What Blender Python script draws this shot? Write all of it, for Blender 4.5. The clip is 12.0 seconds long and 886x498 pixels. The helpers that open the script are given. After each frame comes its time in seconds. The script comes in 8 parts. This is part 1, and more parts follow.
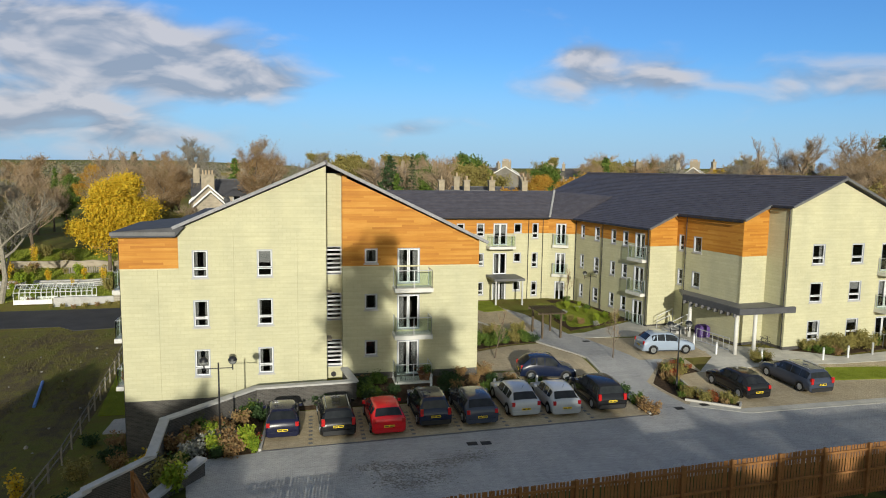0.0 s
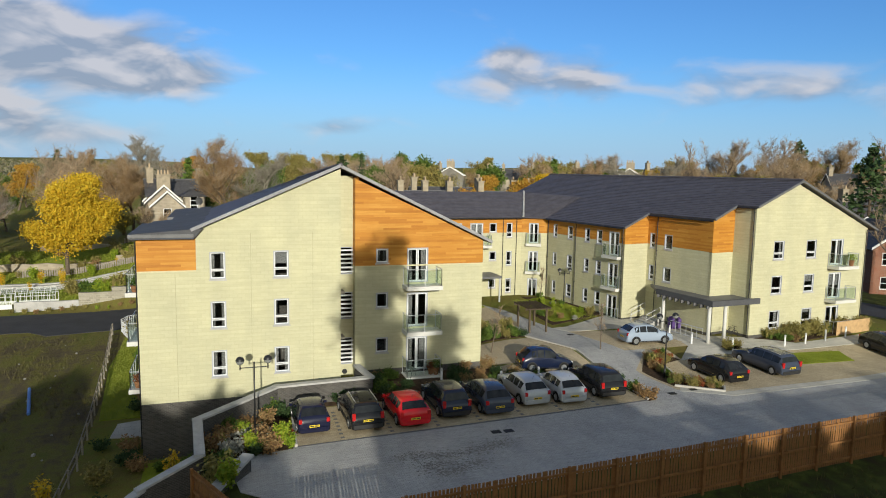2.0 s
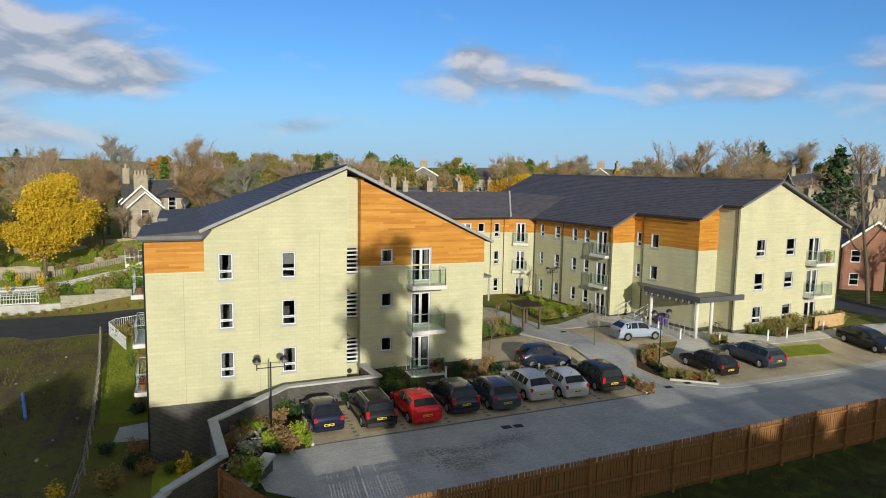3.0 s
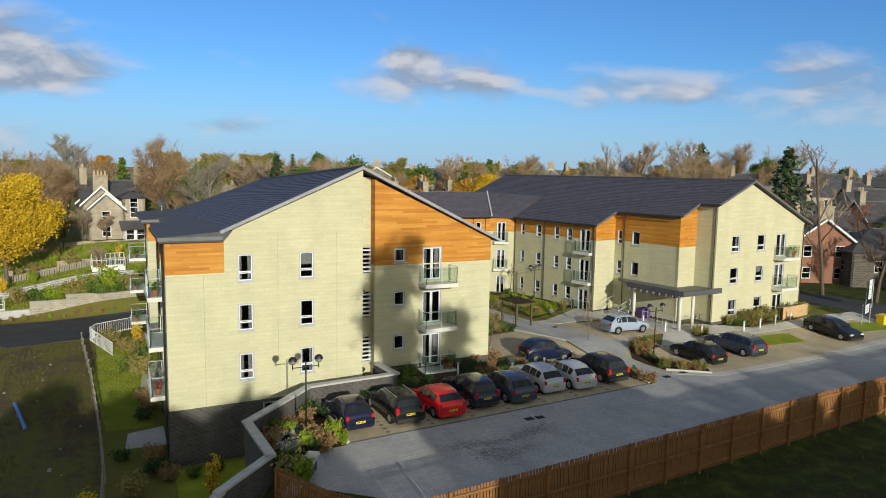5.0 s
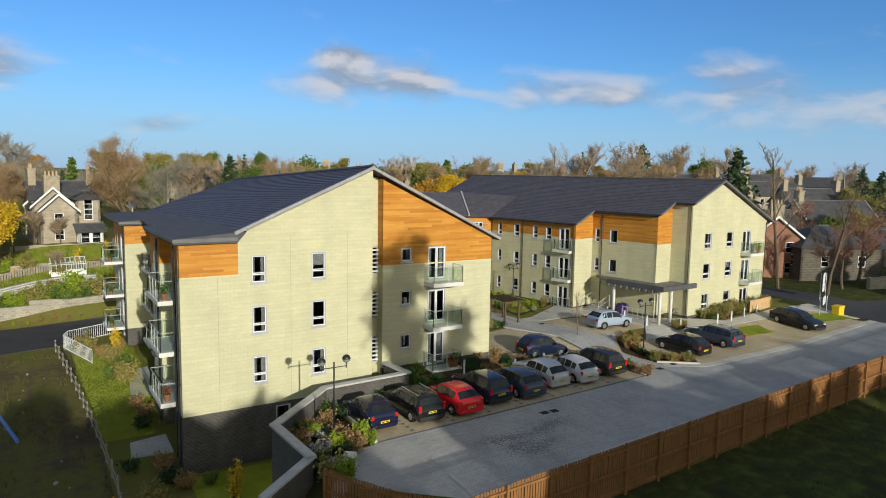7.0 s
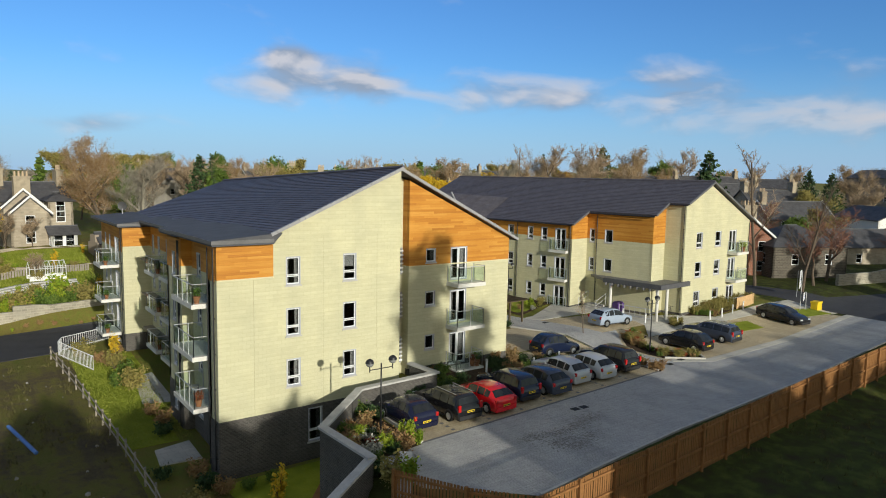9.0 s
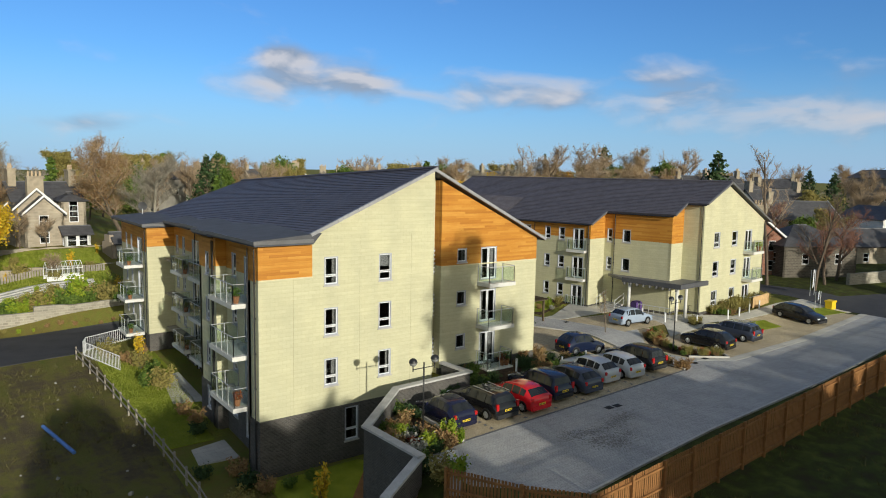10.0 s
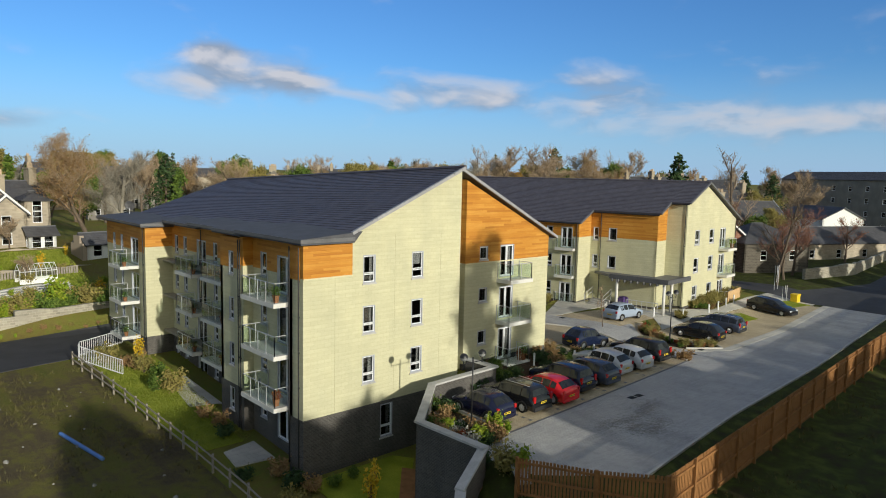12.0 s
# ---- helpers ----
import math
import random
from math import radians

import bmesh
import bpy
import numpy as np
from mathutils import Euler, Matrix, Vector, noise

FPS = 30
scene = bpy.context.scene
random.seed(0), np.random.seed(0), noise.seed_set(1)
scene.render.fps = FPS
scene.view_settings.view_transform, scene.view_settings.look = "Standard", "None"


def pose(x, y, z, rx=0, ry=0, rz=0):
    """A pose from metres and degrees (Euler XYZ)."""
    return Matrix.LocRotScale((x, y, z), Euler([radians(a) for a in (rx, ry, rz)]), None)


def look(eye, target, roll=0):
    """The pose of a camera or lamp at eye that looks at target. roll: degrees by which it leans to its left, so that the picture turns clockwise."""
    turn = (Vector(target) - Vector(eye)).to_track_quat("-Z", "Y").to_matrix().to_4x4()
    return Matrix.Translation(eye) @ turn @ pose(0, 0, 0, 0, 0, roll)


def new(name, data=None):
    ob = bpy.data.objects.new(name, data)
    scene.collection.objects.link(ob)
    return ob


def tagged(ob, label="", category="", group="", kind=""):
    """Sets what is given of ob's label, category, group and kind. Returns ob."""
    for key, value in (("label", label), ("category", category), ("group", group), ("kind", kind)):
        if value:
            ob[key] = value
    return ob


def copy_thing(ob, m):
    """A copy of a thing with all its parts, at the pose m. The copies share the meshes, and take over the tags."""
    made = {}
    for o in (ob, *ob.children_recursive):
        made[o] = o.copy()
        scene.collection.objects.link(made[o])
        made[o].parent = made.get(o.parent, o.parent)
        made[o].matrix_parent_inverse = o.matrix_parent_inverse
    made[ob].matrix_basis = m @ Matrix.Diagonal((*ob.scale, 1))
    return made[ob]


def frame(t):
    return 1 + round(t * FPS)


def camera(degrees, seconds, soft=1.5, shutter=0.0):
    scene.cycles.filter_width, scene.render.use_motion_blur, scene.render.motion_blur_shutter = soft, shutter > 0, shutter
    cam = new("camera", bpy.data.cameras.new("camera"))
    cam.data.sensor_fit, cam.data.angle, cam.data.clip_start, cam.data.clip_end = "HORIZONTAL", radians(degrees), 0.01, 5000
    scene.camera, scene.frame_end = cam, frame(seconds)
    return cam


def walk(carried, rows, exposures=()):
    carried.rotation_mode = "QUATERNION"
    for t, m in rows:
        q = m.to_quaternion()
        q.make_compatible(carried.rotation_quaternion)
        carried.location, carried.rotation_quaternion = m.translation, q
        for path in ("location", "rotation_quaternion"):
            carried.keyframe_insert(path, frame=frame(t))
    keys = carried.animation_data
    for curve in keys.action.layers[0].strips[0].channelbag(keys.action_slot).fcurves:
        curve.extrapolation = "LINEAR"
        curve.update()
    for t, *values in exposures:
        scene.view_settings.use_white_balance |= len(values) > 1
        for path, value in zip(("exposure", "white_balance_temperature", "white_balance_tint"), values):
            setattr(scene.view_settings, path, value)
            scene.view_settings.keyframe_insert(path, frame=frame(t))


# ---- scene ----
cam = camera(67.0, 12.0, soft=1.0)
PATH = [
    (0, (-2.373, 0.311, 13.605), (-1.948, 2.251, 13.37), 0.8),
    (0.5, (-3.664, 0.148, 13.624), (-3.189, 2.077, 13.39), 0.9),
    (1, (-5.007, 0.004, 13.69), (-4.479, 1.919, 13.455), 0.9),
    (1.5, (-6.285, -0.05, 13.727), (-5.706, 1.85, 13.493), 0.9),
    (2, (-7.616, -0.038, 13.747), (-6.984, 1.845, 13.513), 1.0),
    (2.5, (-8.827, 0.022, 13.782), (-8.148, 1.888, 13.548), 1.0),
    (3, (-10.14, 0.157, 13.793), (-9.41, 2.004, 13.56), 1.0),
    (5, (-14.82, 1.274, 13.719), (-13.92, 3.045, 13.49), 1.0),
    (5.5, (-15.859, 1.67, 13.694), (-14.923, 3.423, 13.466), 1.0),
    (6, (-16.948, 2.124, 13.658), (-15.97, 3.853, 13.431), 1.0),
    (6.5, (-17.949, 2.591, 13.629), (-16.929, 4.296, 13.403), 1.0),
    (7, (-18.995, 3.142, 13.599), (-17.927, 4.819, 13.375), 1.0),
    (9, (-23.098, 5.598, 13.485), (-21.907, 7.19, 13.268), 1.1),
    (9.5, (-24.081, 6.189, 13.493), (-22.883, 7.776, 13.276), 1.1),
    (10, (-25.113, 6.799, 13.496), (-23.911, 8.382, 13.278), 1.1),
    (10.5, (-26.165, 7.378, 13.439), (-24.945, 8.949, 13.223), 1.2),
    (11, (-27.377, 8.092, 13.379), (-26.121, 9.634, 13.164), 1.2),
    (11.5, (-28.591, 8.89, 13.332), (-27.289, 10.394, 13.119), 1.2),
    (12, (-29.902, 9.815, 13.304), (-28.554, 11.278, 13.091), 1.3),
]
walk(cam, [(t, look(eye, target, roll)) for t, eye, target, roll in PATH])

# ---- sky, sun ----
SUN_DIR = Vector((0.69, 6.71, -1.72)).normalized()      # the way the light travels
sun = new("sun", bpy.data.lights.new("sun", "SUN"))
sun.data.energy, sun.data.angle, sun.data.color = 4.2, radians(0.6), (1.0, 0.965, 0.82)
sun.matrix_world = look((-20, -150, 60), Vector((-20, -150, 60)) + SUN_DIR)
scene.view_settings.exposure = 0.0


def make_world():
    w = bpy.data.worlds.new("world")
    scene.world = w
    w.use_nodes = True
    nt = w.node_tree
    nt.nodes.clear()
    N, L = nt.nodes.new, nt.links.new

    def math_(op, a, b=None, c=None):
        n = N("ShaderNodeMath")
        n.operation = op
        for i, v in enumerate((a, b, c)):
            if v is None:
                continue
            if isinstance(v, (int, float)):
                n.inputs[i].default_value = v
            else:
                L(v, n.inputs[i])
        return n.outputs[0]

    sky = N("ShaderNodeTexSky")
    sky.sky_type, sky.sun_disc = "NISHITA", False
    sky.sun_elevation = math.asin(-SUN_DIR.z)
    sky.sun_rotation = math.atan2(-SUN_DIR.x, -SUN_DIR.y)
    sky.air_density, sky.dust_density, sky.ozone_density = 1.0, 0.3, 2.2
    tc = N("ShaderNodeTexCoord")
    sep = N("ShaderNodeSeparateXYZ")
    L(tc.outputs["Generated"], sep.inputs[0])
    az = math_("ARCTAN2", sep.outputs[0], sep.outputs[1])
    el = math_("ARCSINE", sep.outputs[2])
    # clouds, in azimuth and elevation: wispy noise stretched sideways
    comb = N("ShaderNodeCombineXYZ")
    L(math_("MULTIPLY", az, 4.2), comb.inputs[0])
    L(math_("MULTIPLY", el, 10.0), comb.inputs[1])
    no = N("ShaderNodeTexNoise")
    no.inputs["Scale"].default_value, no.inputs["Detail"].default_value = 2.1, 5.0
    no.inputs["Roughness"].default_value, no.inputs["Distortion"].default_value = 0.47, 0.3
    L(comb.outputs[0], no.inputs["Vector"])
    total = None
    # banks of cloud: azimuth, elevation, half widths (degrees), weight
    for a, e, wa, we, k in CLOUDS:
        da = math_("DIVIDE", math_("SUBTRACT", az, radians(a)), radians(wa))
        de = math_("DIVIDE", math_("SUBTRACT", el, radians(e)), radians(we))
        d2 = math_("ADD", math_("MULTIPLY", da, da), math_("MULTIPLY", de, de))
        g = math_("MULTIPLY", math_("EXPONENT", math_("MULTIPLY", d2, -1.0)), k)
        total = g if total is None else math_("ADD", total, g)
    # an unseen broken deck of cloud high overhead, added to lift the shade
    deck = N("ShaderNodeMapRange")
    deck.interpolation_type = "SMOOTHSTEP"
    L(el, deck.inputs["Value"])
    deck.inputs["From Min"].default_value, deck.inputs["From Max"].default_value = 0.30, 0.75
    deck.inputs["To Max"].default_value = 0.6
    total = math_("ADD", total, deck.outputs[0])
    dens = math_("ADD", math_("MULTIPLY", math_("SUBTRACT", no.outputs["Fac"], 0.5), 2.2), math_("SUBTRACT", total, 0.42))
    ramp = N("ShaderNodeMapRange")
    ramp.interpolation_type = "SMOOTHSTEP"
    L(dens, ramp.inputs["Value"])
    ramp.inputs["From Min"].default_value, ramp.inputs["From Max"].default_value = -0.15, 0.85
    ramp.inputs["To Max"].default_value = 0.92
    # lit tops and greyer bellies
    comb2 = N("ShaderNodeCombineXYZ")
    L(math_("MULTIPLY", az, 4.2), comb2.inputs[0])
    L(math_("MULTIPLY", math_("ADD", el, 0.016), 10.0), comb2.inputs[1])
    no2 = N("ShaderNodeTexNoise")
    no2.inputs["Scale"].default_value, no2.inputs["Detail"].default_value = 2.1, 4.0
    no2.inputs["Roughness"].default_value, no2.inputs["Distortion"].default_value = 0.52, 0.5
    L(comb2.outputs[0], no2.inputs["Vector"])
    lit = N("ShaderNodeMapRange")
    L(math_("SUBTRACT", no.outputs["Fac"], no2.outputs["Fac"]), lit.inputs["Value"])
    lit.inputs["From Min"].default_value, lit.inputs["From Max"].default_value = -0.07, 0.10
    cmix = N("ShaderNodeMix")
    cmix.data_type = "RGBA"
    L(lit.outputs[0], cmix.inputs["Factor"])
    cmix.inputs["A"].default_value, cmix.inputs["B"].default_value = (0.30, 0.36, 0.46, 1), (0.60, 0.60, 0.64, 1)
    # clear sky: the Nishita colour
    skyc = N("ShaderNodeMix")
    skyc.data_type, skyc.blend_type = "RGBA", "MULTIPLY"
    skyc.inputs["Factor"].default_value = 1.0
    L(sky.outputs[0], skyc.inputs["A"])
    # blue away from the low sun; its unseen side gilded to warm the shade
    toward = N("ShaderNodeVectorMath")
    toward.operation = "DOT_PRODUCT"
    L(tc.outputs["Generated"], toward.inputs[0])
    toward.inputs[1].default_value = tuple(-SUN_DIR)
    sunside = N("ShaderNodeMapRange")
    sunside.interpolation_type = "SMOOTHSTEP"
    L(toward.outputs["Value"], sunside.inputs["Value"])
    sunside.inputs["From Min"].default_value, sunside.inputs["From Max"].default_value = -0.30, 0.45
    tint = N("ShaderNodeMix")
    tint.data_type = "RGBA"
    L(sunside.outputs[0], tint.inputs["Factor"])
    tint.inputs["A"].default_value = (SKY_GAIN * 0.56, SKY_GAIN * 1.02, SKY_GAIN * 1.62, 1)
    tint.inputs["B"].default_value = (SKY_GAIN * 2.6, SKY_GAIN * 2.0, SKY_GAIN * 1.3, 1)
    L(tint.outputs["Result"], skyc.inputs["B"])
    # pale haze towards the horizon
    hz = N("ShaderNodeMapRange")
    hz.interpolation_type = "SMOOTHSTEP"
    L(el, hz.inputs["Value"])
    hz.inputs["From Min"].default_value, hz.inputs["From Max"].default_value = -0.02, 0.17
    hz.inputs["To Min"].default_value, hz.inputs["To Max"].default_value = 0.8, 0.0
    haze = N("ShaderNodeMix")
    haze.data_type = "RGBA"
    L(hz.outputs[0], haze.inputs["Factor"])
    L(skyc.outputs["Result"], haze.inputs["A"])
    haze.inputs["B"].default_value = (0.36, 0.54, 0.81, 1)
    mix = N("ShaderNodeMix")
    mix.data_type = "RGBA"
    L(ramp.outputs[0], mix.inputs["Factor"])
    L(haze.outputs["Result"], mix.inputs["A"])
    L(cmix.outputs["Result"], mix.inputs["B"])
    bg = N("ShaderNodeBackground")
    L(mix.outputs["Result"], bg.inputs["Color"])
    out = N("ShaderNodeOutputWorld")
    L(bg.outputs[0], out.inputs["Surface"])


SKY_GAIN = 0.088
# the last three banks lie out of view, added to fill the shade
CLOUDS = [(-16.5, 9.2, 9, 3.4, 1.3), (-8, 7.8, 9, 2.6, 1.15), (-4, 6.6, 4.5, 1.3, 0.95), (-20, 3.4, 10, 2.2, 1.1), (-9, 2.2, 8, 1.2, 0.5), (8.5, 3.4, 4.4, 1.0, 1.0), (24.4, 9.5, 3.6, 0.9, 1.0),
          (25.5, 7.4, 7.5, 1.7, 1.15), (42, 7.2, 14, 2.4, 0.50), (60, 6.6, 16, 2.2, 0.60), (75, 5.0, 14, 1.6, 0.65), (-62, 11, 34, 8, 1.0), (110, 12, 25, 7, 0.7), (180, 20, 40, 9, 0.5)]
make_world()

# ---- materials ----
MATS = {}


class Nodes:
    """A small builder of node materials."""

    def __init__(self, name, rough=0.8, metal=0.0, spec=0.3):
        self.m = bpy.data.materials.new(name)
        self.m.use_nodes = True
        self.nt = self.m.node_tree
        self.b = self.nt.nodes["Principled BSDF"]
        self.b.inputs["Roughness"].default_value = rough
        self.b.inputs["Metallic"].default_value = metal
        self.b.inputs["Specular IOR Level"].default_value = spec
        MATS[name] = self.m

    def n(self, kind, **kw):
        x = self.nt.nodes.new(kind)
        for k, v in kw.items():
            x.inputs[k.replace("_", " ")].default_value = v
        return x

    def link(self, a, b):
        self.nt.links.new(a, b)

    def coord(self, which="Object"):
        return self.n("ShaderNodeTexCoord").outputs[which]

    def uv(self):
        return self.n("ShaderNodeUVMap").outputs[0]

    def scaled(self, src, s):
        mp = self.n("ShaderNodeMapping")
        mp.inputs["Scale"].default_value = s
        self.link(src, mp.inputs[0])
        return mp.outputs[0]

    def noise(self, src, scale, detail=4.0, rough=0.55):
        x = self.n("ShaderNodeTexNoise", Scale=scale, Detail=detail, Roughness=rough)
        self.link(src, x.inputs["Vector"])
        return x.outputs["Fac"]

    def ramp(self, fac, stops):
        r = self.n("ShaderNodeValToRGB")
        while len(r.color_ramp.elements) < len(stops):
            r.color_ramp.elements.new(0.5)
        for e, (p, c) in zip(r.color_ramp.elements, stops):
            e.position, e.color = p, (*c, 1)
        self.link(fac, r.inputs[0])
        return r.outputs[0]

    def mix(self, fac, a, b, blend="MIX"):
        x = self.n("ShaderNodeMix")
        x.data_type, x.blend_type = "RGBA", blend
        for key, v in (("Factor", fac), ("A", a), ("B", b)):
            if isinstance(v, (int, float)):
                x.inputs[key].default_value = v
            elif isinstance(v, tuple):
                x.inputs[key].default_value = (*v, 1)
            else:
                self.link(v, x.inputs[key])
        return x.outputs["Result"]

    def val(self, op, a, b):
        x = self.n("ShaderNodeMath")
        x.operation = op
        for i, v in enumerate((a, b)):
            if isinstance(v, (int, float)):
                x.inputs[i].default_value = v
            else:
                self.link(v, x.inputs[i])
        return x.outputs[0]

    def color(self, c):
        if isinstance(c, tuple):
            self.b.inputs["Base Color"].default_value = (*c, 1)
        else:
            self.link(c, self.b.inputs["Base Color"])
        return self

    def bump(self, h, strength=0.3, dist=0.02):
        x = self.n("ShaderNodeBump", Strength=strength, Distance=dist)
        self.link(h, x.inputs["Height"])
        self.link(x.outputs[0], self.b.inputs["Normal"])
        return self

    def rnd(self):
        return self.n("ShaderNodeObjectInfo").outputs["Random"]


def plain(name, c, rough=0.7, metal=0.0, spec=0.4, var=0.18, scale=6.0, c2=None):
    """A surface of one colour with grain and faint stains."""
    q = Nodes(name, rough, metal, spec)
    co = q.coord()
    a, b = q.noise(co, scale), q.noise(co, scale * 9, 2.0)
    f = q.val("ADD", q.val("MULTIPLY", a, 0.7), q.val("MULTIPLY", b, 0.3))
    lo = tuple(max(0.0, v * (1 - var)) for v in c)
    hi = c2 or tuple(min(1.0, v * (1 + var)) for v in c)
    q.color(q.ramp(f, [(0.3, lo), (0.7, hi)]))
    return q


def blocks(name, c1, c2, mortar, w, h, joint=0.012, bump=0.4, stain=0.25, rough=0.85, course_amt=0.5):
    """Coursed masonry on wall coordinates in metres."""
    q = Nodes(name, rough, 0, 0.2)
    uv = q.uv()
    br = q.n("ShaderNodeTexBrick", Scale=1.0, Mortar_Size=joint, Mortar_Smooth=0.3, Bias=0.0, Brick_Width=w, Row_Height=h)
    br.offset = 0.5
    q.link(uv, br.inputs["Vector"])
    br.inputs["Color1"].default_value, br.inputs["Color2"].default_value, br.inputs["Mortar"].default_value = (*c1, 1), (*c2, 1), (*mortar, 1)
    big = q.noise(q.scaled(uv, (0.5, 0.22, 1)), 1.3, 5.0)
    fine = q.noise(uv, 26.0, 3.0)
    course = q.noise(q.scaled(uv, (0.35, 1.0 / h, 1)), 1.0, 1.0)
    col = q.mix(1.0, br.outputs["Color"], q.ramp(big, [(0.3, (1 - stain,) * 3), (0.7, (1.06, 1.05, 1.02))]), "MULTIPLY")
    col = q.mix(course_amt, col, q.ramp(course, [(0.3, (0.80, 0.79, 0.74)), (0.7, (1.1, 1.1, 1.08))]), "MULTIPLY")
    col = q.mix(0.5, col, q.ramp(fine, [(0.25, (0.8, 0.8, 0.8)), (0.75, (1.12, 1.12, 1.12))]), "MULTIPLY")
    q.color(col)
    hgt = q.val("ADD", q.val("MULTIPLY", br.outputs["Fac"], -1.0), q.val("MULTIPLY", fine, 0.5))
    q.bump(hgt, bump, 0.012)
    return q


def boards(name, stops, h, rough=0.6, along=0.35):
    """Horizontal boarding on wall coordinates in metres."""
    q = Nodes(name, rough, 0, 0.3)
    uv = q.uv()
    sep = q.n("ShaderNodeSeparateXYZ")
    q.link(uv, sep.inputs[0])
    row = q.val("FLOOR", q.val("DIVIDE", sep.outputs[1], h), 0)
    wn = q.n("ShaderNodeTexWhiteNoise")
    wn.noise_dimensions = "2D"
    comb = q.n("ShaderNodeCombineXYZ")
    q.link(row, comb.inputs[1])
    seg = q.val("FLOOR", q.val("ADD", q.val("MULTIPLY", sep.outputs[0], along), q.val("MULTIPLY", row, 0.37)), 0)
    q.link(seg, comb.inputs[0])
    q.link(comb.outputs[0], wn.inputs["Vector"])
    grain = q.noise(q.scaled(uv, (1.2, 30.0, 1)), 1.0, 5.0)
    stain = q.noise(uv, 0.45, 4.0)
    f = q.val("ADD", q.val("MULTIPLY", wn.outputs["Value"], 0.3), q.val("ADD", q.val("MULTIPLY", grain, 0.3), q.val("MULTIPLY", stain, 0.4)))
    q.color(q.ramp(f, stops))
    fr = q.val("FRACT", q.val("DIVIDE", sep.outputs[1], h), 0)
    groove = q.val("MINIMUM", q.val("MULTIPLY", fr, 9.0), 1.0)
    q.bump(q.val("ADD", groove, q.val("MULTIPLY", grain, 0.15)), 0.7, 0.014)
    return q


blocks("buff_stone", (0.56, 0.54, 0.375), (0.53, 0.51, 0.35), (0.48, 0.46, 0.315), 0.44, 0.215, 0.010, 0.45, 0.10, course_amt=0.28)
blocks("plinth_brick", (0.115, 0.105, 0.10), (0.075, 0.07, 0.07), (0.16, 0.155, 0.15), 0.225, 0.075, 0.01, 0.5)
blocks("rubble", (0.42, 0.39, 0.33), (0.30, 0.275, 0.23), (0.44, 0.41, 0.35), 0.45, 0.22, 0.03, 0.9)
blocks("rubble_dark", (0.15, 0.13, 0.11), (0.09, 0.08, 0.07), (0.18, 0.165, 0.14), 0.45, 0.22, 0.03, 0.9)
blocks("house_stone", (0.47, 0.405, 0.325), (0.37, 0.32, 0.255), (0.42, 0.37, 0.31), 0.5, 0.25, 0.02, 0.6)
blocks("harl", (0.24, 0.225, 0.205), (0.24, 0.225, 0.205), (0.24, 0.225, 0.205), 2.0, 2.0, 0.001, 0.3)
blocks("red_brick", (0.33, 0.12, 0.07), (0.26, 0.09, 0.055), (0.36, 0.3, 0.25), 0.225, 0.075, 0.01, 0.4)
boards("larch", [(0.2, (0.33, 0.115, 0.016)), (0.5, (0.49, 0.21, 0.030)), (0.8, (0.63, 0.325, 0.068))], 0.135)
plain("roof_tile", (0.088, 0.082, 0.098), 0.6, 0, 0.25, 0.3, 1.5)
plain("roof_metal", (0.085, 0.086, 0.095), 0.75, 0, 0.2, 0.2, 1.0)
plain("slate", (0.075, 0.073, 0.078), 0.6, 0, 0.4, 0.4, 1.2)
plain("white_upvc", (0.72, 0.73, 0.76), 0.35, 0, 0.5, 0.05)
plain("grey_frame", (0.36, 0.38, 0.44), 0.45, 0, 0.5, 0.08)
plain("metal_grey", (0.52, 0.53, 0.55), 0.4, 0.4, 0.5, 0.12)
plain("black_metal", (0.016, 0.016, 0.018), 0.45, 0.0, 0.5, 0.3)
plain("concrete_cap", (0.42, 0.41, 0.40), 0.85, 0, 0.3, 0.22, 1.5)
plain("balcony_white", (0.62, 0.61, 0.58), 0.5, 0, 0.4, 0.12, 1.0)
plain("interior", (0.30, 0.27, 0.23), 0.9, 0, 0.1, 0.1)
plain("curtain", (0.70, 0.68, 0.64), 0.9, 0, 0.1, 0.12, 5)
plain("dark_room", (0.05, 0.05, 0.05), 0.9, 0, 0.1, 0.3)
plain("ledge_stone", (0.60, 0.55, 0.36), 0.85, 0, 0.2, 0.12)
plain("joint", (0.36, 0.33, 0.22), 0.9, 0, 0.1, 0.1)
plain("verge_grey", (0.30, 0.30, 0.32), 0.7, 0, 0.3, 0.2, 1.0)
plain("lead", (0.13, 0.13, 0.138), 0.55, 0.1, 0.4, 0.2, 1.0)


def glass(name, tint, gloss=0.6):
    q = Nodes(name)
    nt = q.nt
    tr = q.n("ShaderNodeBsdfTransparent")
    tr.inputs[0].default_value = (*tint, 1)
    gl = q.n("ShaderNodeBsdfGlossy", Roughness=0.03)
    lw = q.n("ShaderNodeLayerWeight", Blend=0.5)
    mx = q.n("ShaderNodeMixShader")
    q.link(q.val("ADD", q.val("MULTIPLY", q.val("POWER", lw.outputs["Facing"], 4.0), gloss), 0.045), mx.inputs[0])
    q.link(tr.outputs[0], mx.inputs[1])
    q.link(gl.outputs[0], mx.inputs[2])
    q.link(mx.outputs[0], nt.nodes["Material Output"].inputs["Surface"])
    return q


glass("window_glass", (0.50, 0.52, 0.54), 0.8)
glass("rail_glass", (0.90, 0.94, 0.92), 0.35)


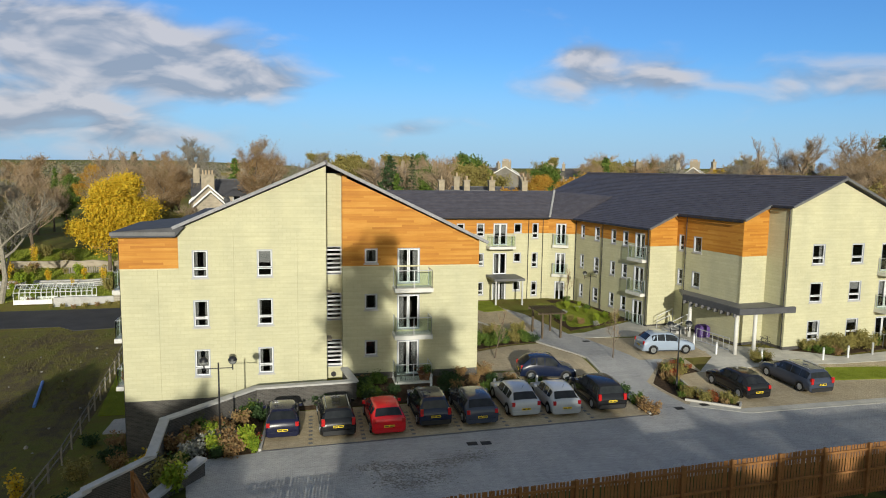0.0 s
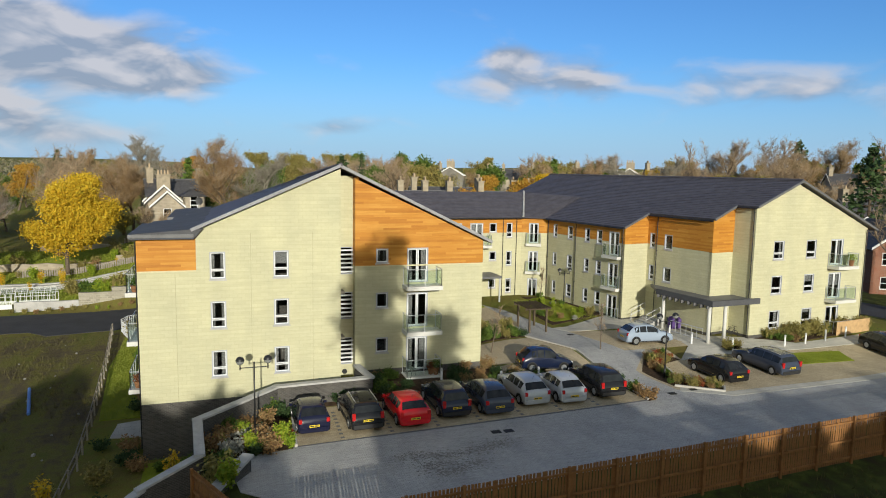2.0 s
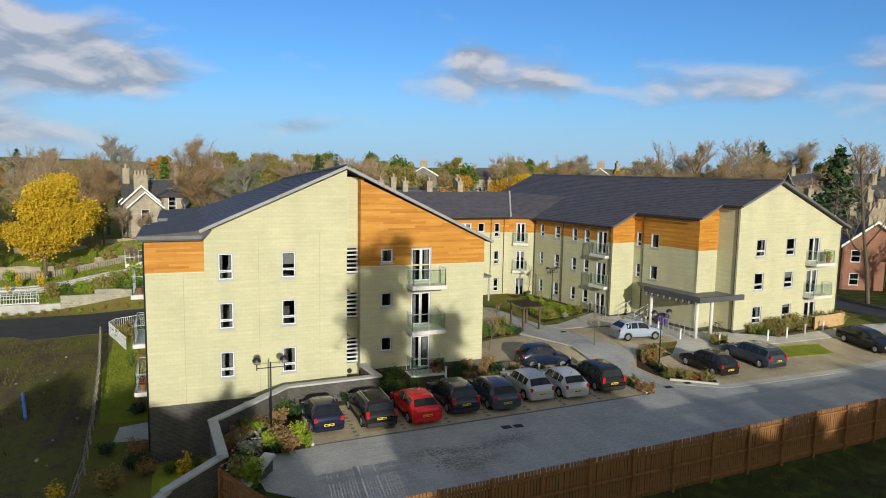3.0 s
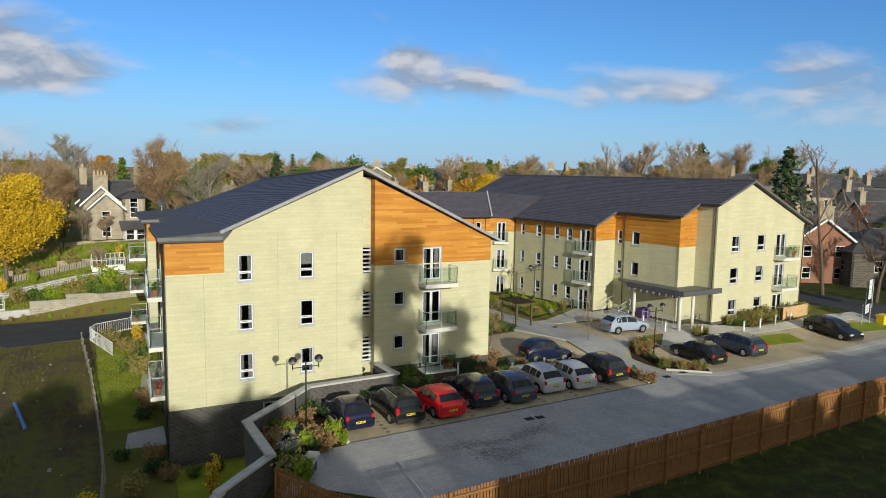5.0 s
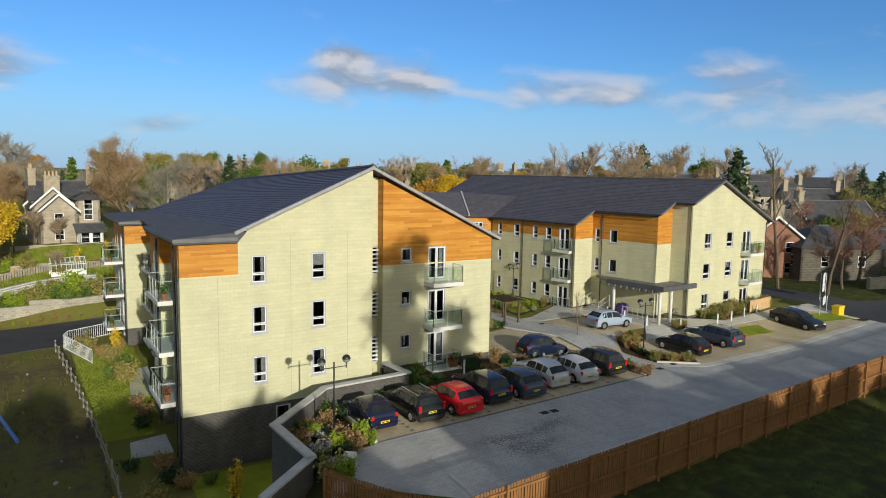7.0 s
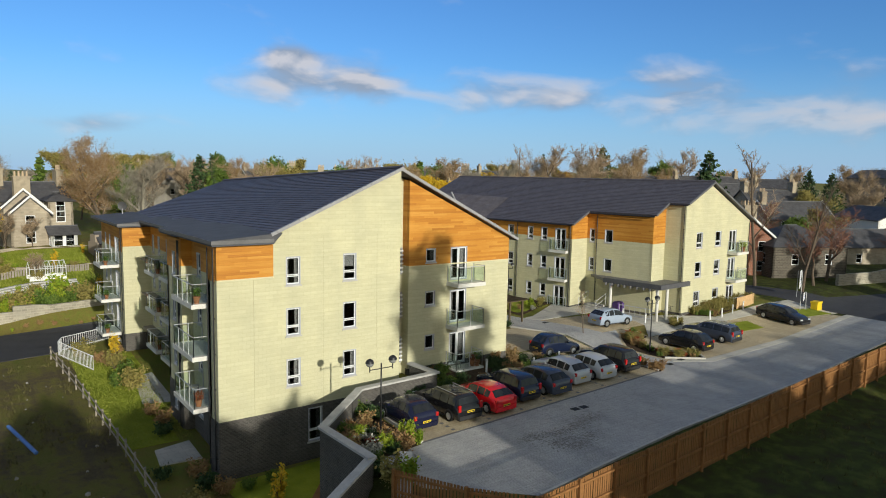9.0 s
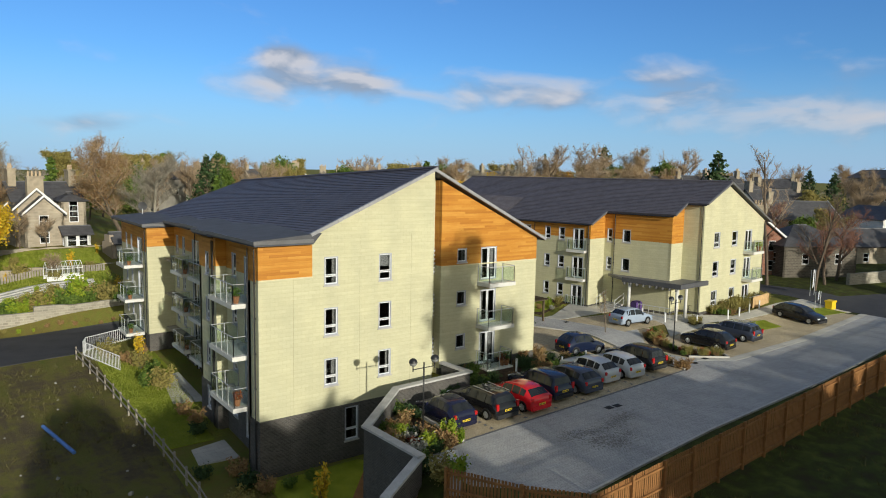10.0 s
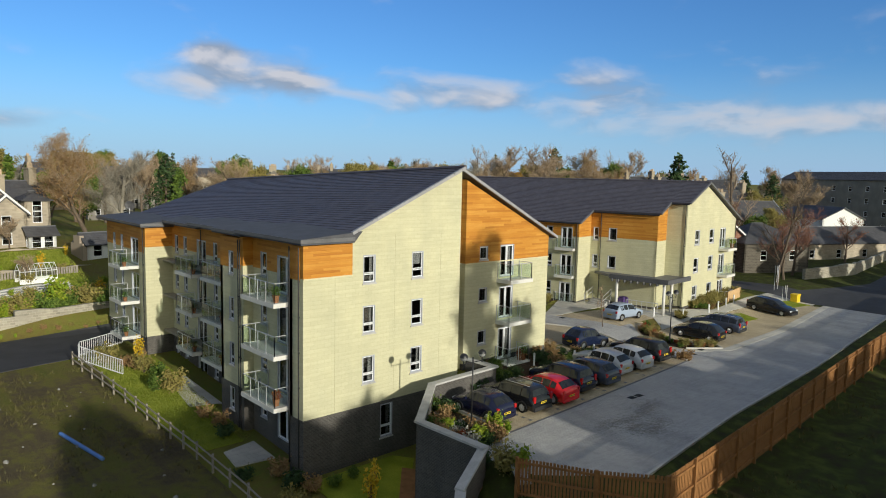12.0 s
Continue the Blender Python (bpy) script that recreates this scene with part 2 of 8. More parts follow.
def ground_mats():
    q = Nodes("grass", 0.95, 0, 0.1)
    co = q.coord()
    a, b, c = q.noise(co, 0.16, 6.0), q.noise(co, 2.2, 5.0), q.noise(co, 30.0, 3.0)
    col = q.ramp(q.val("ADD", q.val("MULTIPLY", a, 0.6), q.val("MULTIPLY", b, 0.4)), [(0.32, (0.16, 0.12, 0.05)), (0.47, (0.18, 0.16, 0.045)), (0.62, (0.15, 0.18, 0.035))])
    q.color(q.mix(0.6, col, q.ramp(c, [(0.3, (0.55, 0.55, 0.5)), (0.7, (1.35, 1.35, 1.2))]), "MULTIPLY"))
    q.bump(q.val("ADD", b, c), 0.9, 0.08)
    q = Nodes("lawn", 0.9, 0, 0.12)
    co = q.coord()
    a, c = q.noise(co, 0.7, 5.0), q.noise(co, 40.0, 3.0)
    col = q.ramp(a, [(0.3, (0.15, 0.19, 0.016)), (0.7, (0.26, 0.30, 0.035))])
    q.color(q.mix(0.5, col, q.ramp(c, [(0.3, (0.6, 0.6, 0.6)), (0.7, (1.3, 1.3, 1.2))]), "MULTIPLY"))
    q.bump(c, 0.8, 0.04)
    q = Nodes("waste", 0.95, 0, 0.1)
    co = q.coord()
    a, b, c, d = q.noise(co, 0.2, 6.0), q.noise(co, 1.7, 6.0, 0.7), q.noise(co, 22.0, 3.0), q.noise(q.scaled(co, (1.2, 0.12, 1)), 1.0, 4.0)
    f = q.val("ADD", q.val("MULTIPLY", a, 0.45), q.val("ADD", q.val("MULTIPLY", b, 0.3), q.val("MULTIPLY", d, 0.25)))
    col = q.ramp(f, [(0.38, (0.085, 0.068, 0.05)), (0.47, (0.12, 0.098, 0.055)), (0.54, (0.16, 0.145, 0.045)), (0.64, (0.12, 0.135, 0.03))])
    q.color(q.mix(0.7, col, q.ramp(c, [(0.3, (0.5, 0.5, 0.5)), (0.7, (1.4, 1.4, 1.35))]), "MULTIPLY"))
    q.bump(q.val("ADD", b, c), 1.0, 0.1)
    q = Nodes("asphalt", 0.85, 0, 0.3)
    co = q.coord()
    q.color(q.ramp(q.val("ADD", q.val("MULTIPLY", q.noise(co, 0.6, 5.0), 0.6), q.val("MULTIPLY", q.noise(co, 40.0, 2.0), 0.4)), [(0.3, (0.030, 0.030, 0.033)), (0.7, (0.060, 0.060, 0.064))]))
    q.bump(q.noise(co, 60.0, 2.0), 0.4, 0.01)
    q = Nodes("soil", 0.95, 0, 0.1)
    co = q.coord()
    q.color(q.ramp(q.noise(co, 5.0, 6.0), [(0.3, (0.035, 0.024, 0.016)), (0.7, (0.09, 0.06, 0.038))]))
    q.bump(q.noise(co, 14.0, 4.0), 1.0, 0.06)
    for name, c1, c2, w, h in (("paving_grey", (0.50, 0.48, 0.455), (0.44, 0.425, 0.41), 0.2, 0.1), ("paving_drive", (0.47, 0.465, 0.47), (0.405, 0.40, 0.41), 0.2, 0.1), ("paving_buff", (0.56, 0.465, 0.33), (0.47, 0.385, 0.265), 0.2, 0.1), ("flags", (0.56, 0.535, 0.49), (0.50, 0.48, 0.445), 0.6, 0.45)):
        q = blocks(name, c1, c2, tuple(v * 0.6 for v in c2), w, h, 0.006, 0.35, 0.22)


ground_mats()
# dark grass whose colour also carries the shade over this ground
qv = Nodes("verge_grass", 0.95, 0, 0.1)
cv = qv.coord()
qv.color(qv.mix(0.6, qv.ramp(qv.noise(cv, 1.1, 5.0), [(0.3, (0.045, 0.038, 0.02)), (0.5, (0.05, 0.06, 0.016)), (0.7, (0.09, 0.105, 0.024))]), qv.ramp(qv.noise(cv, 30.0, 3.0), [(0.3, (0.55, 0.55, 0.5)), (0.7, (1.3, 1.3, 1.2))]), "MULTIPLY"))
qv.bump(qv.noise(cv, 20.0, 3.0), 0.9, 0.06)

# ---- building helpers ----
def thing(name, label, category, group="", kind="", m=None):
    ob = new(name)
    ob.empty_display_size = 0.3
    if m is not None:
        ob.matrix_basis = m
    return tagged(ob, label, category, group, kind)


def mesh_of(name, bm, material, smooth=False):
    me = bpy.data.meshes.new(name)
    bm.to_mesh(me)
    bm.free()
    for x in (material if isinstance(material, (list, tuple)) else [material]):
        me.materials.append(MATS[x])
    if smooth:
        for p in me.polygons:
            p.use_smooth = True
    return me


def part(name, bm, material, parent=None, label="", smooth=False, kind=""):
    ob = new(name, mesh_of(name, bm, material, smooth))
    if parent is not None:
        ob.parent = parent
    return tagged(ob, label, kind=kind)


def box(bm, x0, x1, y0, y1, z0, z1, m=None, mi=0):
    vs = [bm.verts.new(Vector((x, y, z)) if m is None else m @ Vector((x, y, z))) for z in (z0, z1) for y in (y0, y1) for x in (x0, x1)]
    for f in ((0, 2, 3, 1), (4, 5, 7, 6), (0, 1, 5, 4), (2, 6, 7, 3), (0, 4, 6, 2), (1, 3, 7, 5)):
        bm.faces.new([vs[i] for i in f]).material_index = mi
    return vs


def tube(bm, a, b, r, seg=8, r2=None, mi=0):
    a, b = Vector(a), Vector(b)
    q = (b - a).to_track_quat("Z", "Y")
    r2 = r if r2 is None else r2
    ring = [[bm.verts.new(p + q @ Vector((math.cos(k * math.tau / seg) * rr, math.sin(k * math.tau / seg) * rr, 0))) for k in range(seg)] for p, rr in ((a, r), (b, r2))]
    for k in range(seg):
        bm.faces.new((ring[0][k], ring[0][(k + 1) % seg], ring[1][(k + 1) % seg], ring[1][k])).material_index = mi
    bm.faces.new(ring[0][::-1]).material_index = mi
    bm.faces.new(ring[1]).material_index = mi


class Run:
    """A straight stretch of wall from a to b, seen from outside with a on the left: local u along it, w outwards, z up."""

    def __init__(self, a, b):
        a, b = Vector(a), Vector(b)
        self.a, self.len = a, (b - a).length
        self.u = (b - a).normalized()
        self.w = Vector((self.u.y, -self.u.x))
        self.m = Matrix(((self.u.x, self.w.x, 0, a.x), (self.u.y, self.w.y, 0, a.y), (0, 0, 1, 0), (0, 0, 0, 1)))


def wall(run, parent, material, z0, top, holes=(), thick=0.3, u0=0.0, u1=None, name="wall", out=0.0):
    """A wall with real openings. top: a height or a list of (u, z). holes: (u0, u1, z0, z1)."""
    u1 = run.len if u1 is None else u1
    prof = [(u0, top), (u1, top)] if isinstance(top, (int, float)) else top

    def height(u):
        for (ua, za), (ub, zb) in zip(prof, prof[1:]):
            if ua - 1e-6 <= u <= ub + 1e-6:
                return za + (zb - za) * (u - ua) / max(ub - ua, 1e-6)
        return prof[-1][1]
    cuts = sorted({round(x, 4) for x in [u0, u1, *[p[0] for p in prof], *[h[0] for h in holes], *[h[1] for h in holes]] if u0 - 1e-6 <= x <= u1 + 1e-6})
    zs = sorted({round(z, 4) for h in holes for z in (h[2], h[3])})
    bm = bmesh.new()
    uvl = bm.loops.layers.uv.new("UVMap")

    def solid(ua, ub, za, zb, ya, yb):
        pts = [(ua, za), (ub, za), (ub, yb), (ua, ya)]
        front = [bm.verts.new(run.m @ Vector((u, out, z))) for u, z in pts]
        back = [bm.verts.new(run.m @ Vector((u, out - thick, z))) for u, z in pts]
        fs = [(front, pts), (back[::-1], pts[::-1])]
        for i in range(4):
            j = (i + 1) % 4
            q = [(pts[i][0], pts[i][1]), (pts[i][0] + thick, pts[i][1]), (pts[j][0] + thick, pts[j][1]), (pts[j][0], pts[j][1])]
            fs.append(([front[i], back[i], back[j], front[j]], q))
        for vs, uvs in fs:
            f = bm.faces.new(vs)
            for lp, c in zip(f.loops, uvs):
                lp[uvl].uv = c
    for ua, ub in zip(cuts, cuts[1:]):
        if ub - ua < 1e-4:
            continue
        mid = (ua + ub) / 2
        mine = [h for h in holes if h[0] < mid < h[1]]
        low_top = min(height(ua), height(ub))
        levels = [z0] + [z for z in zs if z0 + 1e-4 < z < low_top - 1e-4]
        for za, zb in zip(levels, levels[1:] + [None]):
            if any(h[2] - 1e-4 <= za < h[3] - 1e-4 for h in mine):
                continue
            if zb is None:
                solid(ua, ub, za, za, height(ua), height(ub))
            else:
                solid(ua, ub, za, za, zb, zb)
    bmesh.ops.recalc_face_normals(bm, faces=bm.faces)
    bmesh.ops.remove_doubles(bm, verts=bm.verts, dist=1e-4)
    return part(name, bm, material, parent)


def frame_bars(bm, run, u0, u1, z0, z1, d0, d1, t):
    for a, b, c, d in ((u0, u1, z0, z0 + t), (u0, u1, z1 - t, z1), (u0, u0 + t, z0 + t, z1 - t), (u1 - t, u1, z0 + t, z1 - t)):
        box(bm, a, b, d0, d1, c, d, run.m)


def pane(bm_name, run, u0, u1, z0, z1, d, parent):
    bm = bmesh.new()
    box(bm, u0, u1, d - 0.012, d, z0, z1, run.m)
    p = part(bm_name, bm, "window_glass", parent)
    p.visible_shadow = False
    return p


def window(run, parent, u0, u1, z0, z1, kind="tilt", seed=0, out=0.0):
    """A grey-framed window set in its opening; kind tilt has a transom low down, door has two leaves."""
    rg = random.Random(seed)
    bm = bmesh.new()
    d1, d0 = out - 0.05, out - 0.14
    frame_bars(bm, run, u0, u1, z0, z1, d0, out + 0.015, 0.055)
    w = part("window" if kind != "door" else "balcony_door", bm, "grey_frame", parent, "pale grey framed " + ("window" if kind != "door" else "glazed balcony door"))
    cells = []
    a, b, c, d = u0 + 0.055, u1 - 0.055, z0 + 0.055, z1 - 0.055
    if kind == "tilt":
        zt = z0 + (z1 - z0) * 0.33
        cells = [(a, b, c, zt - 0.02), (a, b, zt + 0.02, d)]
    elif kind == "door":
        m_ = (a + b) / 2
        cells = [(a, m_ - 0.012, c, d), (m_ + 0.012, b, c, d)]
    elif kind == "pair":
        m_, zt = (a + b) / 2, z0 + (z1 - z0) * 0.33
        cells = [(a, m_ - 0.02, c, zt - 0.02), (m_ + 0.02, b, c, zt - 0.02), (a, m_ - 0.02, zt + 0.02, d), (m_ + 0.02, b, zt + 0.02, d)]
    else:
        cells = [(a, b, c, d)]
    for q in cells:
        bm = bmesh.new()
        t = 0.075 if kind == "door" else 0.05
        frame_bars(bm, run, *q, d0, d1, t)
        s = part("sash", bm, "white_upvc", w)
        pane("pane", run, q[0] + t, q[1] - t, q[2] + t, q[3] - t, d1 - 0.03, w)
    if kind != "door":
        bm = bmesh.new()
        box(bm, u0 - 0.06, u1 + 0.06, out - 0.05, out + 0.06, z0 - 0.09, z0 - 0.004, run.m)
        part("sill", bm, "concrete_cap", w)
    # what shows behind the glass: curtains or a blind
    r = rg.random()
    if r < 0.68:
        bm = bmesh.new()
        fw = (u1 - u0) * rg.uniform(0.16, 0.34)
        sides = [(u0 + 0.05, u0 + 0.05 + fw), (u1 - 0.05 - fw, u1 - 0.05)]
        if r < 0.2:
            sides = sides[:1]
        for s0, s1 in sides:
            k = 9
            pts = [(s0 + (s1 - s0) * i / k, out - 0.24 - 0.03 * (i % 2)) for i in range(k + 1)]
            for (ua, wa), (ub, wb) in zip(pts, pts[1:]):
                vs = [bm.verts.new(run.m @ Vector(v)) for v in ((ua, wa, z0 + 0.02), (ub, wb, z0 + 0.02), (ub, wb, z1 - 0.02), (ua, wa, z1 - 0.02))]
                bm.faces.new(vs)
        part("curtain", bm, "curtain", w, "pale gathered curtain")
    elif r < 0.82:
        bm = bmesh.new()
        box(bm, u0 + 0.05, u1 - 0.05, out - 0.24, out - 0.22, z1 - (z1 - z0) * rg.uniform(0.2, 0.55), z1 - 0.03, run.m)
        part("blind", bm, "curtain", w, "half-lowered pale blind")
    return w


def balcony(run, parent, u0, u1, z, depth, out=0.0, sides=(True, True), seed=0, slab="balcony_white"):
    """A slab with a metal edge, posts, rails and glass panels, and what stands on it."""
    bm = bmesh.new()
    box(bm, u0, u1, out, out + depth, z - 0.2, z, run.m)
    b = part("balcony", bm, slab, parent, "cantilevered balcony with a glass balustrade")
    bm = bmesh.new()
    box(bm, u0 - 0.03, u1 + 0.03, out + depth, out + depth + 0.04, z - 0.22, z + 0.03, run.m)
    for k, s in enumerate(sides):
        if s:
            e = u0 - 0.03 if k == 0 else u1
            box(bm, e, e + 0.03, out, out + depth, z - 0.22, z + 0.03, run.m)
    part("fascia", bm, "balcony_white", b)
    lines = [((u0 + 0.04, out + depth - 0.05), (u1 - 0.04, out + depth - 0.05))]
    if sides[0]:
        lines.append(((u0 + 0.04, out + 0.05), (u0 + 0.04, out + depth - 0.05)))
    if sides[1]:
        lines.append(((u1 - 0.04, out + 0.05), (u1 - 0.04, out + depth - 0.05)))
    for (a0, a1), (b0, b1) in lines:
        n = max(1, round(math.hypot(b0 - a0, b1 - a1) / 1.0))
        bm = bmesh.new()
        tube(bm, run.m @ Vector((a0, a1, z + 1.1)), run.m @ Vector((b0, b1, z + 1.1)), 0.024, 6)
        part("handrail", bm, "metal_grey", b)
        for i in range(n + 1):
            f = i / n
            px, py = a0 + (b0 - a0) * f, a1 + (b1 - a1) * f
            bm = bmesh.new()
            box(bm, px - 0.02, px + 0.02, py - 0.02, py + 0.02, z, z + 1.1, run.m)
            part("post", bm, "metal_grey", b)
            if i < n:
                g = (i + 1) / n
                qx, qy = a0 + (b0 - a0) * g, a1 + (b1 - a1) * g
                dx, dy = (qx - px), (qy - py)
                bm = bmesh.new()
                e = 0.006
                if abs(dx) > abs(dy):
                    box(bm, px + dx * 0.05, qx - dx * 0.05, py - e, py + e, z + 0.1, z + 1.02, run.m)
                else:
                    box(bm, px - e, px + e, py + dy * 0.05, qy - dy * 0.05, z + 0.1, z + 1.02, run.m)
                p = part("glass_panel", bm, "rail_glass", b)
    return b


def downpipe(run, parent, u, z0, z1, out=0.0, mat_="black_metal"):
    bm = bmesh.new()
    p = run.m @ Vector((u, out + 0.06, z0))
    tube(bm, p, (p.x, p.y, z1), 0.036, 8)
    k = z0 + 0.6
    while k < z1:
        q = run.m @ Vector((u, out + 0.04, k))
        tube(bm, q, q + Vector((0, 0, 0.06)), 0.062, 8)
        k += 1.9
    return part("downpipe", bm, mat_, parent, "black downpipe")


def tiled(parent, corners, material="roof_tile", course=0.33, thick=0.05, name="roof", under=0.12, lap=0.028):
    """A tiled slope: corners lower-left, lower-right, upper-right, upper-left seen from outside; each course laps the one below."""
    a, b, c, d = [Vector(v) for v in corners]
    n = (b - a).cross(d - a).normalized()
    rows = max(2, int(round((d - a).length / course)))
    bm = bmesh.new()
    bot = [bm.verts.new(v - n * under) for v in (a, b, c, d)]
    bm.faces.new(bot[::-1])
    last = (bot[0], bot[1])
    for i in range(rows):
        f0, f1 = i / rows, (i + 1) / rows
        lip = [bm.verts.new(a.lerp(d, f0) + n * lap), bm.verts.new(b.lerp(c, f0) + n * lap)]
        end = [bm.verts.new(a.lerp(d, f1)), bm.verts.new(b.lerp(c, f1))]
        bm.faces.new((last[0], last[1], lip[1], lip[0]))
        bm.faces.new((lip[0], lip[1], end[1], end[0]))
        last = end
    top = [bm.verts.new(v) for v in (a, b)]
    bm.faces.new((bot[2], bot[3], last[0], last[1]))
    bm.faces.new((bot[1], bot[2], last[1], top[1]))
    bm.faces.new((bot[3], bot[0], top[0], last[0]))
    return part(name, bm, material, parent)


def slab_poly(parent, pts, z0, z1, material, name="slab"):
    bm = bmesh.new()
    lo = [bm.verts.new((x, y, z0)) for x, y in pts]
    hi = [bm.verts.new((x, y, z1)) for x, y in pts]
    bm.faces.new(lo[::-1])
    bm.faces.new(hi)
    for i in range(len(pts)):
        j = (i + 1) % len(pts)
        bm.faces.new((lo[i], lo[j], hi[j], hi[i]))
    bmesh.ops.recalc_face_normals(bm, faces=bm.faces)
    return part(name, bm, material, parent)


# ---- the ground ----
def smooth(a, b, x):
    t = min(1.0, max(0.0, (x - a) / (b - a)))
    return t * t * (3 - 2 * t)


def west_z(y):
    """Height of the lower ground west of the long building."""
    return -3.05 + 0.062 * (min(max(y, 34), 66) - 39)


def kerb_x(y):
    """Where the retaining wall and the building part the upper ground from the lower."""
    if y < 34:
        return -8.75
    if y < 38:
        return -8.75 + (y - 34) * 1.02
    return -3.0


def ground_z(x, y):
    up = 0.0
    up += 0.75 * smooth(36.5, 43.5, y) * smooth(5, 14, x) + 0.2 * smooth(48, 60, y) * smooth(5, 14, x)
    up += 0.7 * smooth(37.0, 39.5, y) * (1 - smooth(5, 14, x)) * smooth(-9, -3, x) * (y < 41.2)
    if y < 26.5:
        up -= 0.5 * smooth(25.5, 22.5, y) + 0.6 * smooth(22, 8, y)
    low = west_z(y)
    # the bank, garden and village beyond the side road
    bank = smooth(75, 77.5, y)
    low = low + bank * (1.7 - 1.45 * smooth(-15, -26, x) + 0.13 * max(0, y - 77) * (1 - 0.5 * smooth(95, 125, y)) + 0.5 * smooth(92, 99, y))
    if y > 120:
        low = min(low, 6.0)
    k = kerb_x(y)
    if y < 30:
        f = smooth(-12.5, -8.0, x)
    else:
        f = smooth(k - 0.25, k + 0.25, x)
    if y > 62:
        f = smooth(-8.0, -2.0, x) * (1 - smooth(77, 95, y)) + smooth(77, 95, y) * smooth(-6, 14, x)
    z = low * (1 - f) + up * f
    far = math.hypot(x, y - 40)
    z += smooth(90, 260, far) * (noise.noise((x * 0.006, y * 0.006, 2.0)) * 3.0 - 0.5)
    z += smooth(300, 1500, y) * 26 * smooth(0, 1, 0.5 + 0.5 * noise.noise((x * 0.0016, 4.0, 1.0)))
    return z


def axis(lo, hi, step, far_lo, far_hi):
    out, s, v = [], step, lo
    near = list(np.arange(lo, hi + 1e-6, step))
    while v > far_lo:
        s *= 1.22
        v -= s
        out.append(v)
    v, s = hi, step
    hi_ = []
    while v < far_hi:
        s *= 1.22
        v += s
        hi_.append(v)
    return out[::-1] + near + hi_


def make_ground():
    xs, ys = axis(-45, 58, 0.5, -2500, 2500), axis(8, 92, 0.5, -700, 3200)
    verts = [(x, y, ground_z(x, y)) for y in ys for x in xs]
    n = len(xs)
    faces = [(j * n + i, j * n + i + 1, (j + 1) * n + i + 1, (j + 1) * n + i) for j in range(len(ys) - 1) for i in range(n - 1)]
    me = bpy.data.meshes.new("ground")
    me.from_pydata(verts, [], faces)
    for p in me.polygons:
        p.use_smooth = True
    me.materials.append(MATS["grass"])
    me.materials.append(MATS["waste"])
    me.materials.append(MATS["verge_grass"])
    for p in me.polygons:
        c = p.center
        if c.x < -15.5 and c.y < 66 and c.x > -80:
            p.material_index = 1
        # foreground and street side take the grass with shade in its colour
        elif (c.y < 31 and c.y > -60 and c.x < 90) or (50 < c.x < 130 and c.y < 64):
            p.material_index = 2
    return tagged(new("ground", me), "rough autumn grass and bare earth around the site", "ground", kind="structure")


def sheet(name, pts, dz, material, label, category, edge=0.0, cell=1.0, parent=None):
    """A paved or planted sheet laid over the ground, following its slope."""
    bm = bmesh.new()
    bm.faces.new([bm.verts.new((x, y, 0)) for x, y in pts])
    for ax in (0, 1):
        lo, hi = min(p[ax] for p in pts), max(p[ax] for p in pts)
        step = max(cell, (hi - lo) / 60)
        v = lo + step
        while v < hi - 0.05:
            no = Vector((1, 0, 0)) if ax == 0 else Vector((0, 1, 0))
            bmesh.ops.bisect_plane(bm, geom=bm.verts[:] + bm.edges[:] + bm.faces[:], plane_co=no * v, plane_no=no)
            v += step
    uvl = bm.loops.layers.uv.new("UVMap")
    for v in bm.verts:
        v.co.z = ground_z(v.co.x, v.co.y) + dz
    for f in bm.faces:
        for lp in f.loops:
            lp[uvl].uv = (lp.vert.co.x, lp.vert.co.y)
    bmesh.ops.recalc_face_normals(bm, faces=bm.faces)
    if bm.faces and sum(f.normal.z for f in bm.faces) < 0:
        bmesh.ops.reverse_faces(bm, faces=bm.faces)
    rim = [e for e in bm.edges if e.is_boundary]
    ret = bmesh.ops.extrude_edge_only(bm, edges=rim)
    for v in ret["geom"]:
        if isinstance(v, bmesh.types.BMVert):
            v.co.z -= 0.12 + abs(dz)
    ob = part(name, bm, material, parent)
    return tagged(ob, label, category, kind="structure")


make_ground()

# ---- the long building by the car park ----
def rows3(u0, u1, tops, h):
    return [(u0, u1, t - h, t) for t in tops]


TOPS = (8.91, 6.05, 3.16)
GF = 39.87                                # the plane of the front gable


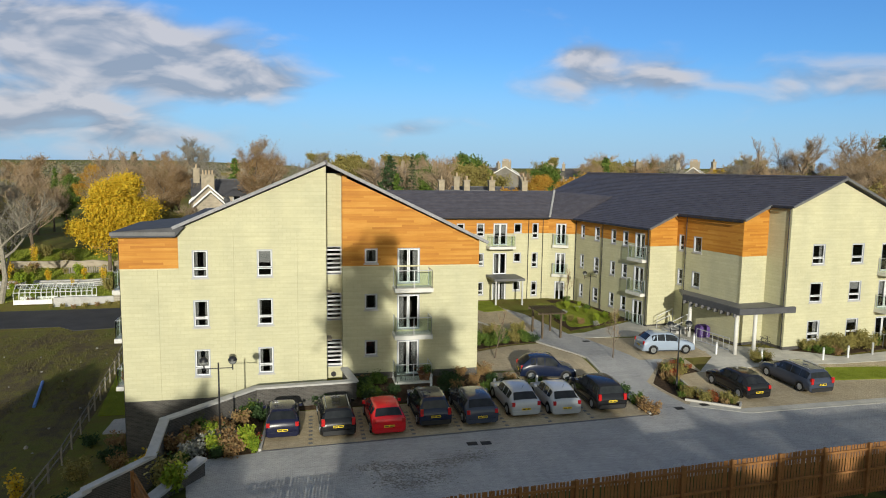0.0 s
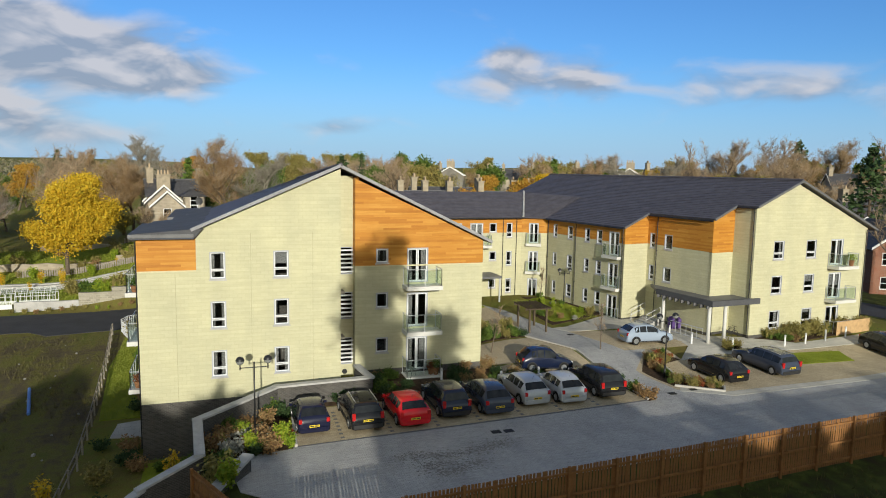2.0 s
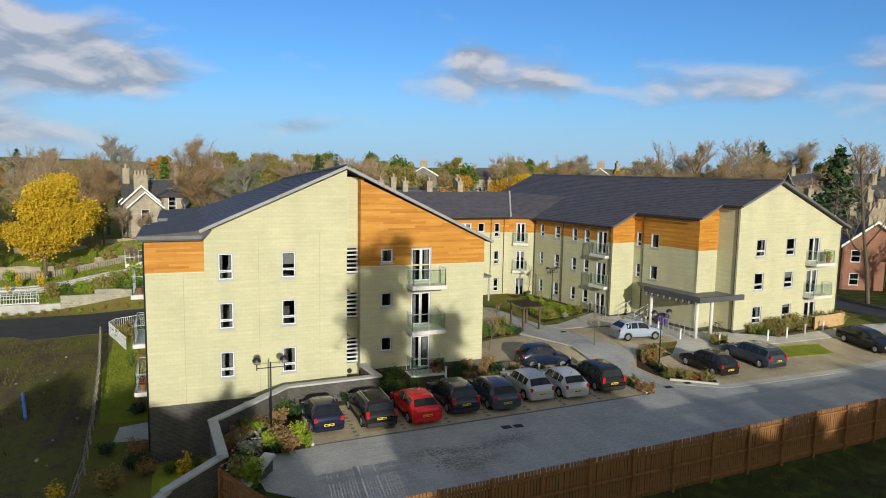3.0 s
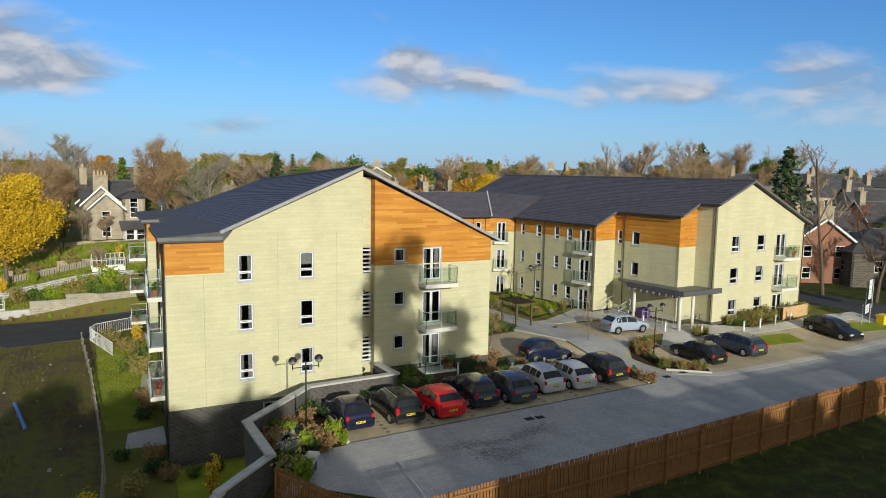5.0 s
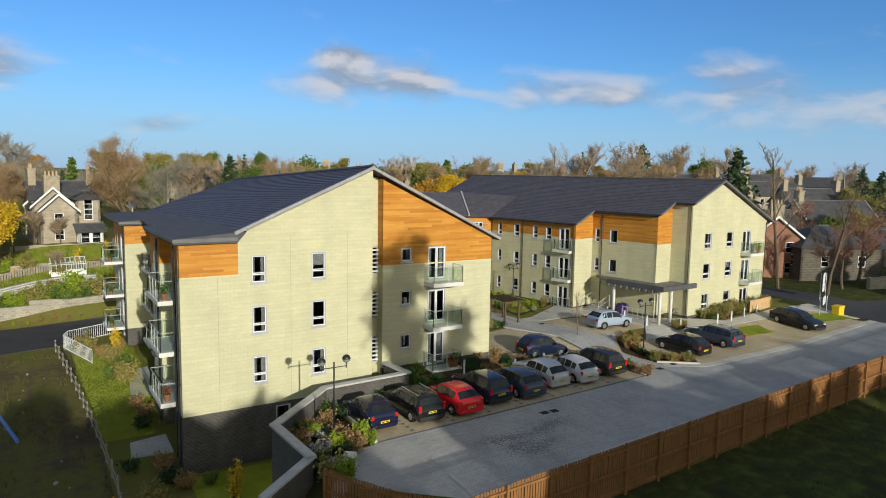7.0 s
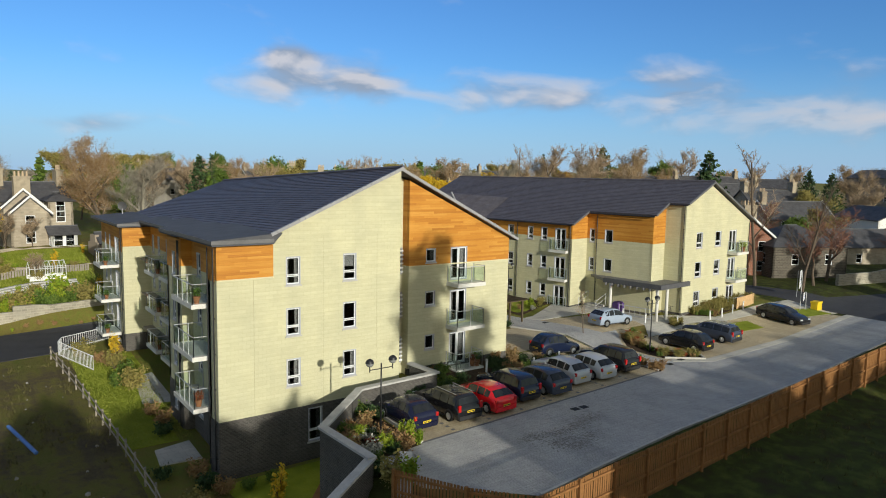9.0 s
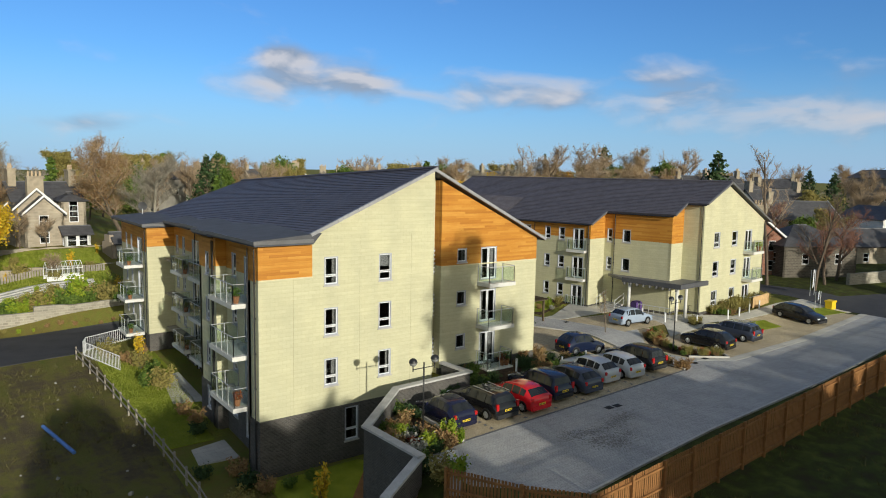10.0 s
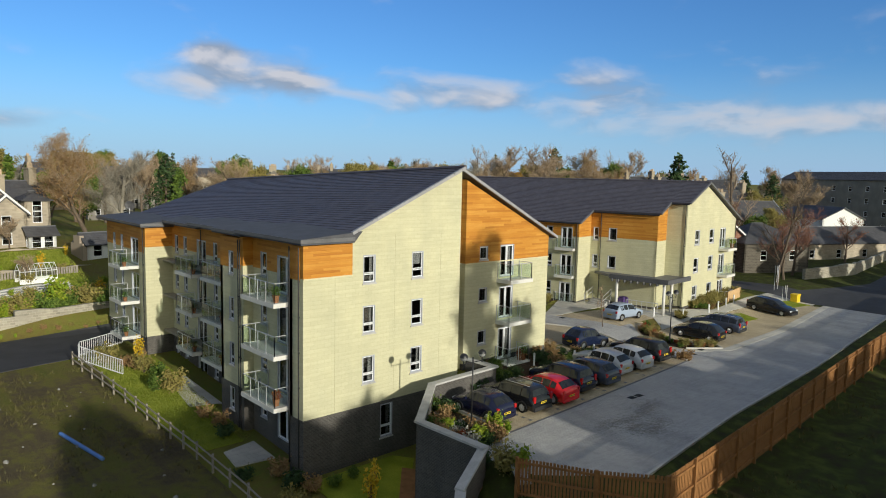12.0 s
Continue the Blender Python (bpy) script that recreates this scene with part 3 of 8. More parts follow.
def long_building():
    B = thing("apartment_building", "three-storey apartment block in buff stone with larch cladding and dark roof", "building", "retirement apartment blocks")
    # main part of the gable
    r = Run((-12.0, GF), (-0.72, GF))
    U = lambda x: x + 12.0
    wins = [(U(-8.2), U(-7.34), t - 1.58, t) for t in TOPS] + [(U(-4.67), U(-3.79), t - 1.58, t) for t in TOPS]
    low = [(U(-6.9), U(-6.0), -1.9, 0.1)]
    wall(r, B, "buff_stone", 0.28, [(0, 7.88), (3.08, 7.88), (3.081, 10.12), (11.28, 13.72)], wins, 0.32)
    wall(r, B, "larch", 7.884, 9.66, [], 0.30, 0.0, 3.076, name="cladding", out=0.012)
    wall(r, B, "plinth_brick", -3.6, 0.276, low, 0.34, name="plinth", out=0.02)
    for i, h in enumerate(wins):
        window(r, B, *h, seed=i * 7 + 3)
    window(r, B, *low[0], seed=5)
    # stair strip, set back behind the gable's edge
    s = Run((-0.72, 41.1), (0.26, 41.1))
    lou = [(0.06, 0.94, t - 1.72, t) for t in (8.9, 6.05, 3.14)]
    wall(s, B, "buff_stone", -0.5, 13.3, lou, 0.3)
    for h in lou:
        bm = bmesh.new()
        frame_bars(bm, s, *h, -0.12, 0.02, 0.05)
        w = part("stair_window", bm, "grey_frame", B, "stair window behind pale horizontal louvres")
        pane("pane", s, h[0] + 0.05, h[1] - 0.05, h[2] + 0.05, h[3] - 0.05, -0.1, w)
        for k in range(6):
            bm = bmesh.new()
            z = h[2] + 0.12 + k * 0.27
            box(bm, h[0] - 0.04, h[1] + 0.04, 0.02, 0.09, z, z + 0.1, s.m)
            part("louvre", bm, "white_upvc", w)
    wall(Run((-0.72, GF + 0.33), (-0.72, 41.1)), B, "buff_stone", -0.5, 13.3, [], 0.3)
    ret = Run((0.26, 41.1), (0.26, 40.705))
    wall(ret, B, "buff_stone", -0.5, 7.776, [], 0.3)
    wall(ret, B, "larch", 7.78, 13.2, [], 0.3, name="cladding", out=0.01)
    # right part of the gable
    q = Run((0.26, 40.4), (8.72, 40.4))
    V = lambda x: x - 0.26
    sm = [(V(1.58), V(2.36), z, z + t) for z, t in ((7.93, 0.9), (5.08, 0.98), (2.2, 0.98))]
    dr = [(V(3.57), V(4.97), z, z + 2.2) for z in (6.64, 3.77, 0.9)]
    wall(q, B, "buff_stone", 1.12, 7.776, sm[1:] + dr[1:] + [(dr[0][0], dr[0][1], dr[0][2], 7.776)], 0.3)
    wall(q, B, "larch", 7.78, [(0, 13.15), (8.46, 9.28)], [sm[0], (dr[0][0], dr[0][1], 7.78, dr[0][3])], 0.3, name="cladding", out=0.012)
    wall(q, B, "plinth_brick", -0.5, 1.116, [(dr[2][0], dr[2][1], 0.9, 1.116)], 0.3, name="plinth", out=0.02)
    for i, h in enumerate(sm):
        window(q, B, *h, kind="single", seed=40 + i)
    for i, h in enumerate(dr):
        window(q, B, *h, kind="door", seed=11 + i * 3)
        balcony(q, B, V(3.3), V(5.55), h[2] - 0.12, 1.25, seed=i)
    # stone ledge under the cladding, and joints in the stonework
    for run_, a_, b_, z_ in ((q, 0.0, 8.46, 7.70), (ret, 0.0, 0.39, 7.70), (r, 0.0, 3.08, 7.82)):
        bm = bmesh.new()
        box(bm, a_, b_, 0.002, 0.07, z_, z_ + 0.075, run_.m)
        part("ledge", bm, "ledge_stone", B)
    for u_ in (1.95, 6.05, 9.6):
        bm = bmesh.new()
        box(bm, u_, u_ + 0.018, -0.01, 0.003, 0.3, 7.8 if u_ < 3 else 10.0, r.m)
        part("movement_joint", bm, "joint", B)
    # vent and wall lamp on the stair strip and beside the ground-floor door
    bm = bmesh.new()
    tube(bm, s.m @ Vector((0.45, 0.0, 0.95)), s.m @ Vector((0.45, 0.07, 0.95)), 0.16, 16)
    part("bulkhead_lamp", bm, "black_metal", B, "round black bulkhead lamp")
    # east side, away from view
    e = Run((8.72, 40.4), (9.9, 62.0))
    wall(e, B, "buff_stone", 0.4, 9.2, [], 0.3)
    back = Run((-1.0, 76.0), (-11.0, 75.5))
    wall(back, B, "buff_stone", -2.0, [(0, 11.55), (8, 8.7), (10, 8.65)], [], 0.3)
    # west side: piers, balcony bays and the projecting block
    west = [((-12.0, 41.25), (-12.0, GF + 0.345)), ((-11.1, 47.2), (-11.1, 41.25)), ((-11.75, 50.3), (-11.75, 47.505)), ((-9.4, 64.6), (-9.5, 50.3)), ((-11.2, 75.5), (-11.54, 64.905))]
    holes = [[], [(1.0, 1.75), (3.0, 4.9)], [(1.2, 1.85)], [(0.6, 1.3), (2.4, 3.1), (5.0, 6.7), (8.0, 8.7), (10.4, 12.2)], [(2.0, 2.7), (4.3, 5.0), (7.2, 9.2)]]
    kinds = [[], ["tilt", "door"], ["tilt"], ["tilt", "tilt", "door", "tilt", "door"], ["tilt", "tilt", "door"]]
    for k, ((a, b), hs, ks) in enumerate(zip(west, holes, kinds)):
        g = Run(a, b)
        drop = -0.034 * ((a[1] + b[1]) / 2 - GF)
        F = []
        for (h0, h1), kd in zip(hs, ks):
            for lv in (6.64, 3.77, 0.9, -1.97):
                z0 = lv + drop + (0.0 if kd == "door" else 0.75)
                F.append((h0, h1, z0, lv + drop + 2.2, kd))
        st, cl = 0.28 + drop * 0.4, 7.8 + drop
        wall(g, B, "buff_stone", st, cl, [h[:4] for h in F if h[3] < cl and h[2] > st] + [(h[0], h[1], h[2], cl) for h in F if h[2] < cl < h[3]], 0.3)
        wall(g, B, "larch", cl + 0.004, 9.62 + drop * 0.8, [(h[0], h[1], max(h[2], cl + 0.004), h[3]) for h in F if h[3] > cl], 0.3, name="cladding", out=0.01)
        wall(g, B, "plinth_brick", -3.6, st - 0.004, [(h[0], h[1], h[2], h[3]) for h in F if h[3] < st], 0.32, name="plinth", out=0.015)
        for i, h in enumerate(F):
            if h[3] < st or h[2] > st:
                window(g, B, *h[:4], kind=h[4], seed=200 + k * 31 + i)
    for (a, b), tops in ((((-11.1, 41.25), (-12.0, 41.25)), 9.6), (((-11.75, 47.2), (-11.1, 47.2)), 9.5), (((-9.5, 50.3), (-11.75, 50.3)), 9.4), (((-11.55, 64.6), (-9.1, 64.6)), 9.0)):
        g = Run(a, b)
        cl = tops - 1.75
        wall(g, B, "buff_stone", 0.0, cl, [], 0.3)
        wall(g, B, "larch", cl + 0.004, tops - 0.02, [], 0.3, name="cladding", out=0.008)
        wall(g, B, "plinth_brick", -3.6, -0.004, [], 0.3, name="plinth", out=0.015)
    for a, b, x, dep in ((41.5, 45.3, -11.1, 1.7), (51.6, 54.9, -9.5, 1.65), (57.0, 60.0, -9.45, 1.5), (66.2, 69.2, -11.5, 1.45)):
        g = Run((x, b), (x, a))
        for lv in (6.52, 3.65, 0.78):
            balcony(g, B, 0, b - a, lv - 0.034 * ((a + b) / 2 - GF), dep)
    for p, z1 in (((-12.0, 41.1), 9.5), ((-12.02, 40.1), 9.5), ((-11.78, 47.35), 9.3), ((-11.78, 47.6), 9.3), ((-11.6, 64.75), 8.9), ((-9.45, 58.6), 9.0)):
        downpipe(Run((p[0], p[1] + 1), (p[0], p[1])), B, 0.9, -2.4, z1)
    # floors inside, so that rooms are dark and closed
    for z in (6.35, 3.5, 0.6):
        slab_poly(B, [(-11.0, 40.3), (-0.4, 40.3), (-0.4, 41.8), (8.3, 41.8), (9.3, 61.5), (-1, 74), (-10.2, 74), (-10.2, 50), (-11.0, 47)], z - 0.25, z - 0.1, "interior", "floor_slab")
    bm = bmesh.new()
    box(bm, -9.0, 8.0, 46.0, 46.2, -3.4, 9.0)
    part("partition", bm, "interior", B)
    # main roof: west slope and east slope
    ap, far_ = Vector((-0.75, GF - 0.28, 13.93)), Vector((0.6, 75.8, 12.55))
    we, wf = Vector((-9.15, GF - 0.28, 10.2)), Vector((-9.0, 75.8, 9.05))
    tiled(B, (wf, we, ap, far_))
    ee, ef = Vector((9.2, 40.05, 9.18)), Vector((10.6, 62.2, 8.9))
    tiled(B, (ee, ef, Vector((0.3, 62.2, 13.07)), Vector((-0.75, 40.05, 13.93))))
    # verge caps along both slopes of the gable
    for a, b, n in ((we, ap, 26), (Vector((9.2, 40.02, 9.18)), Vector((-0.75, 40.02, 13.93)), 30)):
        for i in range(n):
            bm = bmesh.new()
            p, q_ = a.lerp(b, i / n), a.lerp(b, (i + 0.96) / n)
            d = (q_ - p)
            m = Matrix.Translation(p) @ d.to_track_quat("X", "Z").to_matrix().to_4x4()
            box(bm, 0, d.length, -0.10, 0.10, -0.10, 0.075, m)
            part("verge_tile", bm, "verge_grey", B)
    # ridge
    bm = bmesh.new()
    tube(bm, ap + Vector((0, 0, 0.03)), far_ + Vector((0, 0, 0.03)), 0.12, 8)
    part("ridge", bm, "roof_tile", B)
    # low flat roofs over the west bays
    for pts, z in (([(-12.3, GF - 0.32), (-9.0, GF - 0.32), (-9.0, 47.1), (-12.3, 47.1)], 9.68), ([(-12.0, 47.1), (-9.0, 47.1), (-9.0, 51.0), (-12.0, 51.0)], 9.52),
                   ([(-10.95, 51.0), (-8.9, 51.0), (-8.9, 57.5), (-10.95, 57.5)], 9.4), ([(-10.3, 57.5), (-8.9, 57.5), (-8.9, 64.2), (-10.3, 64.2)], 9.15), ([(-11.95, 64.2), (-8.9, 64.2), (-8.9, 75.9), (-11.65, 75.9)], 8.85)):
        slab_poly(B, pts, z, z + 0.24, "roof_metal", "flat_roof")
        x0, x1, y0, y1 = pts[0][0], pts[1][0], pts[0][1], pts[2][1]
        slab_poly(B, [(x0 - 0.06, y0 - 0.06), (x1, y0 - 0.06), (x1, y1), (x0 - 0.06, y1)], z + 0.1, z + 0.29, "lead", "fascia")
        bm = bmesh.new()
        vs = [bm.verts.new(v) for v in ((x0 - 0.02, y0 - 0.02, z + 0.295), (x1 + 0.5, y0 - 0.02, z + 0.6), (x1 + 0.5, y1, z + 0.6), (x0 - 0.02, y1, z + 0.295))]
        bm.faces.new(vs)
        lo = [bm.verts.new(v) for v in ((x0, y0, z + 0.02), (x1, y0, z + 0.02), (x1, y1, z + 0.02), (x0, y1, z + 0.02))]
        for i in range(4):
            j = (i + 1) % 4
            bm.faces.new((lo[i], lo[j], vs[j], vs[i]))
        part("flat_roof_deck", bm, "roof_metal", B)
    return B


long_building()

# ---- the block with the entrance canopy ----
P0, E1, E2 = Vector((26.1, 50.3)), Vector((0.988, 0.156)), Vector((-0.156, 0.988))


def loc(a, b):
    return P0 + E1 * a + E2 * b


def L3(a, b, z):
    v = loc(a, b)
    return Vector((v.x, v.y, z))


def GB(a):
    """The gable stands a little askew to the block."""
    return -9.1 - 0.09 * (a - 5.1)


def roof_z(a):
    return 9.15 + 0.436 * a if a < 9.4 else 13.25 - 0.436 * (a - 9.4)


def entrance_building():
    B = thing("apartment_building", "three-storey apartment block with entrance canopy, buff stone and larch cladding", "building", "retirement apartment blocks")
    base = 0.3
    TP = (8.55, 5.7, 2.83)

    def face(a, b, top, clad, holes, top_clad=None, pl=0.95):
        g = Run(a, b)
        hh = [h[:4] for h in holes]
        if clad:
            wall(g, B, "buff_stone", pl + 0.004, clad, [(h[0], h[1], h[2], min(h[3], clad)) for h in hh if h[2] < clad], 0.3)
            wall(g, B, "larch", clad + 0.004, top, [(h[0], h[1], max(h[2], clad + 0.004), h[3]) for h in hh if h[3] > clad], 0.3, name="cladding", out=0.01)
        else:
            wall(g, B, "buff_stone", pl + 0.004, top, hh, 0.3)
        wall(g, B, "plinth_brick", -0.3, pl, [(h[0], h[1], h[2], pl) for h in hh if h[2] < pl], 0.3, name="plinth", out=0.015)
        for i, h in enumerate(holes):
            window(g, B, *h[:4], kind=h[4], seed=int(a[0] * 17) + i * 5)
        return g

    # courtyard side, seen along its length
    hs = []
    for u, w, kd in ((1.0, 0.6, "tilt"), (3.3, 0.8, "tilt"), (5.9, 0.7, "tilt"), (7.6, 0.75, "tilt"), (9.3, 1.3, "door")):
        for t in TP:
            hs.append((u, u + w, t - (2.15 if kd == "door" else 1.3), t, kd))
    g = face(loc(0, 11.3), loc(0, 0), 9.15, 7.6, hs)
    for t in TP:
        balcony(g, B, 8.9, 10.9, t - 2.2, 0.45)
    for u in (0.15, 4.6, 11.1):
        downpipe(g, B, u, 0.7, 9.0)
    face(loc(0, 0), loc(2.7, 0), [(0, 9.1), (2.7, 10.25)], 7.55, [])
    g = face(loc(2.7, 0), loc(2.7, -7.1), 10.25, 7.55, [(0.3, 0.9, t - 1.35, t, "tilt") for t in TP[:2]] + [(2.0, 2.9, t - 1.3, t, "single") for t in TP[:2]])
    downpipe(g, B, 1.15, 0.7, 10.0)
    face(loc(2.7, -7.1), loc(5.1, -7.1), [(0, 10.25), (2.4, 11.3)], 7.5, [])
    g = face(loc(5.1, -7.1), loc(5.1, -9.1), 11.35, None, [])
    downpipe(g, B, 1.85, 0.7, 11.2)
    hs = [(2.1, 3.25, t - 1.52, t, "tilt") for t in TP] + [(5.75, 6.9, t - 1.52, t, "tilt") for t in TP] + [(8.6, 10.1, t - 2.2, t, "door") for t in TP]
    g = face(loc(5.1, GB(5.1)), loc(18.0, GB(18.0)), [(0, 11.3), (4.3, 13.15), (12.92, 9.4)], None, hs)
    for t in TP:
        balcony(g, B, 8.35, 10.75, t - 2.25, 1.05)
    downpipe(g, B, 12.8, 0.7, 9.3)
    face(loc(18.0, -9.85), loc(18.62, -9.9), 9.1, 7.4, [])
    face(loc(19.3, -8.0), loc(19.3, 24), 8.8, 7.4, [])
    face(loc(19.3, 24), loc(0, 24), 8.8, 7.4, [])
    face(loc(18.0, GB(18.0)), loc(18.0, -8.0), 9.2, None, [])
    for z in (6.2, 3.35):
        slab_poly(B, [tuple(loc(*p)) for p in ((0.4, 11), (0.4, 0.4), (3.1, 0.4), (3.1, -6.7), (5.5, -6.7), (5.5, -8.7), (17.6, -8.9), (17.6, 20), (0.4, 20))], z - 0.25, z - 0.1, "interior", "floor_slab")
    bm = bmesh.new()
    m = Matrix(((E1.x, E2.x, 0, P0.x), (E1.y, E2.y, 0, P0.y), (0, 0, 1, 0), (0, 0, 0, 1)))
    box(bm, 4.0, 4.2, -6.5, 20, 0, 9.0, m)
    box(bm, 5.5, 17.5, -4.0, -3.8, 0, 9.0, m)
    part("partition", bm, "interior", B)
    # roof in strips, each starting at its own wall
    o = 0.35
    strips = [(-0.45, -0.35, -0.35, 11.0), (2.3, -7.5, -7.5, -0.35), (4.75, -9.45, GB(9.4) - 0.35, -7.5)]
    for a0, b0, bt, b1 in strips:
        tiled(B, (L3(a0, b1, roof_z(a0) + 0.12), L3(a0, b0, roof_z(a0) + 0.12), L3(9.4, bt, 13.42), L3(9.4, b1, 13.42)))
    tiled(B, (L3(-0.45, 24, roof_z(-0.45) + 0.12), L3(-0.45, 11.0, roof_z(-0.45) + 0.12), L3(9.4, 11.0, 13.42), L3(9.4, 24, 13.42)))
    tiled(B, (L3(18.7, GB(18.7) - 0.35, roof_z(18.7) + 0.12), L3(18.7, 24, roof_z(18.7) + 0.12), L3(9.4, 24, 13.42), L3(9.4, GB(9.4) - 0.35, 13.42)))
    bm = bmesh.new()
    tube(bm, L3(9.4, GB(9.4) - 0.35, 13.44), L3(9.4, 24, 13.44), 0.12, 8)
    part("ridge", bm, "roof_tile", B)
    # verges, gutters
    for p, q in ((L3(4.75, -9.45, roof_z(4.75) + 0.1), L3(9.4, GB(9.4) - 0.37, 13.4)), (L3(18.7, GB(18.7) - 0.37, roof_z(18.7) + 0.1), L3(9.4, GB(9.4) - 0.37, 13.4)), (L3(2.3, -7.52, roof_z(2.3) + 0.1), L3(4.75, -7.52, roof_z(4.75) + 0.1)), (L3(-0.45, -0.37, roof_z(-0.45) + 0.1), L3(2.3, -0.37, roof_z(2.3) + 0.1))):
        bm = bmesh.new()
        d = q - p
        mm = Matrix.Translation(p) @ d.to_track_quat("X", "Z").to_matrix().to_4x4()
        box(bm, 0, d.length, -0.07, 0.07, -0.12, 0.05, mm)
        part("verge", bm, "lead", B)
    for p, q in ((L3(-0.5, 11.0, 8.98), L3(-0.5, -0.3, 8.98)), (L3(2.25, -0.4, 10.1), L3(2.25, -7.4, 10.1)), (L3(4.7, -7.6, 11.2), L3(4.7, -9.4, 11.2))):
        bm = bmesh.new()
        tube(bm, p, q, 0.07, 8)
        part("gutter", bm, "black_metal", B)
    # the entrance canopy: sloping metal roof on round posts
    ca = [(27.55, 47.3), (28.35, 41.55), (33.0, 41.75), (32.3, 43.9), (30.0, 43.75), (28.9, 50.2)]
    slab_poly(B, ca, 3.72, 3.98, "lead", "canopy")
    slab_poly(B, [(27.45, 47.35), (28.25, 41.4), (33.05, 41.6), (33.0, 41.8), (28.45, 41.6), (27.65, 47.35)], 3.62, 4.06, "roof_metal", "canopy_fascia")
    for k in range(9):
        f = k / 8
        x, y = 27.6 + 0.75 * f, 47.0 - 5.2 * f
        bm = bmesh.new()
        mm = Matrix.Translation((x, y, 3.4))
        box(bm, -0.3, 0.08, -0.04, 0.04, 0, 0.25, mm)
        part("canopy_fin", bm, "lead", B)
    for x, y in ((28.4, 41.85), (30.0, 41.95), (27.7, 46.6)):
        bm = bmesh.new()
        tube(bm, (x, y, 0.4), (x, y, 3.75), 0.14, 16)
        part("canopy_post", bm, "balcony_white", B, "round pale canopy post", smooth=True)
    return B


entrance_building()

# ---- the block at the back of the courtyard ----
def back_building():
    B = thing("apartment_building", "three-storey courtyard block in buff stone with larch top storey", "building", "retirement apartment blocks")
    TP = (8.5, 5.6, 2.75)
    v, c = Vector(loc(0, 11.3)), Vector((22.0, 62.75))

    def face(a, b, holes):
        g = Run(a, b)
        hh = [h[:4] for h in holes]
        wall(g, B, "buff_stone", 0.5, 7.5, [(h[0], h[1], h[2], min(7.5, h[3])) for h in hh if h[2] < 7.5], 0.3)
        wall(g, B, "larch", 7.504, 9.1, [(h[0], h[1], max(h[2], 7.504), h[3]) for h in hh if h[3] > 7.5], 0.3, name="cladding", out=0.01)
        for i, h in enumerate(holes):
            window(g, B, *h[:4], kind=h[4], seed=700 + i)
        return g
    g = face((1.0, 62.6), (22.0, 62.75), [(u, u + w, t - (2.15 if kd == "door" else hh), t, kd) for t in TP for u, w, kd, hh in ((11.6, 0.8, "tilt", 1.3), (13.6, 0.8, "tilt", 1.3), (15.3, 1.4, "door", 0), (17.4, 0.8, "single", 0.95), (19.3, 0.65, "tilt", 1.5), (20.6, 0.0001, "tilt", 0.9)) if w > 0.01])
    for t in TP[:1]:
        balcony(g, B, 14.6, 17.2, t - 2.2, 1.2)
    for u in (18.9, 20.4):
        downpipe(g, B, u, 0.9, 9.0)
    g = face((22.0, 62.75), tuple(v), [(0.75, 1.75, t - 2.1, t, "door") for t in TP])
    for t in TP[:2]:
        balcony(g, B, 0.5, 2.0, t - 2.15, 0.35)
    tiled(B, (Vector((0.5, 62.2, 9.12)), Vector((21.9, 62.3, 9.12)), Vector((24.4, 67.6, 11.5)), Vector((0.5, 67.6, 11.5))))
    tiled(B, (Vector((21.9, 62.3, 9.12)), L3(-0.4, 11.0, 9.1), L3(4.2, 11.5, 11.2), Vector((24.4, 67.6, 11.5))))
    tiled(B, (Vector((26, 73.2, 9.0)), Vector((0.5, 73.2, 9.0)), Vector((0.5, 67.6, 11.5)), Vector((24.4, 67.6, 11.5))))
    slab_poly(B, [(1, 63), (22, 63.1), (24, 62), (24, 72), (1, 72)], 6.0, 6.2, "interior", "floor_slab")
    slab_poly(B, [(1, 63), (22, 63.1), (24, 62), (24, 72), (1, 72)], 3.1, 3.3, "interior", "floor_slab")
    bm = bmesh.new()
    tube(bm, (1, 62.12, 9.02), (21.9, 62.22, 9.02), 0.07, 8)
    part("gutter", bm, "black_metal", B)
    bm = bmesh.new()
    box(bm, 1, 24, 66.0, 66.2, 0.5, 9)
    part("partition", bm, "interior", B)
    bm = bmesh.new()
    tube(bm, (21.9, 62.25, 9.2), (24.4, 67.6, 11.58), 0.11, 6)
    part("valley_flashing", bm, "concrete_cap", B, "pale lead valley flashing")
    # porch over the doors
    slab_poly(B, [(15.6, 59.6), (18.6, 59.6), (18.6, 62.6), (15.6, 62.6)], 3.3, 3.5, "lead", "porch_roof")
    for x in (15.8, 18.4):
        bm = bmesh.new()
        box(bm, x - 0.07, x + 0.07, 59.7, 59.84, 0.6, 3.3)
        part("porch_post", bm, "metal_grey", B)
    return B


back_building()

# ---- car park, courtyard, beds ----
plain("kerb_stone", (0.46, 0.44, 0.41), 0.85, 0, 0.3, 0.15, 2.0)
plain("fence_wood", (0.25, 0.118, 0.043), 0.8, 0, 0.2, 0.35, 3.0)
plain("grey_wood", (0.27, 0.24, 0.20), 0.85, 0, 0.2, 0.3, 3.0)
plain("dark_timber", (0.10, 0.075, 0.05), 0.85, 0, 0.2, 0.3, 3.0)
plain("path_brown", (0.22, 0.115, 0.06), 0.9, 0, 0.2, 0.25, 2.0)
plain("iron", (0.03, 0.03, 0.032), 0.6, 0.3, 0.4, 0.3)
plain("timber_pale", (0.50, 0.33, 0.17), 0.75, 0, 0.2, 0.25, 3.0)
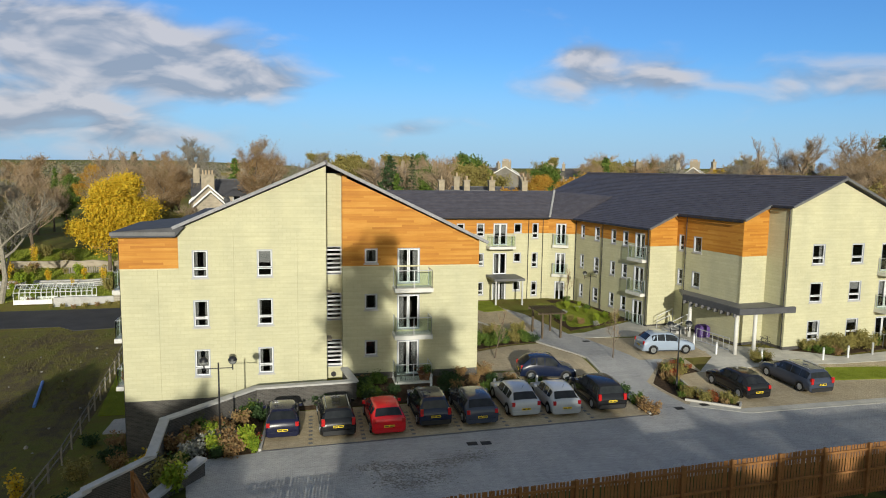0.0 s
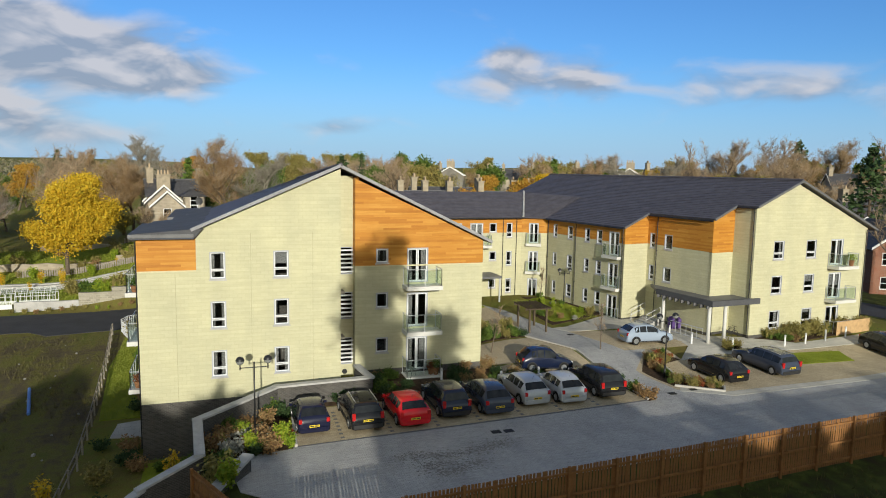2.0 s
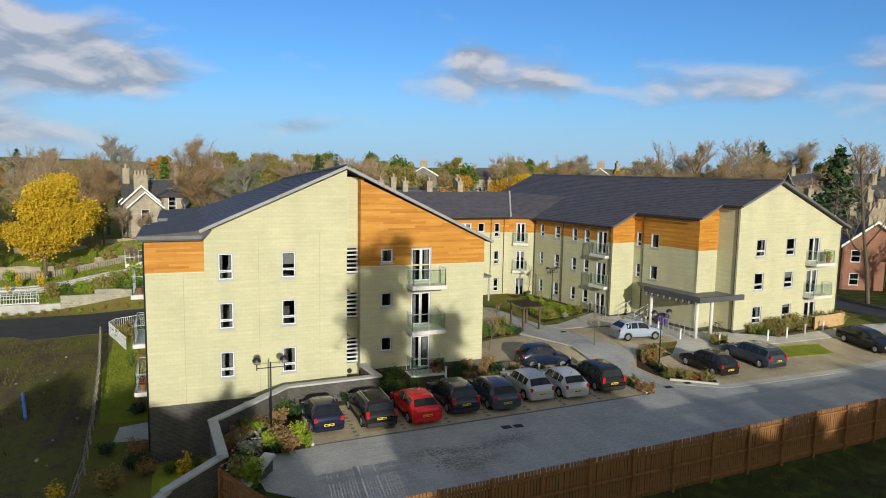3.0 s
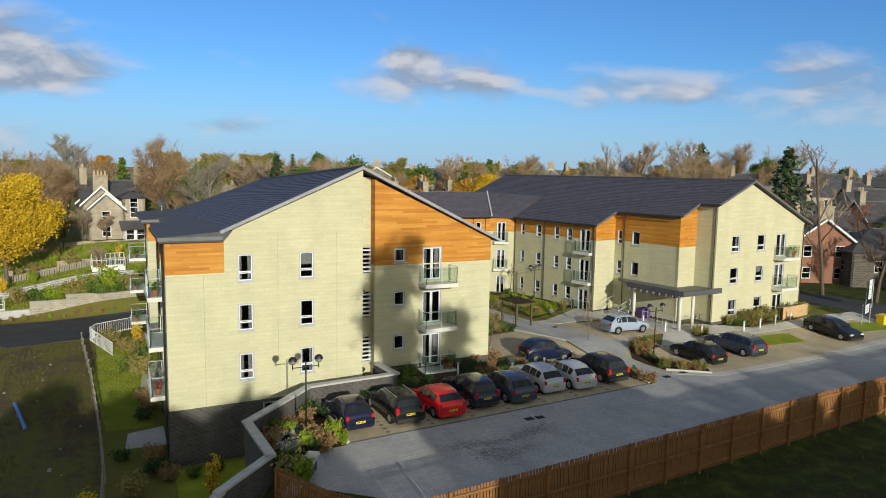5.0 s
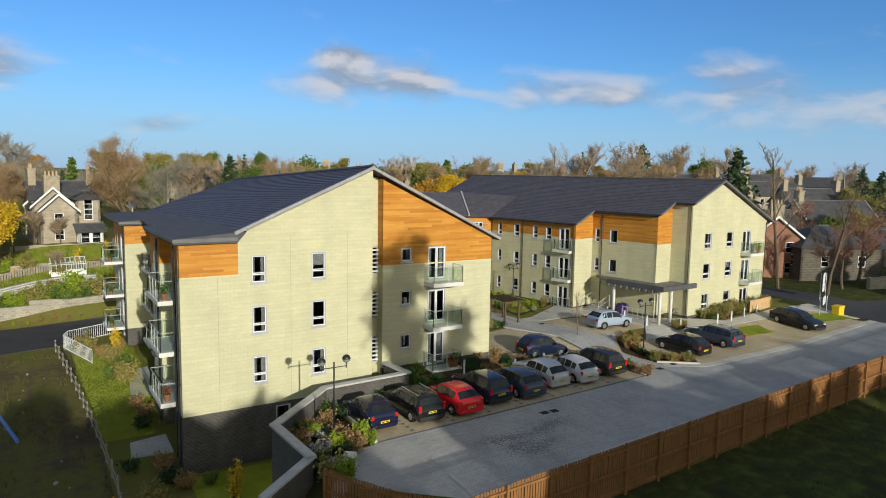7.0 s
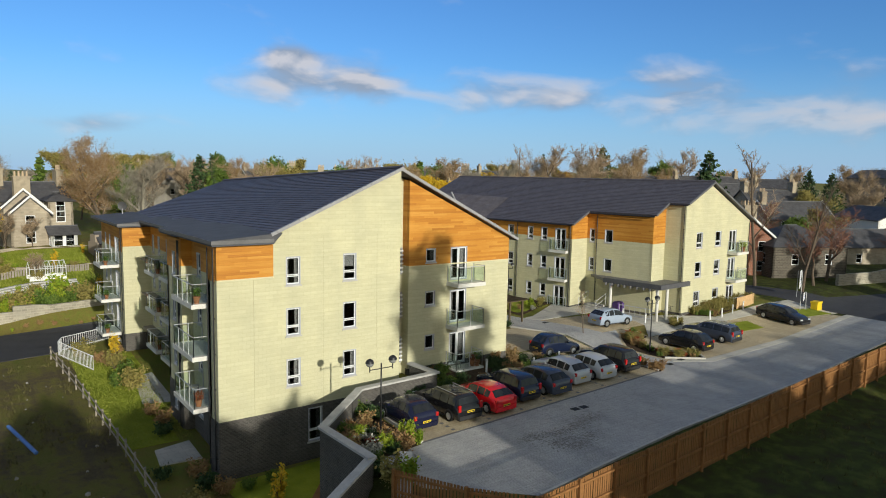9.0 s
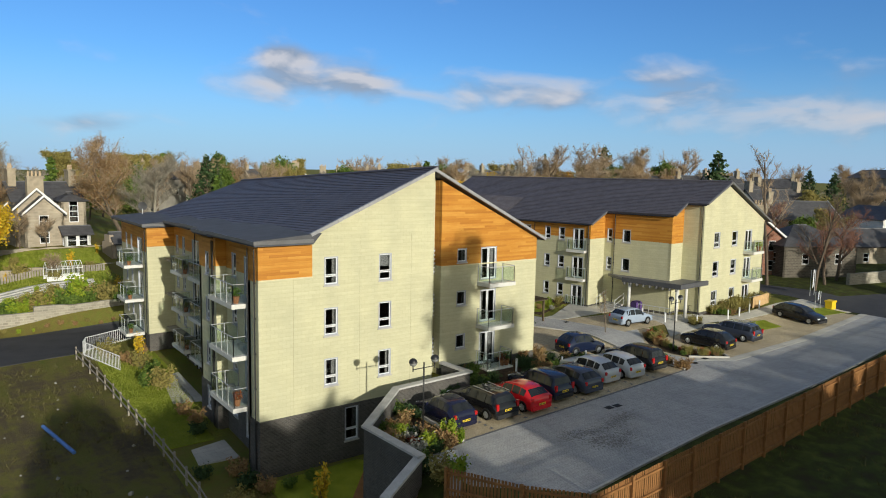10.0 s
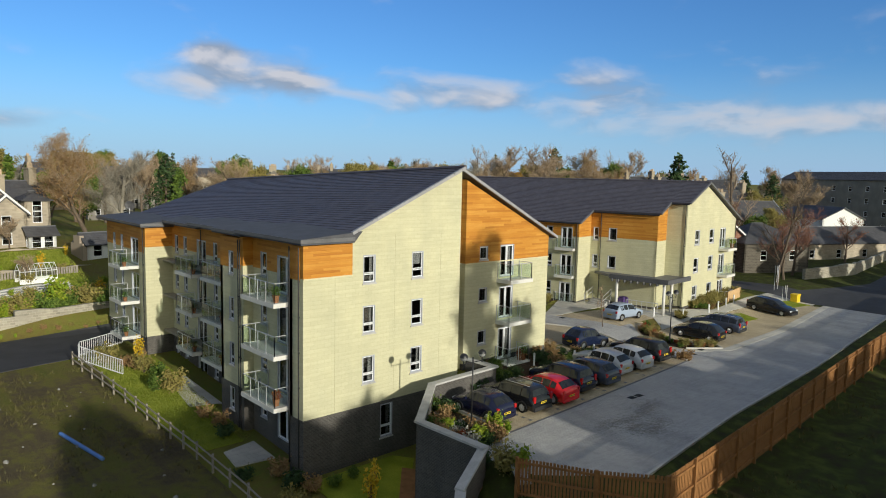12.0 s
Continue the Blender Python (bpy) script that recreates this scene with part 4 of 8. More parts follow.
plain("blue_plastic", (0.10, 0.22, 0.55), 0.5, 0, 0.4, 0.15)
plain("yellow_plastic", (0.75, 0.50, 0.02), 0.5, 0, 0.4, 0.1)
plain("purple_cloth", (0.10, 0.06, 0.20), 0.8, 0, 0.2, 0.2)
plain("wet_leaf", (0.20, 0.185, 0.17), 0.7, 0, 0.3, 0.3)
plain("sign_white", (0.75, 0.76, 0.78), 0.5, 0, 0.4, 0.05)
plain("white_paint", (0.74, 0.74, 0.72), 0.6, 0, 0.3, 0.08)


def scurve(pts, n=6):
    """A smooth closed outline through the points."""
    out = []
    k = len(pts)
    for i in range(k):
        p0, p1, p2, p3 = [Vector(pts[(i + j) % k]) for j in (-1, 0, 1, 2)]
        for q in range(n):
            t = q / n
            v = 0.5 * ((2 * p1) + (-p0 + p2) * t + (2 * p0 - 5 * p1 + 4 * p2 - p3) * t * t + (-p0 + 3 * p1 - 3 * p2 + p3) * t ** 3)
            out.append((v.x, v.y))
    return out


sheet("road", [(-7.6, 32.0), (-7.0, 28.2), (-3.3, 24.9), (8, 25.9), (23, 26.5), (50, 28.6), (75, 30.5), (75, 36.0), (50, 34.6), (34, 33.0), (22.8, 32.9), (20.0, 34.6), (19.6, 38.5), (22.5, 41.6), (20.5, 45), (18.6, 49), (17.3, 56), (14.2, 62.4), (10.5, 62.4), (12.5, 54), (15.6, 46), (17.2, 42.5), (17.0, 33.4), (-4.2, 32.3)], 0.03, "paving_drive", "grey block-paved drive, worn and stained", "road")
bays = sheet("pavement_bays", [(-4.2, 32.3), (17.0, 33.4), (17.2, 37.6), (-4.0, 37.3)], 0.032, "paving_buff", "buff block-paved parking bays", "pavement")
sheet("pavement_bays", [(22.9, 33.3), (34, 33.4), (50, 35.0), (49, 39.6), (35, 39.4), (31.0, 39.8), (24.0, 39.3)], 0.034, "paving_buff", "buff block-paved parking bays by the flower beds", "pavement")
sheet("pavement_bays", [(20.8, 41.7), (26.6, 41.7), (26.4, 46.6), (19.3, 47.6)], 0.036, "paving_buff", "buff block-paved bay beside the entrance", "pavement")
sheet("pavement_bays", [(9.9, 39.2), (17.0, 38.6), (16.9, 43.0), (15.2, 46.6), (9.6, 46.0)], 0.036, "paving_buff", "buff block-paved bay beside the long building", "pavement")
sheet("pavement_court", [(9.8, 49), (14.3, 49), (16.6, 51), (15.8, 62.4), (9.9, 62.4)], 0.04, "paving_buff", "brownish paved courtyard", "pavement")
sheet("pavement_path", [(26.4, 41.6), (24.0, 39.4), (31.0, 39.9), (35, 39.5), (49, 39.7), (50.5, 36.0), (52, 36.0), (52, 41.2), (46, 41.4), (36, 40.6), (33, 42.2), (29.5, 43.6), (28.8, 50.2), (27.0, 50.2), (26.4, 46.6)], 0.038, "flags", "pale paved footpath by the entrance", "pavement")
# kerb strip in pale flags; the sunlit band is put into its colour
sheet("pavement_strip", [(20.0, 34.3), (22.8, 32.6), (34, 32.7), (50, 34.3), (75, 35.7), (75, 36.4), (50, 35.0), (34, 33.45), (22.8, 33.35), (20.6, 35.0)], 0.045, "flags", "flush kerb strip, coloured pale for the sunlit edge of the drive", "pavement")
sheet("pavement_path", [(18.6, 49), (20.0, 49.2), (25.6, 52.2), (26.0, 51.0), (28.4, 50.4), (28.2, 47.5), (19.3, 47.6)], 0.042, "flags", "pale paved path around the courtyard beds", "pavement")

sheet("pavement_corner", [(22.7, 32.8), (24.2, 33.3), (24.2, 41.6), (22.4, 41.6), (19.5, 38.6), (19.9, 34.5)], 0.026, "paving_buff", "buff block paving round the shrub bed", "pavement")
sett_mesh = None
for bx in (-1.85, 0.8, 3.4, 5.9, 8.5, 11.0, 13.55):
    for k in range(8):
        if sett_mesh is None:
            bm = bmesh.new()
            box(bm, -0.1, 0.1, -0.1, 0.1, 0.0, 0.008)
            sett = part("sett", bm, "lead", bays)
            sett_mesh = sett.data
        else:
            sett = new("sett", sett_mesh)
            sett.parent = bays
        sy = 32.9 + 0.05 * bx + k * 0.52
        sett.matrix_basis = pose(bx + k * 0.012, sy, ground_z(bx, sy) + 0.033)

BEDS = [
    ("bed", [(-8.4, 33.9), (-8.3, 31.6), (-4.4, 32.1), (-4.2, 37.4), (-5.2, 37.4)]),
    ("bed", [(-4.0, 37.4), (17.1, 37.7), (17.6, 33.4), (16.9, 33.2), (16.9, 38.5), (9.8, 39.1), (9.5, 40.3), (0.9, 40.3), (0.9, 38.2), (-4.0, 37.7)]),
    ("bed", [(19.9, 38.2), (20.3, 35.3), (22.7, 33.5), (23.2, 34.1), (21.5, 36.2), (21.9, 39.0), (24.0, 39.5), (23.4, 40.6), (21.4, 40.2)]),
    ("bed", [(33.0, 42.0), (36, 40.8), (45.5, 42.0), (45.8, 43.8)]),
    ("bed", [(10.2, 46.6), (15.4, 47.0), (14.3, 49.6), (10.0, 49.4)]),
    ("bed", [(19.2, 50.0), (25.6, 52.7), (25.2, 56), (23.9, 60.8), (21.6, 61.6), (21.4, 56.5), (19.2, 53.8)]),
    ("bed", [(29.0, 40.3), (30.6, 40.4), (30.4, 41.2), (29.0, 41.1)]),
]
for n_, pts in BEDS:
    sheet(n_, pts, 0.05, "soil", "dark planting bed with bark and fallen leaves", "flower bed")
sheet("lawn", scurve([(19.8, 51.0), (24.6, 53.6), (23.4, 59.8), (21.9, 60.0), (20.8, 55.4)]), 0.07, "lawn", "mown green courtyard lawn", "lawn")
sheet("lawn", [(14.0, 57.2), (16.0, 57.5), (15.9, 62.0), (12.0, 62.0)], 0.07, "lawn", "mown green lawn by the back block", "lawn")
sheet("lawn", [(31.6, 37.0), (37.5, 36.6), (38.2, 38.6), (32.2, 39.1)], 0.07, "lawn", "mown grass strip between the bays", "lawn")
sheet("lawn", [(45, 37.0), (50.3, 36.2), (50.6, 38.4), (46, 39.4)], 0.06, "lawn", "mown grass strip by the side road", "lawn")
sheet("verge", [(-5.5, 22.7), (62, 25.4), (62, 28.9), (50, 28.4), (23, 26.3), (8, 25.7), (-3.0, 24.7)], 0.03, "verge_grass", "rough grass verge along the timber fence", "grass")
sheet("lawn", [(-15.2, 46), (-12.4, 46), (-12.4, 51), (-11.3, 52), (-11.3, 64), (-15.5, 66), (-16.0, 56)], 0.05, "lawn", "mown lawn behind the long building", "lawn")
sheet("lawn", [(-11.9, 30.5), (-9.9, 30.5), (-9.2, 34.5), (-5.5, 38.4), (-6.3, 39.4), (-11.9, 39.4)], 0.05, "lawn", "shaded lawn below the retaining wall", "lawn")
sheet("path", [(-9.9, 29.5), (-9.0, 29.5), (-9.05, 34.2), (-6.2, 37.2), (-6.8, 37.9), (-9.9, 34.4)], 0.06, "path_brown", "brown gravel path below the retaining wall", "path")
sheet("patio", [(-14.2, 43.2), (-11.95, 43.0), (-11.95, 45.6), (-14.0, 45.2)], 0.06, "flags", "pale slab patio by the ground-floor door", "patio")
sheet("patio", [(-13.0, 52.5), (-11.0, 52.0), (-11.0, 58.5), (-12.4, 58.0)], 0.06, "flags", "pale slab patio by the ground-floor door", "patio")
sheet("side_road", [(-90, 66.5), (-40, 66.8), (-24, 67.2), (-22.3, 65.5), (-16.8, 66.4), (-14.2, 69.0), (-8, 71.0), (-8, 76.0), (-20, 75.2), (-40, 74.9), (-90, 74.0)], 0.05, "asphalt", "dark asphalt side road", "road")
sheet("side_road", [(50.8, 26.5), (75, 28), (120, 33), (120, 41), (75, 37), (58, 40), (54, 60), (48.5, 60), (51.5, 40), (51, 33)], 0.052, "asphalt", "dark asphalt street beyond the site", "road")


def strip_box(name, pts, w, z0, z1, material, label, category, kind="structure"):
    bm = bmesh.new()
    for (xa, ya), (xb, yb) in zip(pts, pts[1:]):
        L_ = math.hypot(xb - xa, yb - ya)
        n = max(1, int(L_ / 2))
        for i in range(n):
            a, b = i / n, (i + 1) / n
            p, q = (xa + (xb - xa) * a, ya + (yb - ya) * a), (xa + (xb - xa) * b, ya + (yb - ya) * b)
            nx, ny = (yb - ya) / L_ * w / 2, -(xb - xa) / L_ * w / 2
            zp, zq = ground_z(*p), ground_z(*q)
            vs = [bm.verts.new(v) for v in ((p[0] + nx, p[1] + ny, zp + z0), (q[0] + nx, q[1] + ny, zq + z0), (q[0] - nx, q[1] - ny, zq + z0), (p[0] - nx, p[1] - ny, zp + z0),
                                            (p[0] + nx, p[1] + ny, zp + z1), (q[0] + nx, q[1] + ny, zq + z1), (q[0] - nx, q[1] - ny, zq + z1), (p[0] - nx, p[1] - ny, zp + z1))]
            for f in ((3, 2, 1, 0), (4, 5, 6, 7), (0, 1, 5, 4), (1, 2, 6, 5), (2, 3, 7, 6), (3, 0, 4, 7)):
                bm.faces.new([vs[i_] for i_ in f])
    ob = part(name, bm, material)
    return tagged(ob, label, category, kind=kind)


strip_box("kerb", [(-4.25, 32.25), (17.0, 33.35)], 0.12, 0, 0.05, "lead", "flush grey concrete kerb", "kerb")
strip_box("kerb", [(-3.95, 37.35), (-4.25, 32.25)], 0.14, 0, 0.17, "kerb_stone", "raised concrete kerb beside the bed", "kerb")
strip_box("kerb", [(20.3, 35.2), (22.7, 33.35), (23.3, 34.1), (21.6, 36.2), (22.0, 38.9)], 0.12, 0, 0.16, "kerb_stone", "raised concrete kerb round the bed", "kerb")
strip_box("kerb", [(17.0, 33.4), (17.2, 42.5), (15.6, 46), (12.5, 54)], 0.13, 0, 0.13, "kerb_stone", "concrete kerb along the drive", "kerb")
strip_box("kerb", [(-3.2, 24.85), (8, 25.85), (23, 26.45), (50, 28.55)], 0.13, 0, 0.12, "kerb_stone", "concrete kerb along the verge", "kerb")
for x, y in ((6.05, 31.3), (6.75, 31.25), (19.2, 34.0), (21.0, 34.3), (19.0, 46.6)):
    bm = bmesh.new()
    z = ground_z(x, y) + 0.04
    box(bm, x - 0.26, x + 0.26, y - 0.2, y + 0.2, z, z + 0.012)
    for k in range(5):
        box(bm, x - 0.22 + k * 0.1, x - 0.18 + k * 0.1, y - 0.16, y + 0.16, z + 0.013, z + 0.022)
    tagged(part("drain_cover", bm, "iron"), "dark iron drain cover set in the paving", "drain cover")
# damp stains where tyres turn, laid as small loose dark flecks
rg = random.Random(4)
bm = bmesh.new()
for k in range(1500):
    cx, cy = rg.choice(((1.6, 28.4), (2.6, 29.3), (4.4, 29.5), (1.0, 29.6), (3.4, 28.1), (5.6, 29.9), (2.2, 27.6)))
    x, y = cx + rg.gauss(0, 0.55), cy + rg.gauss(0, 0.3)
    z = ground_z(x, y) + 0.036
    a, r_ = rg.random() * 6.28, rg.uniform(0.025, 0.07)
    bm.faces.new([bm.verts.new((x + math.cos(a + q * 1.57) * r_ * rg.uniform(0.6, 1.2), y + math.sin(a + q * 1.57) * r_ * 0.8, z + rg.uniform(0, 0.004))) for q in range(4)])
tagged(part("fallen_leaves", bm, "wet_leaf"), "dark flecks of a damp stain on the drive", "leaves", kind="stuff")


# ---- retaining wall ----
def retaining_wall():
    W = thing("retaining_wall", "dark brick retaining wall with a pale concrete coping", "wall")
    pts = [((0.35, 40.1), 1.5), ((0.74, 38.0), 1.38), ((-4.74, 37.8), 1.35), ((-8.86, 34.1), 1.2), ((-8.65, 29.9), 1.15), ((-11.0, 28.9), 0.3), ((-12.8, 27.2), -0.4)]
    for ((a, za), (b, zb)) in zip(pts, pts[1:]):
        r = Run(a, b)
        wall(r, W, "plinth_brick", -3.4 if a[0] < -0.5 else -0.6, [(0, za), (r.len, zb)], [], 0.3, name="wall", out=0.15)
        n = max(1, round(r.len / 1.2))
        for i in range(n):
            bm = bmesh.new()
            u0, u1 = r.len * i / n + 0.006 - (0.16 if i == 0 else 0), r.len * (i + 1) / n - 0.006 + (0.16 if i == n - 1 else 0)
            z0, z1 = za + (zb - za) * i / n, za + (zb - za) * (i + 1) / n
            vs = [bm.verts.new(r.m @ Vector(v)) for v in ((u0, -0.24, z0), (u1, -0.24, z1), (u1, 0.24, z1), (u0, 0.24, z0), (u0, -0.22, z0 + 0.1), (u1, -0.22, z1 + 0.1), (u1, 0.22, z1 + 0.1), (u0, 0.22, z0 + 0.1))]
            for f in ((3, 2, 1, 0), (4, 5, 6, 7), (0, 1, 5, 4), (1, 2, 6, 5), (2, 3, 7, 6), (3, 0, 4, 7)):
                bm.faces.new([vs[k] for k in f])
            part("coping_stone", bm, "concrete_cap", W)
    return W


retaining_wall()
R_ = Run((-6.6, 30.2), (-8.4, 27.6))
W2 = thing("retaining_wall", "low retaining wall with a broad pale coping beside the fence", "wall")
wall(R_, W2, "plinth_brick", -1.6, [(0, 0.75), (R_.len, 0.2)], [], 0.3, out=0.15)
bm = bmesh.new()
vs = [bm.verts.new(R_.m @ Vector(v)) for v in ((0, -0.3, 0.75), (R_.len, -0.3, 0.2), (R_.len, 0.3, 0.2), (0, 0.3, 0.75), (0, -0.28, 0.86), (R_.len, -0.28, 0.31), (R_.len, 0.28, 0.31), (0, 0.28, 0.86))]
for f in ((3, 2, 1, 0), (4, 5, 6, 7), (0, 1, 5, 4), (1, 2, 6, 5), (2, 3, 7, 6), (3, 0, 4, 7)):
    bm.faces.new([vs[k] for k in f])
part("coping_stone", bm, "concrete_cap", W2)


# ---- timber fence along the drive ----
def timber_fence(pts, limit=300):
    F = thing("timber_fence", "tall orange-brown timber fence of spaced upright boards on posts", "fence")
    rgf = random.Random(8)
    bm = bmesh.new()
    box(bm, -0.052, 0.052, -0.011, 0.011, 0, 1.0)
    board = mesh_of("board", bm, "fence_wood")
    bm = bmesh.new()
    box(bm, -0.06, 0.06, -0.06, 0.06, 0, 1.0)
    post = mesh_of("post", bm, "fence_wood")
    extra = bmesh.new()
    count = 0
    for a, b in zip(pts, pts[1:]):
        r = Run(a[:2], b[:2])
        top = lambda u: a[2] + (b[2] - a[2]) * u / r.len
        n = max(1, round(r.len / 2.4))
        for i in range(n + 1):
            u = r.len * i / n
            p = r.m @ Vector((u, 0.1, 0))
            g = ground_z(p.x, p.y) - 0.15
            ob = new("post", post)
            ob.parent = F
            ob.matrix_basis = Matrix.Translation((p.x, p.y, g)) @ Matrix.Rotation(math.atan2(r.u.y, r.u.x), 4, "Z") @ Matrix.Diagonal((1, 1, top(u) + 0.06 - g, 1))
        for i in range(n):
            u0, u1 = r.len * i / n + 0.06, r.len * (i + 1) / n - 0.06
            for fr in (0.12, 0.5, 0.9):
                bm = bmesh.new()
                q0, q1 = r.m @ Vector((u0, 0, 0)), r.m @ Vector((u1, 0, 0))
                g0, g1 = ground_z(q0.x, q0.y), ground_z(q1.x, q1.y)
                z0, z1 = g0 + (top(u0) - g0) * fr, g1 + (top(u1) - g1) * fr
                vs = [bm.verts.new(r.m @ Vector(v)) for v in ((u0, 0.03, z0 - 0.045), (u1, 0.03, z1 - 0.045), (u1, 0.1, z1 - 0.045), (u0, 0.1, z0 - 0.045), (u0, 0.03, z0 + 0.045), (u1, 0.03, z1 + 0.045), (u1, 0.1, z1 + 0.045), (u0, 0.1, z0 + 0.045))]
                for f in ((3, 2, 1, 0), (4, 5, 6, 7), (0, 1, 5, 4), (1, 2, 6, 5), (2, 3, 7, 6), (3, 0, 4, 7)):
                    bm.faces.new([vs[k] for k in f])
                part("rail", bm, "fence_wood", F)
        k = int(r.len / 0.148)
        for i in range(k):
            u = (i + 0.5) * r.len / k
            p = r.m @ Vector((u, 0.012, 0))
            g = ground_z(p.x, p.y) + 0.04
            m = Matrix.Translation((p.x, p.y, g)) @ Matrix.Rotation(math.atan2(r.u.y, r.u.x) + rgf.gauss(0, 0.02), 4, "Z") @ Matrix.Rotation(rgf.gauss(0, 0.006), 4, "Y") @ Matrix.Diagonal((1, 1, top(u) - g + rgf.uniform(-0.012, 0.012), 1))
            if count < limit:
                ob = new("board", board)
                ob.parent = F
                ob.matrix_basis = m
                count += 1
            else:
                box(extra, -0.052, 0.052, -0.011, 0.011, 0, 1.0, m)
    if len(extra.verts):
        part("boards", extra, "fence_wood", F, kind="stuff")


timber_fence([(62, 25.6, 2.0), (19.5, 23.6, 2.0), (-5.94, 22.35, 1.72)][::-1] and [(-8.8, 27.7, 1.5), (-7.5, 24.6, 1.62), (-5.94, 22.35, 1.72), (19.5, 23.6, 2.02), (62, 25.6, 2.1)])


def rail_fence():
    F = thing("post_and_rail_fence", "low weathered post-and-rail fence beside the field", "fence")
    line = [(-16.9, 65.0), (-16.1, 55.5), (-15.9, 52.0), (-15.5, 45.3), (-15.3, 39.5), (-15.6, 30), (-16.4, 20)]
    pts = []
    for (xa, ya), (xb, yb) in zip(line, line[1:]):
        n = max(1, round(abs(yb - ya) / 1.75))
        pts += [(xa + (xb - xa) * i / n, ya + (yb - ya) * i / n) for i in range(n)]
    pts.append(line[-1])
    rgf = random.Random(3)
    for x, y in pts:
        bm = bmesh.new()
        z = ground_z(x, y)
        box(bm, x - 0.05, x + 0.05, y - 0.05, y + 0.05, z - 0.1, z + 1.05 + rgf.uniform(-0.03, 0.03))
        part("post", bm, "grey_wood", F)
    for (xa, ya), (xb, yb) in zip(pts, pts[1:]):
        for h in (0.5, 0.95):
            bm = bmesh.new()
            za, zb = ground_z(xa, ya) + h + rgf.uniform(-0.02, 0.02), ground_z(xb, yb) + h
            vs = [bm.verts.new(v) for v in ((xa - 0.09, ya, za - 0.05), (xa - 0.055, ya, za - 0.05), (xa - 0.055, ya, za + 0.05), (xa - 0.09, ya, za + 0.05), (xb - 0.09, yb, zb - 0.05), (xb - 0.055, yb, zb - 0.05), (xb - 0.055, yb, zb + 0.05), (xb - 0.09, yb, zb + 0.05))]
            for f in ((0, 1, 2, 3), (7, 6, 5, 4), (0, 4, 5, 1), (1, 5, 6, 2), (2, 6, 7, 3), (3, 7, 4, 0)):
                bm.faces.new([vs[k] for k in f])
            part("rail", bm, "grey_wood", F)


rail_fence()


def picket_rail(name, pts, h, material, label, gap=0.12, r=0.012):
    F = thing(name, label, "railing")
    for (xa, ya), (xb, yb) in zip(pts, pts[1:]):
        n = max(1, round(math.hypot(xb - xa, yb - ya) / gap))
        for z_ in (0.12, h):
            bm = bmesh.new()
            tube(bm, (xa, ya, ground_z(xa, ya) + z_), (xb, yb, ground_z(xb, yb) + z_), r * 1.8, 6)
            part("rail", bm, material, F)
        for i in range(n + 1):
            f = i / n
            x, y = xa + (xb - xa) * f, ya + (yb - ya) * f
            z = ground_z(xa, ya) + (ground_z(xb, yb) - ground_z(xa, ya)) * f
            bm = bmesh.new()
            tube(bm, (x, y, z), (x, y, z + h), r, 4)
            part("baluster", bm, material, F)
    return F


picket_rail("metal_fence", [(-12.0, 69.3), (-15.9, 67.0), (-16.3, 65.8), (-14.6, 60.8)], 1.15, "sign_white", "pale metal railing at the corner of the lawn", 0.2, 0.016)


# ---- lamps, bollards, signs ----
def lamp_post(x, y, top, arm, label, turn=0.0):
    z = ground_z(x, y)
    T = thing("street_lamp", label, "street lamp", "twin-headed lamp posts", m=pose(x, y, z, 0, 0, turn))
    H = top - z
    bm = bmesh.new()
    tube(bm, (0, 0, -0.1), (0, 0, 0.9), 0.07, 12)
    tube(bm, (0, 0, 0.9), (0, 0, H - 0.05), 0.045, 12, 0.038)
    part("pole", bm, "black_metal", T, smooth=True)
    bm = bmesh.new()
    tube(bm, (-arm, 0, H - 0.32), (arm, 0, H - 0.32), 0.025, 8)
    part("arm", bm, "black_metal", T)
    for s in (-1, 1):
        bm = bmesh.new()
        tube(bm, (s * arm, 0, H - 0.42), (s * arm, 0, H - 0.12), 0.03, 8)
        part("stem", bm, "black_metal", T)
        bm = bmesh.new()
        bmesh.ops.create_uvsphere(bm, u_segments=20, v_segments=12, radius=0.2, matrix=Matrix.Translation((s * arm, 0, H + 0.04)))
        for v in list(bm.verts):
            if v.co.z > H + 0.05:
                bm.verts.remove(v)
        part("globe", bm, "globe", T, "clear bowl under a dark hood", smooth=True)
        bm = bmesh.new()
        bmesh.ops.create_uvsphere(bm, u_segments=20, v_segments=12, radius=0.215, matrix=Matrix.Translation((s * arm, 0, H + 0.04)))
        for v in list(bm.verts):
            if v.co.z < H + 0.03:
                bm.verts.remove(v)
        part("hood", bm, "black_metal", T, smooth=True)
    return T


plain("globe", (0.55, 0.56, 0.55), 0.12, 0.6, 0.6, 0.05)
lamp_post(-6.15, 33.15, 4.3, 0.66, "black lamp post with two hooded globes in the flower bed")
lamp_post(20.75, 36.9, 4.25, 0.62, "black lamp post with two hooded globes by the drive", 0)
lamp_post(24.0, 57.0, 4.3, 0.62, "black lamp post with two hooded globes in the courtyard", 10)


def bollard(x, y, white=True):
    z = ground_z(x, y) + 0.03
    T = thing("bollard", "short pale bollard light beside the path" if white else "short dark bollard light beside the path", "bollard", "bollard lights")
    bm = bmesh.new()
    tube(bm, (x, y, z), (x, y, z + 0.75), 0.07, 10)
    part("stem", bm, "sign_white" if white else "metal_grey", T)
    bm = bmesh.new()
    tube(bm, (x, y, z + 0.75), (x, y, z + 0.9), 0.085, 10, 0.07)
    part("cap", bm, "metal_grey", T)


